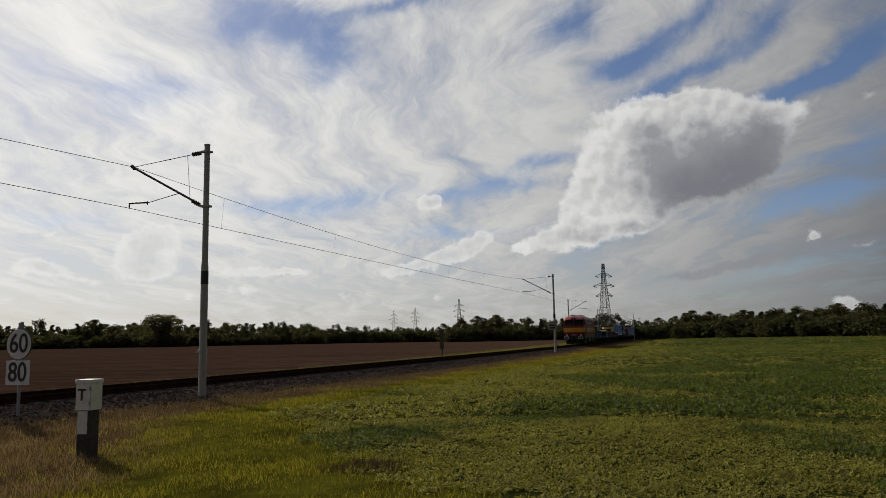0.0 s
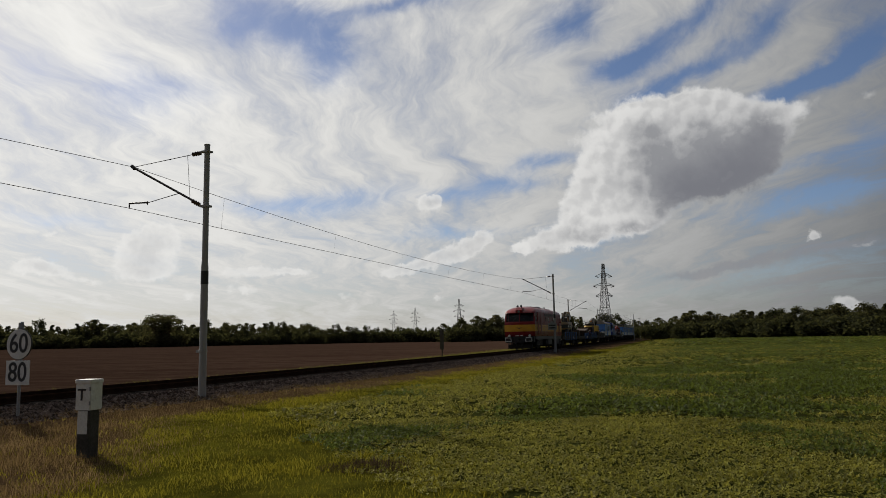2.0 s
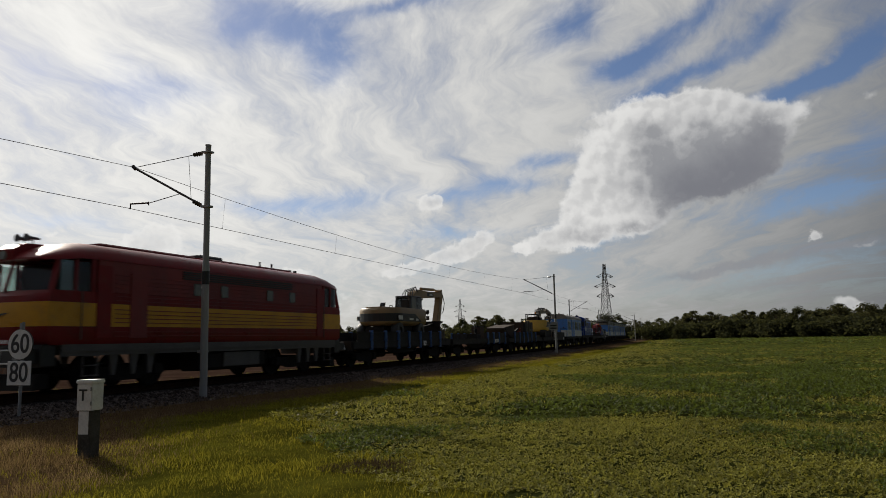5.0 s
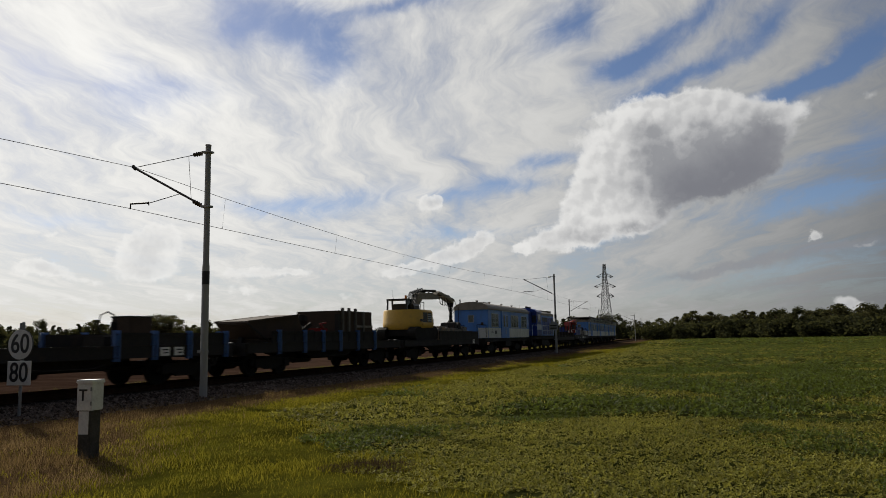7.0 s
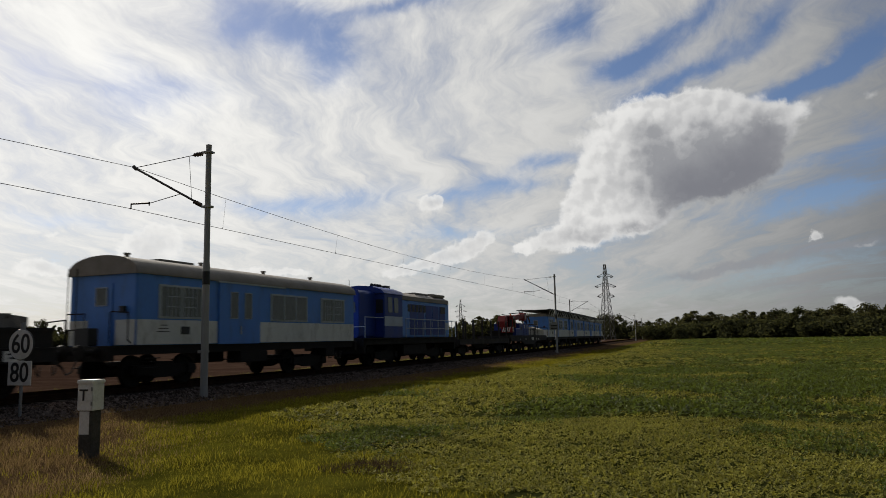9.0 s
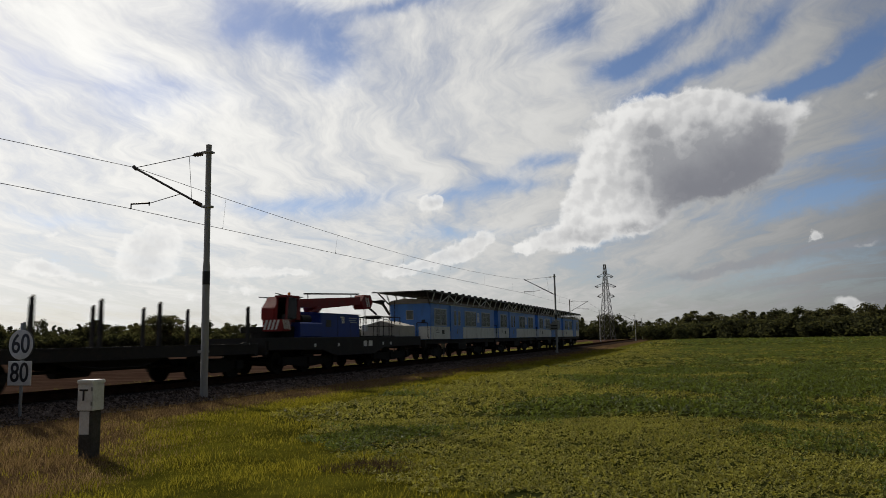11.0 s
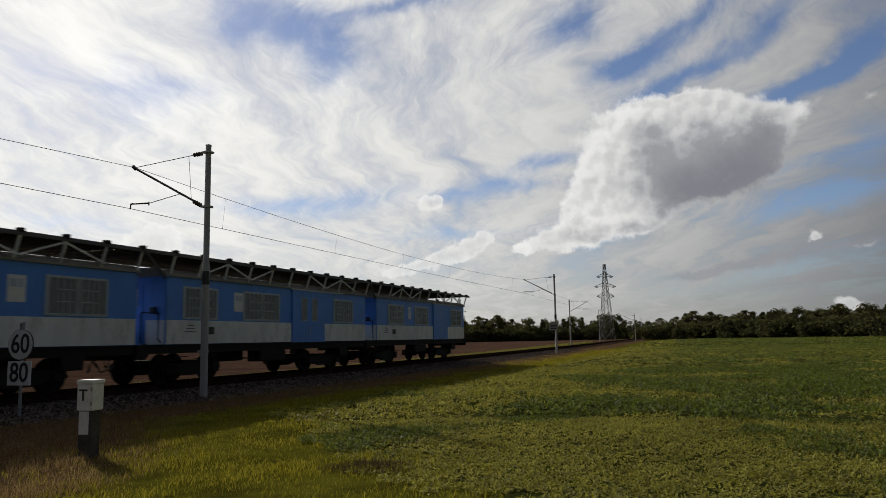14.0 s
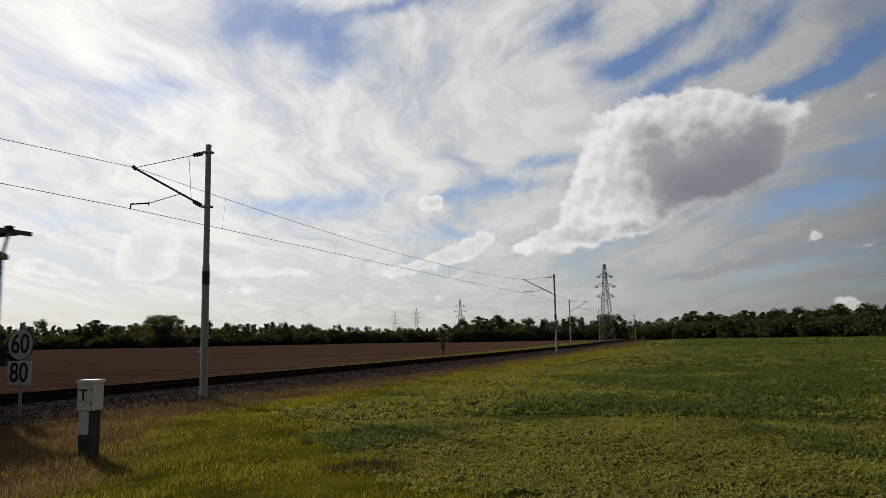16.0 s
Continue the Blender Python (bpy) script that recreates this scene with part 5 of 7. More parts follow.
def wheeled_excavator():
    u = -15.9
    d = rider("wheeled_excavator", u, "ochre wheeled excavator with black band and folded boom on a wagon", "excavator", 1.2)
    f = lambda uu: u - uu            # place along the machine
    part("undercarriage", Mesh().box(-2.6, 2.2, -0.55, 0.55, 0.35, 0.75, 0.05).box(-0.7, 0.7, -0.9, 0.9, 0.5, 0.82, 0.05), DARK_IRON, d)
    for x in (1.5, -1.4):
        for s in (-1, 1):
            part("wheel", Mesh().lathe([(0.25, -0.2), (0.46, -0.2), (0.50, -0.14), (0.50, 0.14), (0.46, 0.2), (0.25, 0.2), (0.2, 0.12)], (x, s * 1.0, 0.5), axis="y", n=24), HOSE, d, smooth=True)
    part("dozer_blade", Mesh().side([(-5.3, 0.35), (-5.15, 0.35), (-5.15, 1.15), (-5.7, 1.15), (-5.7, 1.05), (-5.3, 0.95)], -0.9, 0.9), DARK_IRON, d)
    part("blade_arm", Mesh().bar((-2.4, 0.4, 0.6), (-5.2, 0.4, 0.95), 0.14).bar((-2.4, -0.4, 0.6), (-5.2, -0.4, 0.95), 0.14), DARK_IRON, d)
    part("slew_ring", Mesh().lathe([(0.6, 0.78), (0.6, 0.92)], (0, 0, 0), n=24), DARK_IRON, d)
    # house: counterweight towards the front of the train
    pts = [(-2.25, 1.15), (-2.25, -1.15)]
    for i in range(13):
        a = -math.pi / 2 + math.pi * i / 12
        pts.append((1.35 + 1.05 * math.cos(a), 1.24 * math.sin(a)))
    def level(z, k):
        return (z, [(x * k if x > 0 else x, y * k) for x, y in pts])
    part("house", ring_shell([level(0.80, 0.86), level(0.92, 0.97), level(1.02, 1.0), level(1.64, 1.0), level(1.78, 0.95)]), CAT_YELLOW, d, "ochre painted house and counterweight", smooth=True)
    band = []
    for i in range(13):
        a = -math.pi / 2 + math.pi * i / 12
        band.append((1.35 + 1.065 * math.cos(a), 1.252 * math.sin(a)))
    band = [(-1.4, -1.252)] + band + [(-1.4, 1.252)]
    part("dark_band", ring_shell([(1.04, band), (1.46, [(x if x > 0 else x + 1.0, y) for x, y in band])]), BLACK, d, "black band along the house")
    for x0, x1, z0, z1 in ((1.35, 1.85, 1.12, 1.34), (-0.1, 0.4, 1.12, 1.22), (-0.85, -0.5, 1.09, 1.21)):
        for s in (-1, 1):
            part("mark", Mesh().box(x0, x1, s * 1.25 - 0.012, s * 1.25 + 0.012, z0, z1), CREAM, d, "pale shape of a maker's mark")
    part("bonnet", Mesh().box(-0.3, 1.6, -0.9, 0.2, 1.74, 1.86, 0.05), CAT_YELLOW, d)
    part("exhaust_pipe", Mesh().side([(0.75, 1.7), (1.05, 1.7), (0.85, 2.1), (0.62, 2.12)], -0.3, -0.1), BLACK, d)
    part("handrail", Mesh().path([(1.25, 0.6, 1.65), (1.25, 0.6, 1.9), (1.6, 0.6, 1.9), (1.6, 0.6, 1.65)], 0.02), BLACK, d)
    # cab on the camera's side
    part("cab_base", Mesh().box(-1.85, 0.2, 0.15, 1.12, 1.6, 1.72), BLACK, d)
    for x in (-0.1, -0.95, -1.8):
        for y in (0.2, 1.08):
            part("cab_pillar", Mesh().bar((x, y, 1.65), (x + (0.12 if x < -1.5 else -0.12 if x > -0.5 else 0), y, 2.44), 0.09 if x > -0.5 else 0.06), BLACK, d)
    part("cab_roof", Mesh().box(-1.75, -0.15, 0.14, 1.13, 2.42, 2.5, 0.03), BLACK, d)
    part("cab_panel", Mesh().box(-0.9, -0.35, 1.06, 1.10, 1.65, 2.42), CAT_YELLOW, d)
    for y in (0.18, 1.1):
        part("cab_window", Mesh().box(-1.75, -0.15, y - 0.005, y + 0.005, 1.78, 2.42), GLASS, d).visible_shadow = False
    part("driver_seat", Mesh().box(-0.95, -0.45, 0.4, 0.85, 1.7, 1.95, 0.05).box(-0.6, -0.42, 0.42, 0.83, 1.9, 2.3, 0.05), BLACK, d)
    part("mirror_arm", Mesh().path([(-2.2, 1.1, 1.1), (-2.45, 1.15, 1.2), (-2.55, 1.15, 1.55)], 0.015).box(-2.58, -2.5, 1.05, 1.22, 1.5, 1.75).box(-2.62, -2.54, 1.05, 1.22, 1.15, 1.4), BLACK, d)
    # boom: up, along and down
    boom = [(-1.6, 1.35), (-2.1, 1.5), (-3.3, 2.45), (-4.2, 2.62), (-5.2, 2.62), (-7.5, 2.78), (-7.5, 3.1), (-5.2, 3.02), (-3.6, 3.05), (-2.9, 2.9)]
    part("boom", Mesh().side(boom, -0.22, 0.22), CAT_YELLOW, d, "ochre boom", bevel=0.03)
    part("boom_patch", Mesh().box(-5.9, -4.8, 0.22, 0.226, 2.72, 2.92), BLACK, d)
    part("boom_mark", Mesh().box(-5.7, -5.25, 0.226, 0.23, 2.78, 2.88), CREAM, d)
    part("boom_cylinder", Mesh().tube((-2.0, 0.32, 1.5), (-3.0, 0.32, 2.1), 0.08).tube((-3.0, 0.32, 2.1), (-3.75, 0.32, 2.5), 0.05), DARK_IRON, d)
    part("stick_cylinder", Mesh().tube((-4.3, 0, 3.16), (-6.5, 0, 3.22), 0.09).tube((-6.5, 0, 3.22), (-7.45, 0, 3.2), 0.05), CAT_YELLOW, d)
    part("stick", Mesh().side([(-7.22, 3.2), (-7.60, 3.3), (-7.76, 2.85), (-7.54, 2.3), (-6.95, 0.6), (-6.75, 0.42), (-6.5, 0.42), (-6.42, 0.7), (-7.05, 2.4)], -0.18, 0.18), CAT_YELLOW, d, "ochre dipper stick", bevel=0.03)
    part("bucket_link", Mesh().tube((-7.58, 0.1, 2.2), (-7.25, 0.1, 1.2), 0.05).tube((-7.25, 0.1, 1.2), (-7.0, 0.1, 0.8), 0.03), DARK_IRON, d)
    for k in range(5):
        part("hydraulic_hose", Mesh().path([(-1.9 - 0.1 * k, 0.1 * k - 0.2, 2.0), (-2.0 - 0.15 * k, 0.1 * k - 0.2, 2.75 + 0.07 * k), (-2.4 - 0.15 * k, 0.1 * k - 0.2, 3.0 + 0.05 * k), (-2.9 - 0.1 * k, 0.1 * k - 0.2, 2.85), (-3.4, 0.1 * k - 0.2, 3.08)], 0.028), HOSE, d)
    part("stick_hose", Mesh().path([(-7.5, 0.25, 2.9), (-7.8, 0.25, 2.4), (-7.6, 0.25, 1.9), (-7.3, 0.25, 1.7)], 0.025), HOSE, d)


def tracked_excavator():
    u = 20.9
    d = rider("tracked_excavator", u, "yellow short-tail tracked excavator with hose-draped boom on a wagon", "excavator", 1.2)
    for s in (-1, 1):
        prof = []
        for cx, a0 in ((0.72, -90), (-2.15, 90)):
            for i in range(9):
                a = radians(a0 + 180 * i / 8)
                prof.append((cx + 0.36 * math.cos(a), 0.38 + 0.36 * math.sin(a)))
        part("track", Mesh().side(prof, s * 0.95 - 0.25, s * 0.95 + 0.25), DARK_IRON, d, "rubber-black crawler track")
        pads = Mesh()
        for i in range(20):
            x = -2.15 + 2.87 * i / 19
            pads.box(x - 0.03, x + 0.03, s * 0.95 - 0.26, s * 0.95 + 0.26, 0.735, 0.77)
        part("track_pads", pads, DARK_IRON, d)
    part("chassis", Mesh().box(-1.6, 0.7, -0.8, 0.8, 0.25, 0.62, 0.05).lathe([(0.6, 0.6), (0.6, 0.68)], (-0.5, 0, 0), n=20), DARK_IRON, d)
    pts = [(-1.95, 0.9), (-1.95, -0.9), (-1.7, -1.2)]
    for i in range(13):
        a = -math.pi / 2 + math.pi * i / 12
        pts.append((0.0 + 0.85 * math.cos(a), 1.24 * math.sin(a)))
    pts.append((-1.7, 1.2))
    lv = lambda z, k: (z, [(x * k, y * k) for x, y in pts])
    part("house", ring_shell([lv(0.62, 0.92), lv(0.72, 1.0), lv(1.0, 1.02), lv(1.05, 1.0), lv(1.66, 0.98), lv(1.76, 0.93)]), DIGGER_YELLOW, d, "yellow rounded house", smooth=True)
    part("vent_frame", Mesh().box(-1.45, 0.0, 1.19, 1.235, 0.95, 1.66), DIGGER_YELLOW, d)
    for x0, x1 in ((-0.65, -0.05), (-1.35, -0.72)):
        part("vent", Mesh().box(x0, x1, 1.235, 1.245, 1.02, 1.60), BLACK, d, "dark ventilation panel")
    for z in (1.12, 1.24, 1.36, 1.48):
        part("vent_slat", Mesh().box(-1.34, -0.73, 1.245, 1.255, z - 0.03, z + 0.02), FRAME, d)
    part("label_panel", Mesh().box(-1.9, -1.6, 1.15, 1.16, 0.95, 1.25), CREAM, d)
    for x0, x1 in ((0.02, 0.12), (0.14, 0.22), (-0.12, -0.02), (0.26, 0.36)):
        part("mark", Mesh().box(x0, x1, 1.215, 1.243, 1.06, 1.2), BLACK, d, "dark shape of a maker's mark")
    part("warning_triangle", Mesh().side([(-0.06, 0.86), (0.1, 0.86), (0.02, 1.02)], 1.24, 1.252), CRANE_RED, d)
    for x in (0.25, -0.5):
        for y in (-0.9, 0.3):
            part("cab_pillar", Mesh().bar((x, y, 1.7), (x - (0.05 if x > 0 else -0.05), y, 2.36), 0.08), BLACK, d)
    part("cab_roof", Mesh().box(-0.5, 0.28, -0.95, 0.35, 2.33, 2.42, 0.03), BLACK, d)
    part("cab_window", Mesh().box(-0.48, 0.24, 0.29, 0.30, 1.72, 2.34), GLASS, d).visible_shadow = False
    part("cab_back", Mesh().box(-1.3, -0.45, -0.9, 0.5, 1.7, 2.15, 0.12), BLACK, d)
    part("grab_rail", Mesh().path([(-0.2, 1.0, 1.7), (-0.2, 1.0, 2.2), (-0.75, 1.0, 2.2), (-0.75, 1.0, 1.7)], 0.02).path([(-0.2, 0.3, 2.4), (-0.2, 0.3, 2.62), (-0.6, 0.3, 2.62), (-0.6, 0.3, 2.1)], 0.018), BLACK, d)
    part("beacon", Mesh().lathe([(0.08, 2.42), (0.08, 2.48), (0.065, 2.5), (0.06, 2.62), (0.03, 2.66)], (-0.4, 0, 0), n=12), AMBER, d, "amber beacon", smooth=True)
    part("antenna", Mesh().tube((0.3, -0.5, 2.4), (0.4, -0.5, 2.9), 0.006), BLACK, d)
    part("boom", Mesh().side([(-0.9, 1.3), (-1.3, 1.25), (-2.0, 2.1), (-2.6, 2.5), (-5.0, 2.6), (-5.6, 2.64), (-5.6, 2.8), (-5.0, 2.92), (-2.5, 2.92), (-1.9, 2.8)], -0.2, 0.2), WORN_OCHRE, d, "worn ochre boom", bevel=0.03)
    part("dipper", Mesh().side([(-4.7, 2.75), (-5.2, 3.02), (-6.2, 2.85), (-8.0, 2.50), (-8.25, 2.60), (-8.2, 2.76), (-6.2, 3.05), (-5.4, 3.15)], -0.24, 0.24), WORN_OCHRE, d, bevel=0.02)
    part("boom_ram", Mesh().tube((-3.2, 0, 3.08), (-5.3, 0, 3.16), 0.07).tube((-5.6, 0, 3.12), (-7.9, 0, 2.92), 0.06), DARK_IRON, d)
    part("rotator", Mesh().box(-8.25, -8.0, -0.15, 0.15, 2.2, 2.6).lathe([(0.10, 1.15), (0.13, 1.6), (0.10, 1.7), (0.10, 2.25)], (-8.1, 0, 0), n=12), DARK_IRON, d)
    for way in (-1, 1):
        part("grab_shell", Mesh().side([(-8.1 + way * px, pz) for px, pz in ((0.02, 0.38), (0.35, 0.36), (0.62, 0.52), (0.74, 0.80), (0.66, 1.12), (0.30, 1.16), (0.02, 0.98))], -0.5, 0.5), WAGON_GREY, d, "dusty clamshell of the grab", bevel=0.04)
        part("grab_arm", Mesh().bar((-8.1 + way * 0.12, 0, 1.35), (-8.1 + way * 0.55, 0, 1.08), 0.10), DARK_IRON, d)
    for k in range(7):
        a = 0.06 * k
        part("hydraulic_hose", Mesh().path([(-1.0 - a, -0.3 + a, 1.9), (-1.3 - a, -0.3 + a * 1.5, 2.6 + a), (-1.8 - 1.5 * a, -0.3 + 1.5 * a, 2.95 + 0.6 * a), (-2.3 - a, -0.2 + a, 2.75 + a), (-2.5 - a, -0.2 + a, 3.05)], 0.026), HOSE, d)
    rk = random.Random(9)
    for k in range(14):
        x = -2.2 - 0.42 * k
        part("boom_fitting", Mesh().bar((x, rk.uniform(-0.15, 0.15), 2.95), (x - rk.uniform(0.2, 0.5), rk.uniform(-0.15, 0.2), 3.06 + rk.uniform(0, 0.14) - 0.02 * k), rk.uniform(0.05, 0.12)), DARK_IRON, d)
    for k in range(4):
        x = -5.2 - 0.45 * k
        part("hanging_hose", Mesh().path([(x, 0.3, 2.75), (x - 0.1, 0.32, 2.35 - 0.08 * (k % 2)), (x - 0.45, 0.32, 2.25), (x - 0.7, 0.3, 2.62)], 0.024), HOSE, d)
    part("hanging_hose", Mesh().path([(-6.9, 0.2, 2.6), (-7.1, 0.25, 1.9), (-7.6, 0.3, 1.85), (-8.0, 0.2, 2.2), (-8.3, 0.2, 2.75), (-8.75, 0.2, 2.35), (-8.6, 0.1, 1.9), (-8.2, 0.1, 1.75)], 0.024), HOSE, d)


wheeled_excavator()
tracked_excavator()


def load(name, u, label, category, z=1.2):
    return rider(name, u, label, category, z)


box = load("generator_box", 0.05, "dark steel generator box with looped hose on a wagon", "generator")
part("case", Mesh().box(-0.45, 0.5, -0.35, 0.35, 0.0, 0.9, 0.02), RUST, box)
part("lid", Mesh().box(-0.47, 0.52, -0.38, 0.38, 0.9, 0.94), WAGON_GREY, box)
part("engine", Mesh().box(0.6, 1.5, -0.4, 0.4, 0.0, 0.35, 0.05).lathe([(0.1, 0), (0.1, 0.75)], (0.85, 0.1, 0.0), n=12), DARK_IRON, box)
part("hose", Mesh().path([(0.85, 0.2, 0.72), (0.95, 0.2, 0.95), (1.2, 0.2, 1.05), (1.45, 0.2, 0.95), (1.55, 0.2, 0.7), (1.45, 0.2, 0.45), (1.1, 0.2, 0.35)], 0.022), HOSE, box)
trough = load("tipping_trough", 6.9, "long weathered steel trough lying tilted on a wagon", "steel trough")
part("shell", Mesh().side([(-1.85, 0.55), (-1.5, 1.12), (-1.2, 1.16), (1.9, 0.85), (1.95, 0.75), (1.3, 0.2), (-1.4, 0.12)], -0.75, 0.75), RUST, trough, bevel=0.03)
part("rim", Mesh().bar((-1.5, 0.78, 1.15), (1.95, 0.78, 0.83), 0.08).bar((-1.5, -0.78, 1.15), (1.95, -0.78, 0.83), 0.08), RUST, trough)
part("cradle", Mesh().bar((-1.4, 0, 0.0), (-1.2, 0, 0.5), 0.2).bar((1.4, 0, 0.0), (1.2, 0, 0.4), 0.2).bar((1.0, 1.0, 0.1), (2.3, 1.0, 0.75), 0.05), WAGON_GREY, trough)
tools = load("machine_parts", 9.7, "jumble of rusty machine parts and rods on a wagon", "machine parts")
heap = Mesh()
rr = random.Random(77)
for _ in range(26):
    a = (rr.uniform(-1.3, 1.3), rr.uniform(-0.9, 0.9), rr.uniform(0.0, 0.55))
    heap.bar(a, (a[0] + rr.uniform(-0.7, 0.7), a[1] + rr.uniform(-0.4, 0.4), a[2] + rr.uniform(0, 0.4)), rr.uniform(0.05, 0.16))
part("rods", heap, WAGON_GREY, tools, "rusty rods")
part("pump", Mesh().lathe([(0.14, 0.0), (0.14, 0.9), (0.2, 0.95), (0.16, 1.2)], (0.0, 0.1, 0), n=12).lathe([(0.1, 0.0), (0.1, 1.15)], (-0.28, 0.1, 0), n=10), DARK_IRON, tools)
part("red_frame", Mesh().bar((-0.9, 0.9, 0.3), (-0.2, 0.9, 0.8), 0.08).bar((-0.2, 0.9, 0.8), (-0.7, 0.9, 0.85), 0.06).box(-1.0, -0.2, 0.3, 0.8, 0.4, 0.62), CRANE_RED, tools)
part("pale_box", Mesh().box(0.5, 1.5, -0.4, 0.5, 0.4, 0.72, 0.02), RUBBLE, tools)
crate = load("steel_container", 12.85, "tall grey ribbed steel container on a wagon", "container")
part("body", Mesh().box(-1.65, 1.65, -1.1, 1.1, 0.0, 1.42, 0.01), RUST, crate)
part("corner_post", Mesh().box(1.55, 1.75, 0.95, 1.15, 0.0, 1.25), WAGON_GREY, crate)
for x in (1.35, 0.75, 0.1, -0.7):
    part("rib", Mesh().box(x - 0.07, x + 0.07, 1.08, 1.18, 0.0, 1.55 if x > 0 else 1.42), RUBBLE, crate)
part("rail", Mesh().box(-1.65, 0.1, 1.10, 1.16, 0.66, 0.76), RUBBLE, crate)
part("stay", Mesh().bar((-1.7, 1.0, 1.3), (-1.95, 1.0, 0.4), 0.04), WAGON_GREY, crate)

pile = load("rubble_load", 26.9, "heap of grey broken concrete and boulders in a wagon", "rubble")
heap = Mesh()
for _ in range(150):
    x, y, z = rr.uniform(-3.6, 3.6), rr.uniform(-1.1, 1.1), rr.uniform(0.1, 0.75)
    r = rr.uniform(0.12, 0.32)
    z = z * (1 - abs(y) * 0.3)
    corners = [(x + sx * r * rr.uniform(0.6, 1.1), y + sy * r * rr.uniform(0.6, 1.1), z + sz * r * rr.uniform(0.5, 0.9)) for sx in (-1, 1) for sy in (-1, 1) for sz in (-1, 1)]
    heap.add(corners, [(0, 1, 3, 2), (4, 6, 7, 5), (0, 4, 5, 1), (2, 3, 7, 6), (0, 2, 6, 4), (1, 5, 7, 3)])
tagged(part("rubble", heap, RUBBLE, pile), kind="stuff")

# the wagon with tall stakes behind the blue locomotive
stakes = flat_wagon(67.6, 6.2, "dark flat wagon with tall bare side stakes", [], [], 1.3, deck=1.18)
for s_u in (62.4, 64.55, 66.7, 68.93, 71.08, 73.28):
    for s in (-1, 1):
        part("stake", Mesh().side([(67.6 - s_u - 0.07, 0.9), (67.6 - s_u + 0.07, 0.9), (67.6 - s_u + 0.03, 2.48), (67.6 - s_u - 0.05, 2.55)], s * 1.36 - 0.05, s * 1.36 + 0.05), WAGON_GREY, stakes, "tall tapered steel stake")


def crane_wagon():
    u = 81.75
    w = rider("crane_wagon", u, "dark six-axle railway wagon with stepped deck and railings", "railway wagon")
    f = lambda uu: u - uu
    part("deck", Mesh().box(-7.35, 7.35, -1.38, 1.38, 1.28, 1.42, 0.02), WAGON_GREY, w)
    for s in (-1, 1):
        part("solebar", Mesh().side([(-7.35, 1.3), (7.35, 1.3), (7.35, 0.95), (3.4, 0.90), (2.2, 0.62), (-1.5, 0.62), (-2.6, 0.90), (-7.35, 0.95)], s * 1.40 - 0.05, s * 1.40 + 0.05), WAGON_GREY, w)
    for x, k in ((-0.55, 0.16), (-1.1, 0.2)):
        part("plate", Mesh().box(x - k, x + k, 1.452, 1.46, 0.98, 1.24), WHITE, w, "white data panel")
    for x in (-3.4, -2.5, 4.0, 2.0):
        part("small_mark", Mesh().box(x - 0.07, x + 0.07, 1.452, 1.46, 1.02, 1.16), CREAM, w)
    for way, x in ((1, 7.44), (-1, -7.44)):
        part("headstock", Mesh().box(way * 7.35 - 0.09, way * 7.35 + 0.09, -1.4, 1.4, 0.78, 1.42, 0.02), WAGON_GREY, w)
        buffers(w, x, way)
    for c in (3.8, -4.2):
        bogie(w, c, [c - 2.0, c, c + 2.0], 0.46, 2.0)
    for u0, u1, hgt in ((82.4, 83.5, 0.95), (83.9, 84.1, 1.0), (84.6, 85.6, 0.85)):
        rail = Mesh()
        for uu in (u0, u1):
            rail.tube((f(uu), 1.3, 1.42), (f(uu), 1.3, 1.42 + hgt), 0.022)
        rail.tube((f(u0), 1.3, 1.42 + hgt), (f(u1), 1.3, 1.42 + hgt), 0.022)
        part("railing", rail, DARK_IRON, w)
    return w


crane_wagon()


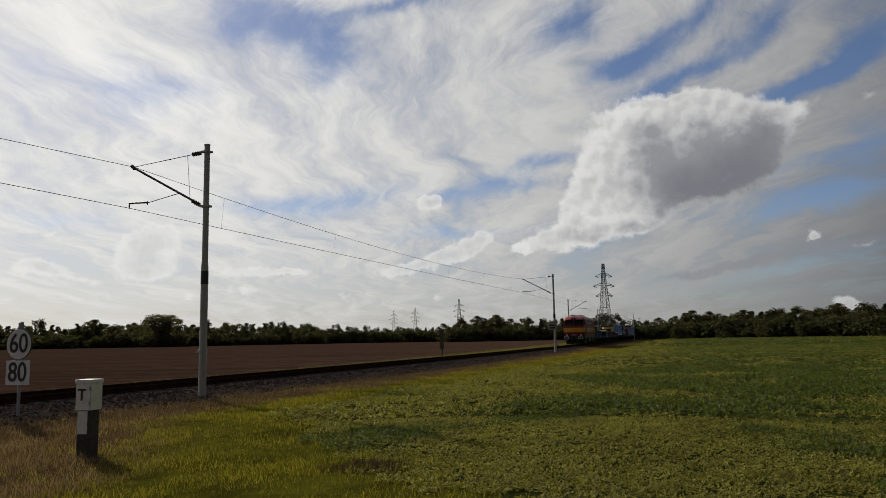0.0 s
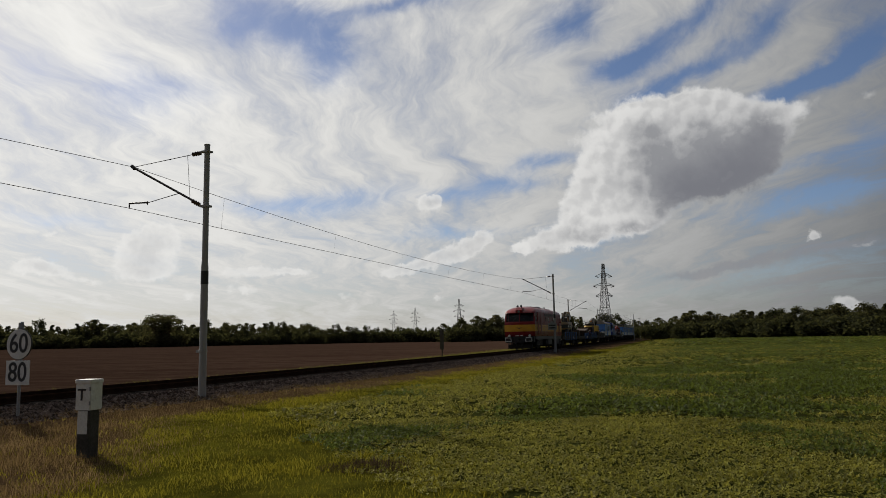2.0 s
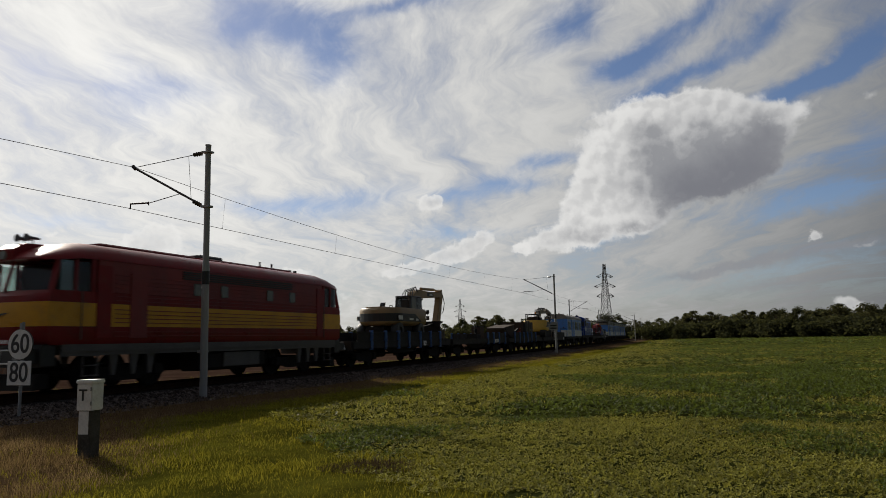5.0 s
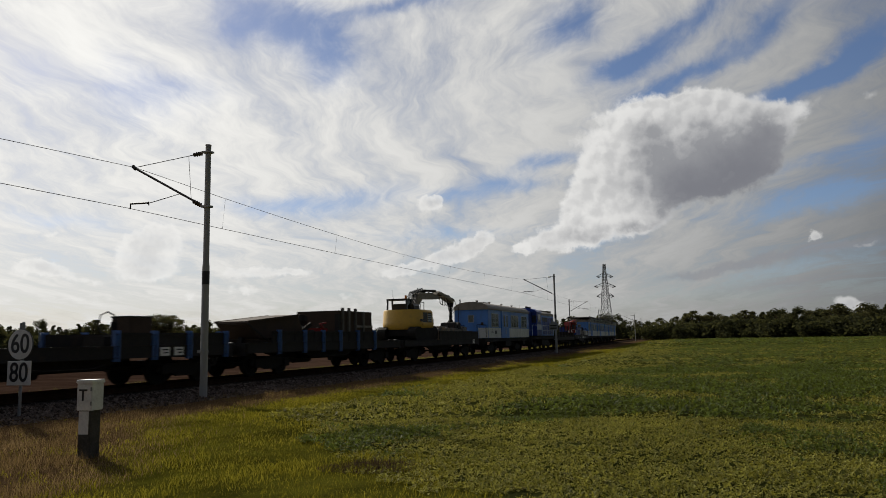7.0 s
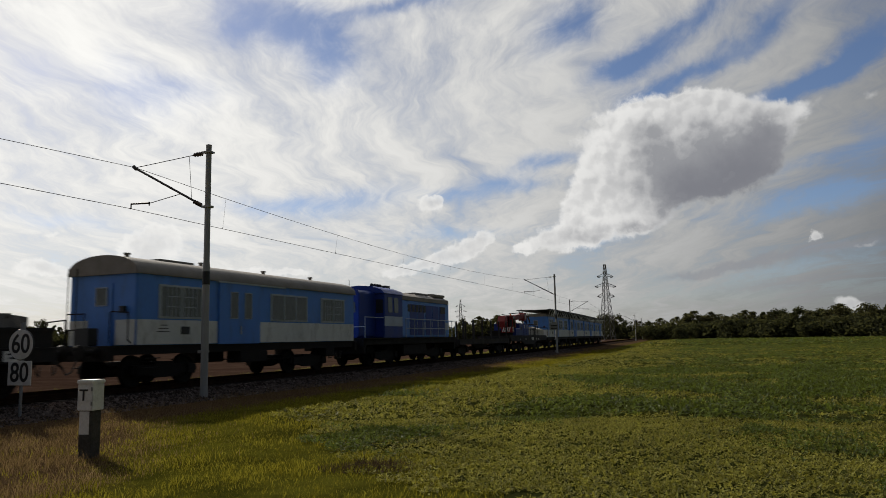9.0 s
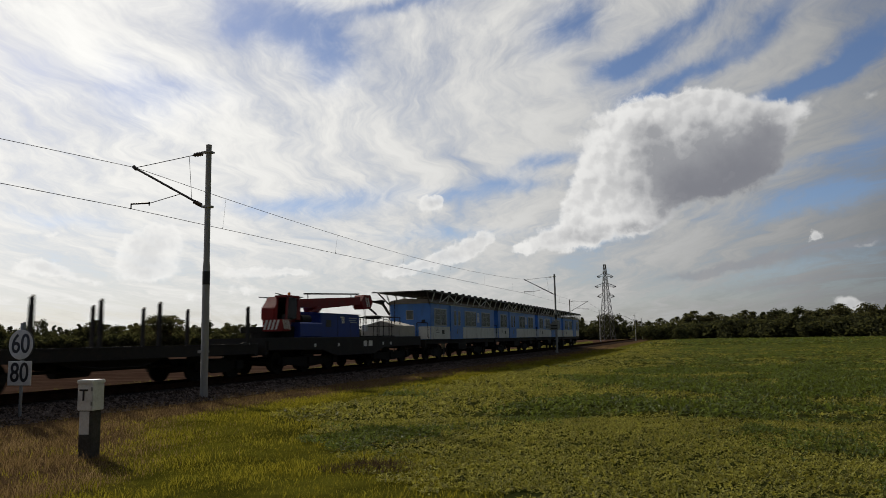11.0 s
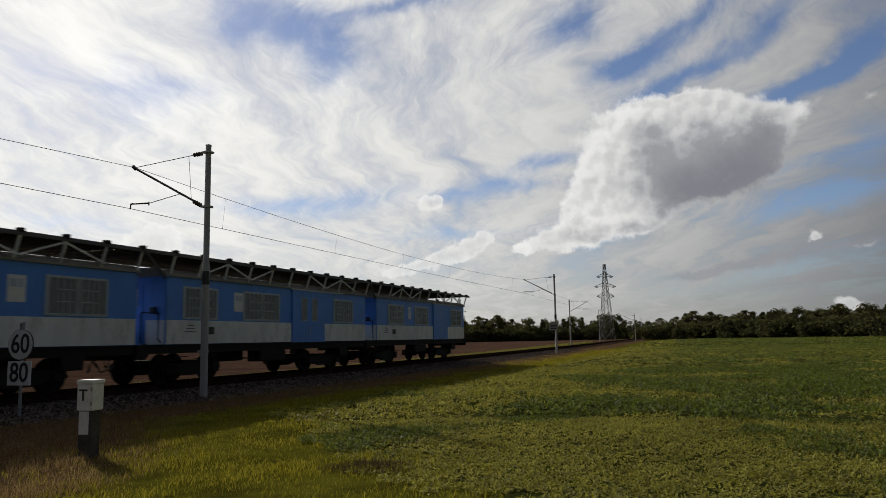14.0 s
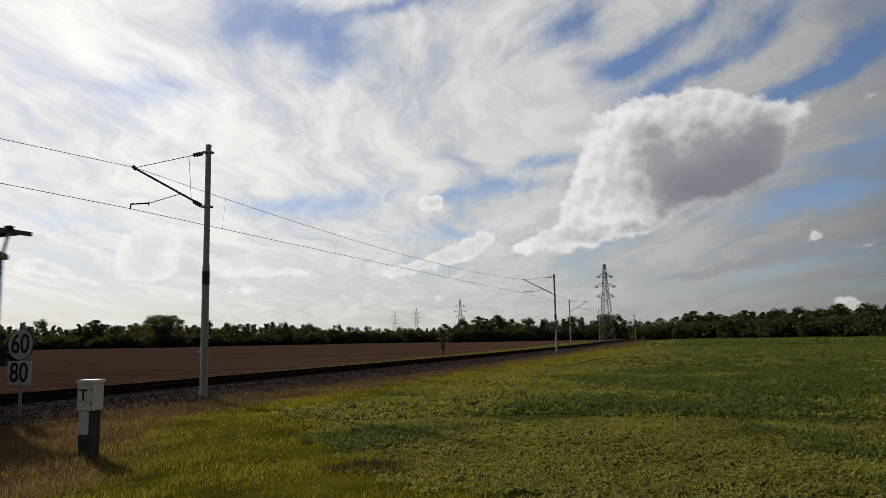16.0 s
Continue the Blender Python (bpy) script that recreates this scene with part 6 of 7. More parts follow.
def rail_crane():
    u = 77.0
    d = rider("rail_crane", u, "red hydraulic crane with striped counterweight and lowered boom", "crane", 1.42)
    f = lambda uu: u - uu
    part("turntable", Mesh().lathe([(1.0, 0.0), (1.0, 0.25)], (0, 0, 0), n=24).box(-1.2, 1.0, -1.0, 1.0, 0.22, 0.45, 0.03), DARK_IRON, d)
    part("counterweight", Mesh().box(0.80, 1.40, 0.35, 1.3, 0.25, 0.72, 0.04), CRANE_RED, d, "red counterweight", bevel=0.02)
    for i in range(4):
        x = 0.86 + 0.12 * i
        part("stripe", Mesh().side([(x, 0.32), (x + 0.06, 0.32), (x + 0.19, 0.7), (x + 0.13, 0.7)], 1.302, 1.308), WHITE, d, "white hazard stripe")
        y = 0.4 + 0.18 * i
        part("stripe", Mesh().add([(1.405, y, 0.32), (1.405, y + 0.09, 0.32), (1.405, y + 0.22, 0.7), (1.405, y + 0.13, 0.7)], [(0, 1, 2, 3)]), WHITE, d, "white hazard stripe")
    part("machine_house", Mesh().side([(0.8, 0.72), (-1.0, 0.5), (-1.2, 0.9), (-0.6, 1.25), (-0.3, 1.72), (0.35, 1.68), (0.8, 1.2)], -0.15, 0.5), CRANE_RED, d, bevel=0.03)
    for x in (1.1, 0.35):
        for y in (0.78, 1.25):
            part("cab_pillar", Mesh().bar((x, y, 0.7), (x - 0.1, y, 1.62), 0.06), CRANE_RED, d)
    part("cab_roof", Mesh().box(0.2, 1.1, 0.72, 1.3, 1.6, 1.68, 0.02), CRANE_RED, d)
    for y in (0.76, 1.27):
        part("cab_window", Mesh().box(0.3, 1.05, y - 0.005, y + 0.005, 0.75, 1.6), GLASS, d).visible_shadow = False
    part("operator_seat", Mesh().box(0.35, 0.75, 0.82, 1.2, 0.72, 0.95, 0.05).box(0.32, 0.45, 0.82, 1.2, 0.95, 1.35, 0.04), BLACK, d)
    part("cab_back", Mesh().box(0.1, 0.32, 0.72, 1.28, 0.7, 1.6), CRANE_RED, d)
    part("beacon", Mesh().lathe([(0.07, 1.68), (0.06, 1.8), (0.03, 1.84)], (0.35, 0.9, 0), n=10), AMBER, d, smooth=True)
    part("roof_cage", Mesh().path([(0.3, -0.6, 1.7), (-1.2, -0.6, 1.72), (-1.2, 0.6, 1.72), (0.3, 0.6, 1.7), (0.0, 0, 1.86), (-1.2, 0, 1.74)], 0.02), DARK_IRON, d)
    part("boom", Mesh().side([(0.2, 1.2), (-1.0, 1.32), (-3.4, 1.32), (-7.15, 1.63), (-7.15, 2.02), (-1.3, 1.66), (0.3, 1.66)], -0.24, 0.24), CRANE_RED, d, "red box-section boom", bevel=0.02)
    part("boom_head", Mesh().side([(-7.1, 1.75), (-7.5, 2.14), (-8.2, 2.16), (-8.45, 1.75), (-8.2, 1.45), (-7.4, 1.4)], -0.28, 0.28), CRANE_RED, d, bevel=0.02)
    for i in range(2):
        part("stripe", Mesh().side([(-7.9 - 0.22 * i, 1.55), (-7.78 - 0.22 * i, 1.55), (-7.58 - 0.22 * i, 2.0), (-7.70 - 0.22 * i, 2.0)], 0.281, 0.287), WHITE, d, "white hazard stripe")
    part("luffing_ram", Mesh().tube((-1.0, 0.3, 0.55), (-2.3, 0.3, 1.1), 0.11).tube((-2.3, 0.3, 1.1), (-3.0, 0.3, 1.35), 0.07), CRANE_RED, d)
    part("ram_bracket", Mesh().side([(-2.6, 1.34), (-3.2, 1.34), (-2.95, 1.1), (-2.75, 1.1)], -0.3, 0.34), CRANE_RED, d)
    part("spare_rail", Mesh().tube((-1.9, 0.2, 1.92), (-7.0, 0.2, 2.16), 0.035).tube((-2.2, 0.2, 1.72), (-2.2, 0.2, 1.94), 0.02).tube((-6.2, 0.2, 1.95), (-6.2, 0.2, 2.12), 0.02), DARK_IRON, d)
    part("jib", Mesh().side([(-8.2, 1.9), (-8.4, 1.9), (-10.1, 1.75), (-10.3, 1.95), (-9.9, 2.0), (-8.3, 1.75)], -0.1, 0.1).bar((-10.1, 0, 1.85), (-11.0, 0, 1.25), 0.1).bar((-8.3, 0, 1.6), (-9.4, 0, 1.2), 0.08), DARK_IRON, d)
    part("hook", Mesh().tube((-8.0, 0.05, 1.45), (-8.05, 0.05, 0.6), 0.012).tube((-7.85, 0.05, 1.45), (-7.95, 0.05, 0.6), 0.012).box(-8.12, -7.9, -0.1, 0.14, 0.3, 0.62, 0.04), WHITE, d, "striped hook block")
    return d


rail_crane()
cabin = load("blue_equipment_cabin", 80.5, "deep blue steel equipment cabin with white lettering shapes", "cabin", 1.42)
part("body", Mesh().box(-1.8, 1.8, -1.15, 1.15, 0.0, 1.02), DEEP_BLUE, cabin, bevel=0.02)
part("roof", Mesh().prism([(-1.2, 1.02), (1.2, 1.02), (1.2, 1.05), (0, 1.14), (-1.2, 1.05)], -1.85, 1.85), DEEP_BLUE, cabin)
part("emblem", Mesh().box(-0.16, -0.08, 1.152, 1.158, 0.62, 0.92).box(-0.08, 0.06, 1.152, 1.158, 0.86, 0.92).box(-0.30, -0.2, 1.152, 1.158, 0.62, 0.92), WHITE, cabin, "white emblem shape")
part("writing", Mesh().box(-1.5, -0.75, 1.152, 1.158, 0.84, 0.89).box(-1.4, -0.75, 1.152, 1.158, 0.74, 0.78).box(-1.5, -0.85, 1.152, 1.158, 0.65, 0.69), PALE, cabin, "pale bars of writing")
part("opening", Mesh().box(0.9, 1.35, 1.150, 1.156, 0.45, 0.75), BLACK, cabin)
for x in (0.3, -0.9):
    part("door_seam", Mesh().box(x - 0.012, x + 0.012, 1.15, 1.158, 0.02, 0.98), BLACK, cabin)
base = load("blue_machine_hood", 77.6, "deep blue machinery hood beside the crane boom", "machine hood", 1.42)
part("hood", Mesh().box(-1.0, 0.7, 0.5, 1.28, 0.0, 0.62, 0.05), DEEP_BLUE, base)
part("motor", Mesh().lathe([(0.2, -0.35), (0.2, 0.35)], (-0.3, 0.8, 0.75), axis="x", n=14), DARK_IRON, base)
basket = load("work_basket", 86.6, "open steel work basket with railings on the wagon deck", "work basket", 1.42)
part("floor", Mesh().box(-1.1, 1.1, -0.9, 0.9, 0.0, 0.06), DARK_IRON, basket)
for x in (-1.05, -0.35, 0.35, 1.05):
    for y in (-0.85, 0.85):
        part("upright", Mesh().tube((x, y, 0.05), (x, y, 1.05), 0.022), DARK_IRON, basket)
for z in (0.55, 1.05):
    part("rail", Mesh().path([(-1.05, -0.85, z), (1.05, -0.85, z), (1.05, 0.85, z), (-1.05, 0.85, z), (-1.05, -0.85, z)], 0.022), DARK_IRON, basket)
part("control_box", Mesh().box(0.3, 0.9, -0.3, 0.4, 0.95, 1.12, 0.02), DARK_IRON, basket)
chest = load("covered_chest", 87.9, "long chest under a pale ridged tarpaulin", "chest", 1.42)
part("cover", Mesh().prism([(-1.1, 0.0), (1.2, 0.0), (1.2, 0.58), (0.1, 0.86), (-1.1, 0.6)], -1.1, 1.1), TARP, chest, bevel=0.03)


# ---- blue and white crew coaches ----
def coach_window(body, x, z0, z1, wide, side, sashes=2):
    y = side * 1.315
    win = part("window", Mesh().box(x - wide / 2 - 0.05, x + wide / 2 + 0.05, y - 0.02, y + 0.02, z0 - 0.05, z1 + 0.05), FRAME, body, "framed window with drawn pale curtains")
    step = wide / sashes
    for i in range(sashes):
        a = x - wide / 2 + i * step
        part("pane", Mesh().box(a + 0.03, a + step - 0.03, y + side * 0.02 - 0.004, y + side * 0.02 + 0.004, z0, z1), PANE, win)
        part("rim", Mesh().path([(a + 0.03, y + side * 0.026, z0), (a + step - 0.03, y + side * 0.026, z0), (a + step - 0.03, y + side * 0.026, z1), (a + 0.03, y + side * 0.026, z1), (a + 0.03, y + side * 0.026, z0)], 0.018, 4), FRAME, win)
        if sashes == 2 and wide > 1.2:
            # guard grille over the outer part of each sash
            g0, g1 = (a + 0.10, a + step * 0.70) if i else (a + step * 0.30, a + step - 0.10)
            for z in (z0 + 0.32, z0 + 0.64):
                part("bar", Mesh().box(g0, g1, y + side * 0.034 - 0.006, y + side * 0.034 + 0.006, z - 0.010, z + 0.010), FRAME, win)
            for k in range(4):
                g = g0 + (g1 - g0) * k / 3
                part("bar", Mesh().box(g - 0.010, g + 0.010, y + side * 0.036 - 0.006, y + side * 0.036 + 0.006, z0, z1), FRAME, win)


def crew_coach(u0, label, windows, door, door_panes, posters=(), platform=False, whites=(), dirt=0):
    """A coach whose side runs from u0 to u0 + 13.4; windows as (u from the front, width, sashes)."""
    length = 13.4
    u = u0 + length / 2
    c = rider("crew_coach", u, label, "railway coach", group="crew coaches of the train")
    x_of = lambda d: length / 2 - d
    H, W = length / 2, 1.31
    rise = 0.27 if platform else 0.56
    top = 3.34 + rise
    body = part("body", Mesh().box(-H, H, -W, W, 1.24, 3.40), BLUE, c, "blue painted steel body", bevel=0.03)
    arc = [(-W - 0.06, 3.36)] + [((W + 0.06) * -math.cos(math.pi * i / 14), 3.40 + rise * math.sin(math.pi * i / 14) ** 0.85) for i in range(15)] + [(W + 0.06, 3.36)]
    part("roof", Mesh().prism(arc, -H - 0.08, H + 0.08), ROOF, c, "grey arched sheet roof", smooth=True)
    part("gutter", Mesh().box(-H - 0.06, H + 0.06, W + 0.02, W + 0.08, 3.36, 3.42), ROOF, c)
    part("door_rail", Mesh().box(x_of(door[1]) - 1.6, x_of(door[0]) + 0.1, W + 0.02, W + 0.09, 3.32, 3.37), FRAME, c)
    part("roof_hatch", Mesh().box(H - 3.4, H - 1.8, -0.5, 0.5, top + 0.03, top + 0.10), ROOF, c)
    for x in (H - 0.6, H - 4.0, -1.0, -4.5):
        part("roof_vent", Mesh().lathe([(0.07, top), (0.07, top + 0.13), (0.11, top + 0.13), (0.11, top + 0.18)], (x, 0.3, 0), n=10), ROOF, c)
    for side in (1, -1):
        for d0, d1 in whites:
            part("white_panel", Mesh().box(x_of(d1), x_of(d0), side * (W + 0.003) - 0.004, side * (W + 0.003) + 0.004, 1.25, 2.0), CREAM, c, "dirty white lower panel")
        for d, wide, sashes in windows:
            coach_window(body, x_of(d), 2.09, 3.04, wide, side, sashes)
        d0, d1 = door
        slab = part("sliding_door", Mesh().box(x_of(d1), x_of(d0), side * (W + 0.03) - 0.03, side * (W + 0.03) + 0.03, 1.22, 3.34), BLUE, c, "blue sliding door", bevel=0.012)
        for p in door_panes:
            part("door_pane", Mesh().box(x_of(p) - 0.2, x_of(p) + 0.2, side * (W + 0.065) - 0.006, side * (W + 0.065) + 0.006, 2.10, 3.02), PANE, slab)
            part("door_pane_rim", Mesh().path([(x_of(p) - 0.2, side * (W + 0.07), 2.1), (x_of(p) + 0.2, side * (W + 0.07), 2.1), (x_of(p) + 0.2, side * (W + 0.07), 3.02), (x_of(p) - 0.2, side * (W + 0.07), 3.02), (x_of(p) - 0.2, side * (W + 0.07), 2.1)], 0.016, 4), FRAME, slab)
        part("door_handle", Mesh().box(x_of((d0 + d1) / 2) - 0.02, x_of((d0 + d1) / 2) + 0.02, side * (W + 0.08) - 0.02, side * (W + 0.08) + 0.02, 1.55, 1.85), FRAME, slab)
        for p, w_ in posters:
            part("poster", Mesh().box(x_of(p) - w_ / 2, x_of(p) + w_ / 2, side * (W + 0.004) - 0.004, side * (W + 0.004) + 0.004, 2.35, 3.02), WHITE, c, "white emblem sheet")
            part("poster_mark", Mesh().box(x_of(p) - w_ * 0.36, x_of(p) - w_ * 0.1, side * (W + 0.01) - 0.003, side * (W + 0.01) + 0.003, 2.72, 2.92).box(x_of(p), x_of(p) + w_ * 0.34, side * (W + 0.01) - 0.003, side * (W + 0.01) + 0.003, 2.72, 2.92), PALE, c)
        part("battery_flap", Mesh().box(x_of(2.1) - 0.2, x_of(2.1) + 0.2, side * (W + 0.012) - 0.01, side * (W + 0.012) + 0.01, 1.55, 1.80), BLACK, c, "black socket plate")
        bars = Mesh()
        for k in range(3):
            bars.box(x_of(1.15) - 0.25 + 0.05 * k, x_of(1.15) + 0.3 - 0.08 * k, side * (W + 0.009) - 0.002, side * (W + 0.009) + 0.002, 1.62 + 0.1 * k, 1.65 + 0.1 * k)
        part("side_writing", bars, SKIRT, c)
        part("solebar", Mesh().box(-H + 0.1, H + 0.9, side * 1.24 - 0.05, side * 1.24 + 0.05, 0.96, 1.235).box(-H + 0.1, H + 0.9, side * 1.28 - 0.05, side * 1.28 + 0.05, 1.19, 1.235), DARK_IRON, c, "black underframe")
        part("under_box", Mesh().box(x_of(6.6), x_of(5.0), side * 1.0 - 0.3, side * 1.0 + 0.3, 0.55, 0.96, 0.03), DARK_IRON, c)
        part("under_box", Mesh().box(x_of(11.6), x_of(10.9), side * 1.1 - 0.2, side * 1.1 + 0.2, 0.60, 0.96, 0.03), DARK_IRON, c)
        part("brake_rod", Mesh().path([(x_of(4.2), side * 1.1, 0.72), (x_of(5.0), side * 1.1, 0.62), (x_of(8.4), side * 1.1, 0.62)], 0.02), DARK_IRON, c)
        for k in range(2):
            part("step", Mesh().box(x_of(0.6) - 0.3, x_of(0.6) + 0.3, side * 1.36 - 0.1, side * 1.36 + 0.1, 0.55 + 0.28 * k, 0.58 + 0.28 * k), DARK_IRON, c)
    # front end: window, corner panels, door, platform
    for y0, y1 in ((0.55, 1.29), (-1.29, -0.55)):
        part("end_panel", Mesh().box(H, H + 0.012, y0, y1, 1.25, 2.0), CREAM, c, "dirty white end panel")
    part("end_door", Mesh().box(H, H + 0.03, -0.42, 0.42, 1.22, 3.1), BLUE, c, bevel=0.01)
    part("end_window", Mesh().box(H + 0.028, H + 0.04, -0.20, 0.20, 2.45, 2.95), PANE, c)
    part("end_window_rim", Mesh().path([(H + 0.042, -0.22, 2.43), (H + 0.042, 0.22, 2.43), (H + 0.042, 0.22, 2.97), (H + 0.042, -0.22, 2.97), (H + 0.042, -0.22, 2.43)], 0.02, 4), PALE, c)
    part("end_lamp", Mesh().box(H + 0.0, H + 0.14, 0.8, 0.95, 2.2, 2.4), BLACK, c)
    part("end_rail", Mesh().path([(H + 0.05, 1.2, 1.3), (H + 0.18, 1.2, 1.4), (H + 0.18, 1.2, 2.2), (H + 0.18, 0.55, 2.24), (H + 0.18, 0.5, 2.2), (H + 0.18, 0.5, 1.3)], 0.02), DARK_IRON, c)
    part("end_rail", Mesh().path([(H + 0.18, -0.5, 1.3), (H + 0.18, -0.5, 2.2), (H + 0.18, -1.2, 2.2), (H + 0.18, -1.2, 1.3)], 0.02), DARK_IRON, c)
    part("platform", Mesh().box(H, H + 0.9, -1.3, 1.3, 1.15, 1.235), DARK_IRON, c)
    part("platform_rail", Mesh().path([(H + 0.85, -1.25, 1.2), (H + 0.85, -1.25, 1.95), (H + 0.85, -0.5, 2.0), (H + 0.85, -0.5, 1.2)], 0.022).path([(H + 0.85, -0.5, 1.7), (H + 0.5, -0.55, 1.72), (H + 0.1, -0.6, 1.72)], 0.02), DARK_IRON, c)
    part("lamp_bracket", Mesh().box(H + 0.45, H + 0.8, -0.2, 0.35, 1.24, 1.75, 0.03), BLACK, c)
    part("ladder", Mesh().path([(H + 0.1, -1.3, 1.3), (H + 0.1, -1.3, 3.6)], 0.018).path([(H + 0.1, -0.95, 1.3), (H + 0.1, -0.95, 3.6)], 0.018), DARK_IRON, c)
    for way, x in ((1, H + 0.9), (-1, -H - 0.1)):
        part("headstock", Mesh().box(x - 0.1, x + 0.1, -1.35, 1.35, 0.80, 1.23, 0.02), DARK_IRON, c)
        buffers(c, x + 0.1 * way, way)
    for d in (1.55, 9.9):
        bogie(c, x_of(d), [x_of(d) + 1.1, x_of(d) - 1.1], 0.46, 2.2)
    if platform:
        # raised work deck on trestles over the roof
        y = 1.55
        lo = -H - 0.5
        hi = H + 1.75
        for i in range(int((H + 0.85 - lo) / 0.42)):
            x = lo + 0.42 * i
            part("deck_plank", Mesh().box(x + 0.02, x + 0.40, -y, y, 4.02, 4.055), DARK_IRON, c)
        for s in (-1, 1):
            part("deck_edge", Mesh().box(lo, H + 0.85, s * y - 0.04, s * y + 0.04, 3.97, 4.075).bar((H + 0.85, s * y, 4.03), (hi, s * y, 4.03), 0.045), SKIRT, c, "pale steel edge of the roof deck")
            n = 11
            for i in range(n):
                x = H - 0.1 - (2 * H - 0.2) * i / (n - 1)
                part("trestle_post", Mesh().bar((x, s * 1.36, 3.42), (x, s * (y + 0.01), 4.0), 0.055), CREAM, c)
                part("bracket", Mesh().box(x - 0.07, x + 0.07, s * y - 0.09, s * y + 0.09, 4.05, 4.15), DARK_IRON, c)
                if i < n - 1 and i % 5 in (1, 2, 3):
                    x2 = H - 0.1 - (2 * H - 0.2) * (i + 1) / (n - 1)
                    a, b = (3.5, 3.95) if i % 2 else (3.95, 3.5)
                    part("diagonal", Mesh().bar((x, s * 1.52, a), (x2, s * 1.52, b), 0.045), CREAM, c, "pale diagonal brace")
            part("front_strut", Mesh().bar((H + 0.02, s * 1.28, 3.3), (hi - 0.6, s * y, 4.0), 0.06), SKIRT, c)
        part("front_frame", Mesh().path([(hi, -y, 4.03), (hi + 0.2, -y, 3.97), (hi + 0.2, y, 3.97), (hi, y, 4.03)], 0.03), SKIRT, c)
        for yy in (-0.8, 0.0, 0.8):
            part("frame_bar", Mesh().bar((H + 0.85, yy, 4.03), (hi + 0.2, yy, 3.97), 0.04), SKIRT, c)
    return c


crew_coach(33.6, "blue and dirty white crew coach with arched grey roof", [(1.9, 1.9, 2), (8.05, 2.5, 3), (11.45, 1.95, 2)], (3.7, 6.05), (4.5, 5.3), ((9.0, 0.4),), False, ((0.05, 3.68), (6.08, 13.35)))
A = "blue and white crew coach with raised roof work deck"
crew_coach(91.0, A, [(1.65, 2.05, 2), (7.55, 2.4, 2), (11.15, 2.0, 2)], (3.4, 5.75), (4.2, 5.0), ((9.35, 0.45),), True, ((0.05, 3.38), (5.78, 13.35)))
crew_coach(105.5, A, [(1.6, 1.9, 2), (7.9, 2.0, 2), (11.3, 1.9, 2)], (3.3, 5.6), (4.1, 4.9), ((9.5, 0.5),), True, ((0.05, 3.28), (5.63, 13.35)))
crew_coach(120.05, A, [(5.0, 2.2, 2), (1.6, 1.6, 2), (11.2, 1.7, 2)], (7.0, 9.5), (7.85, 8.65), ((3.6, 0.5),), True, ((0.05, 6.98), (9.53, 13.35)))
crew_coach(134.6, A, [(2.35, 1.95, 2), (5.9, 1.95, 2), (11.8, 2.0, 2)], (7.7, 10.1), (), ((4.2, 0.4),), True, ((0.05, 7.68), (10.13, 13.35)))


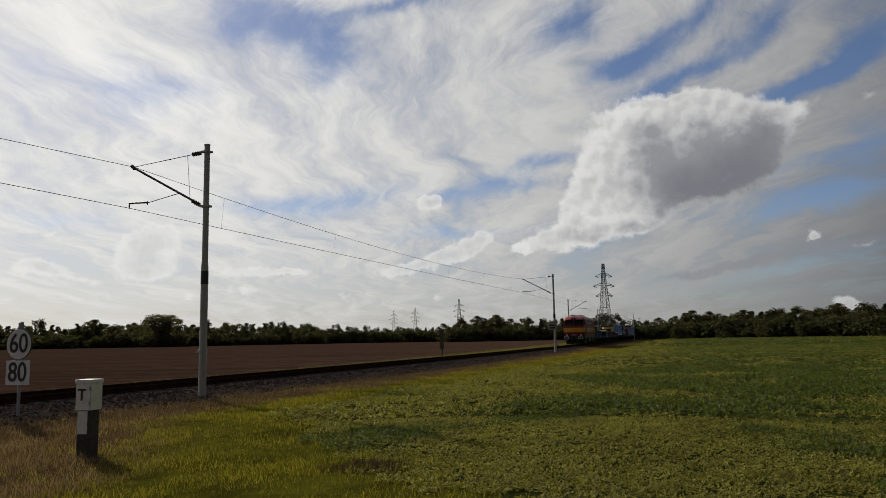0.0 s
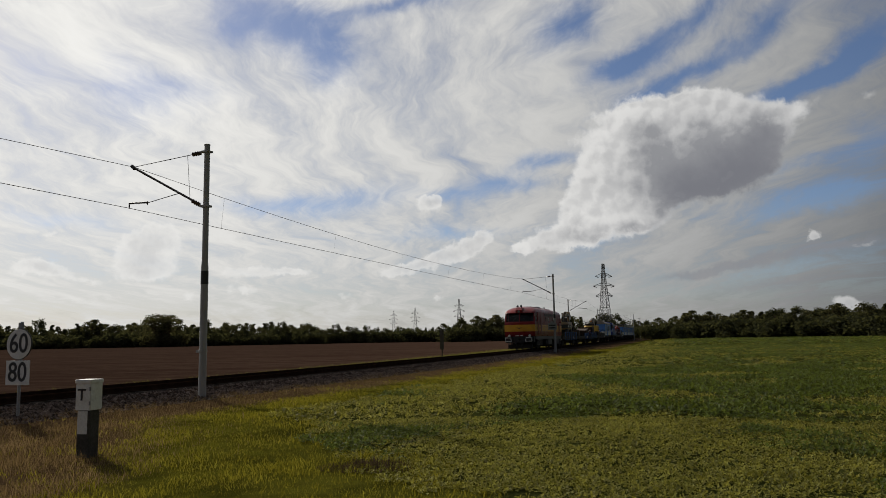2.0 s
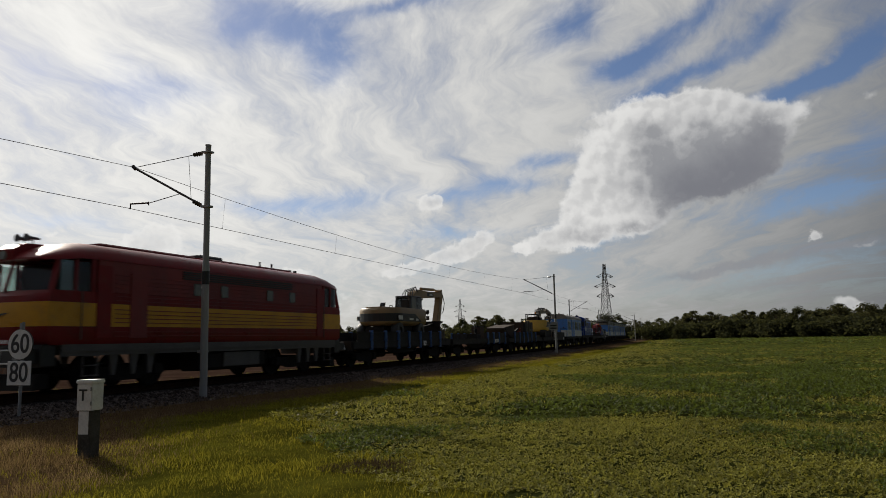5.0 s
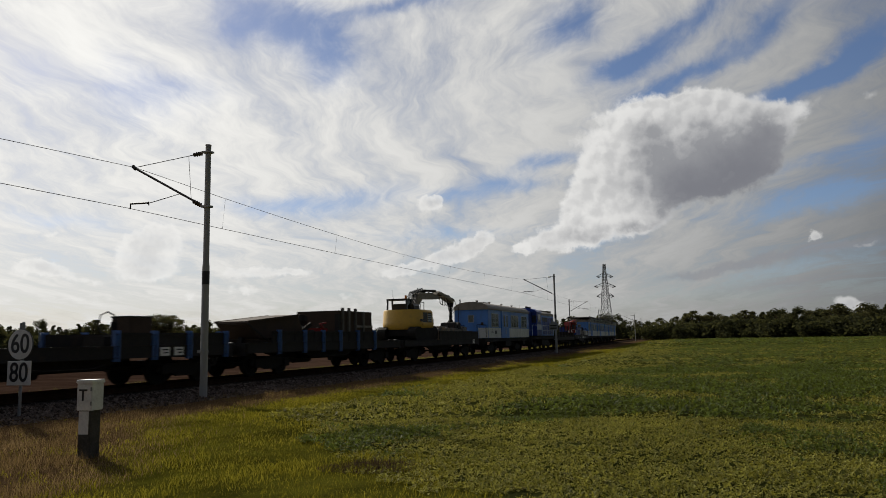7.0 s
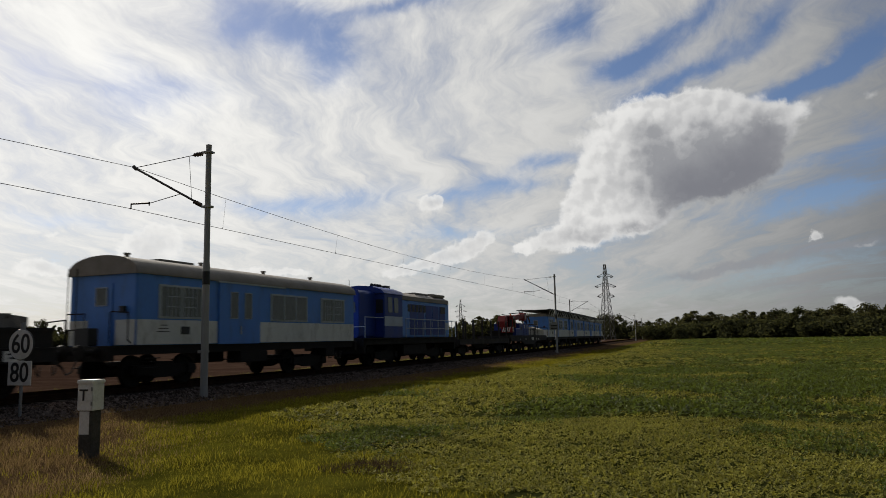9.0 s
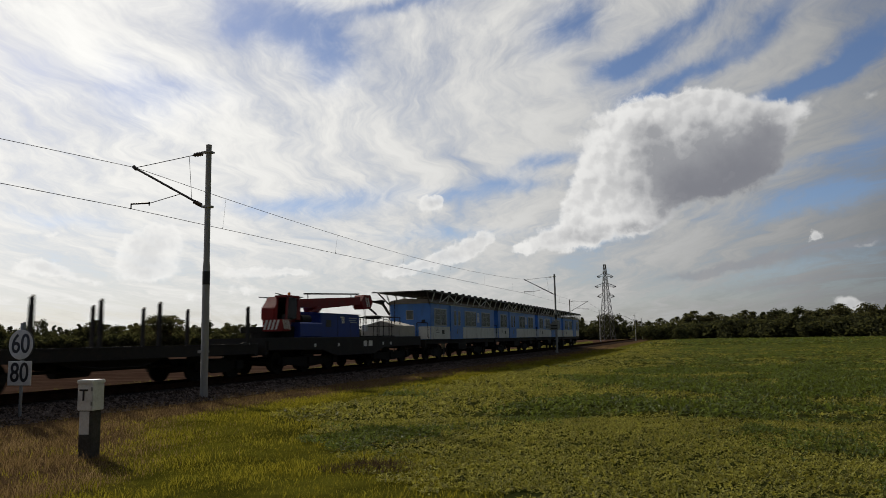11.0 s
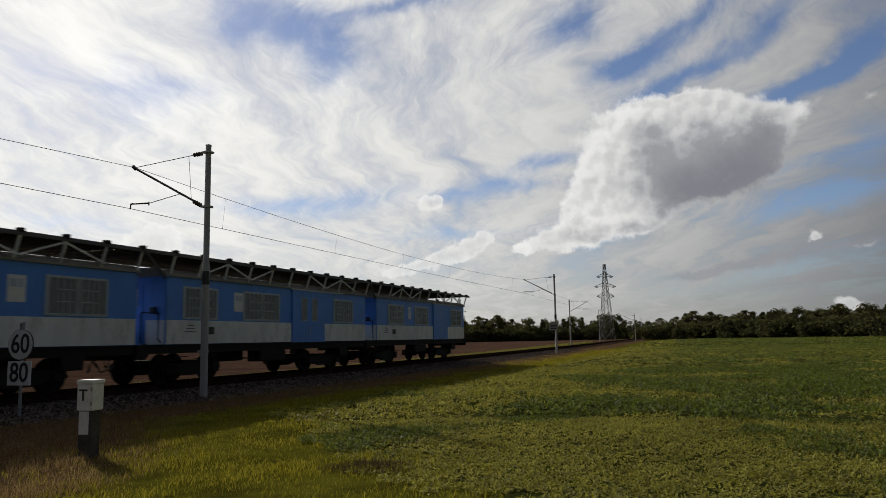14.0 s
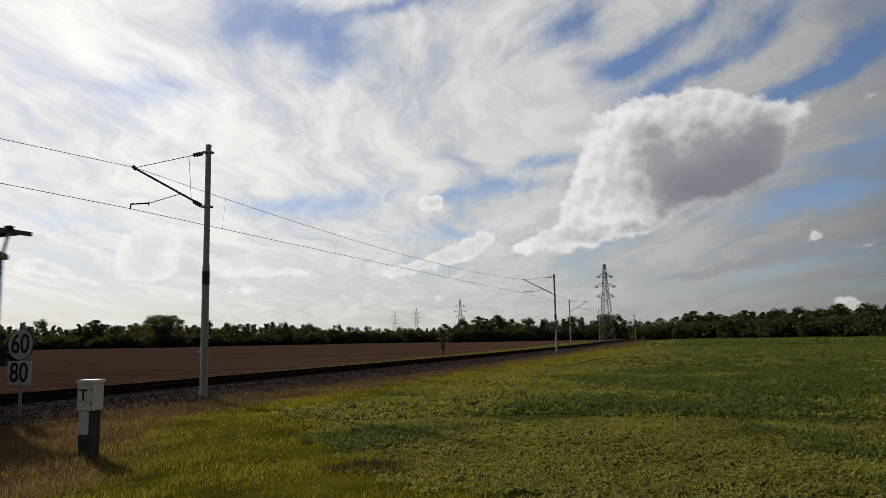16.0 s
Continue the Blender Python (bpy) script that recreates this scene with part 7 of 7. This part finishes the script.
# ---- the blue hood locomotive running behind the first coach ----
def blue_locomotive():
    u = 54.2
    d = rider("hood_locomotive", u, "blue and pale grey hood diesel locomotive with side railings", "locomotive")
    part("frame", Mesh().box(-6.3, 6.3, -1.42, 1.42, 1.02, 1.30, 0.02), DARK_IRON, d)
    part("walkway", Mesh().box(-6.4, 6.4, -1.48, 1.48, 1.30, 1.36), DARK_IRON, d)
    part("front_hood", Mesh().box(4.2, 6.0, -0.95, 0.95, 1.36, 3.72, 0.14), DEEP_BLUE, d, "deep blue short hood", bevel=0.03)
    part("front_window", Mesh().box(6.0, 6.02, 0.3, 0.75, 2.6, 3.1), PANE, d)
    part("cab", Mesh().box(1.9, 4.2, -1.44, 1.44, 1.36, 3.62), DEEP_BLUE, d, "deep blue cab", bevel=0.04)
    part("cab_roof", Mesh().prism([(-1.5, 3.6), (1.5, 3.6), (1.35, 3.78), (0.8, 3.98), (0, 4.04), (-0.8, 3.98), (-1.35, 3.78)], 1.8, 4.3), DEEP_BLUE, d, smooth=True)
    for s in (-1, 1):
        part("cab_side_stripe", Mesh().box(1.95, 4.15, s * 1.445 - 0.006, s * 1.445 + 0.006, 1.95, 2.45), PALE, d, "pale blue stripe")
        for x in (3.5, 2.75):
            part("cab_window", Mesh().side([(x - 0.28, 2.65), (x + 0.22, 2.65), (x + 0.28, 3.42), (x - 0.24, 3.42)], s * 1.45 - 0.008, s * 1.45 + 0.008), PANE, d)
        part("cab_front_window", Mesh().box(4.195, 4.21, s * 1.18 - 0.2, s * 1.18 + 0.2, 2.6, 3.3), BLACK, d)
        for x in (1.1, 0.0, -1.1, -2.3, -3.4, -4.5):
            part("hood_door", Mesh().box(x - 0.5, x + 0.5, s * 1.255 - 0.012, s * 1.255 + 0.012, 1.5, 3.2), DEEP_BLUE if x < 0.5 else BLUE, d)
        for x in (0.6, 0.05, -0.5, -1.05, -1.6, -4.4, -4.8):
            part("louvre", Mesh().box(x - 0.2, x + 0.2, s * 1.27 - 0.01, s * 1.27 + 0.01, 2.78, 3.18), BLACK, d, "dark louvre")
        rail = Mesh()
        for x in (1.5, 0.3, -0.9, -2.1, -3.3, -4.5, -5.7):
            rail.tube((x, s * 1.45, 1.36), (x, s * 1.45, 2.36), 0.02)
        rail.tube((1.5, s * 1.45, 2.36), (-6.3, s * 1.45, 2.36), 0.022).tube((1.5, s * 1.45, 1.86), (-5.7, s * 1.45, 1.86), 0.018)
        part("side_railing", rail, PALE, d, "pale handrail")
        part("front_railing", Mesh().path([(4.3, s * 1.45, 2.36), (6.35, s * 1.45, 2.36), (6.35, s * 1.45, 1.36)], 0.02).path([(6.35, s * 1.45, 1.9), (6.35, s * 0.4, 1.9), (6.35, s * 0.4, 1.36)], 0.02), PALE, d)
        part("rear_railing", Mesh().path([(-6.35, s * 1.45, 1.36), (-6.35, s * 1.45, 2.36), (-6.35, s * 0.5, 2.36), (-6.35, s * 0.5, 1.36)], 0.022), PALE, d)
        part("fuel_tank", Mesh().box(-1.6, 1.6, s * 1.0 - 0.35, s * 1.0 + 0.35, 0.4, 1.02, 0.06), DARK_IRON, d)
    part("long_hood", Mesh().box(-5.7, 1.9, -1.25, 1.25, 1.36, 3.40, 0.05), BLUE, d, "blue long hood", bevel=0.02)
    part("hood_band", Mesh().box(-5.705, 1.905, -1.256, 1.256, 1.80, 2.25), PALE, d, "pale band along the hood")
    part("hood_top", Mesh().prism([(-1.27, 3.40), (1.27, 3.40), (1.25, 3.62), (0.8, 3.84), (-0.8, 3.84), (-1.25, 3.62)], -5.7, 1.9), ROOF, d, "grey hood top", smooth=True)
    part("rear_housing", Mesh().box(-5.7, -3.7, -1.0, 1.0, 3.8, 3.98, 0.05), ROOF, d)
    part("fan_housing", Mesh().box(-3.3, -1.4, -0.8, 0.8, 3.82, 3.96, 0.05), ROOF, d)
    part("exhaust", Mesh().box(0.9, 1.35, -0.25, 0.25, 3.8, 4.22, 0.03), BLACK, d)
    for x in (2.0, 2.3, 2.6, 3.0):
        part("horn", Mesh().lathe([(0.03, -0.2), (0.05, 0.0), (0.09, 0.1)], (x, 0.2, 4.15), axis="x", n=10).tube((x, 0.2, 4.15), (x, 0.2, 3.98), 0.02), BLACK, d)
    part("antenna", Mesh().tube((5.2, 0, 3.7), (5.2, 0, 4.3), 0.012), BLACK, d)
    for x in (6.3, -6.3):
        way = 1 if x > 0 else -1
        part("buffer_beam", Mesh().box(x - 0.12, x + 0.12, -1.4, 1.4, 0.62, 1.30, 0.02), DARK_IRON, d)
        buffers(d, x + 0.12 * way, way)
        bogie(d, way * 3.35, [way * 3.35 - 1.2, way * 3.35 + 1.2], 0.5, 2.4)


blue_locomotive()


sleepers()


def motions():
    for ob, u, z in RIDERS:
        rows = []
        for i in range(33):
            t = i * 0.5
            x, y, a = on_track(u - gone(t))
            rows.append((t, pose(x, y, z, 0, 0, math.degrees(math.atan2(-math.cos(a), -math.sin(a))))))
        walk(ob, rows)


motions()
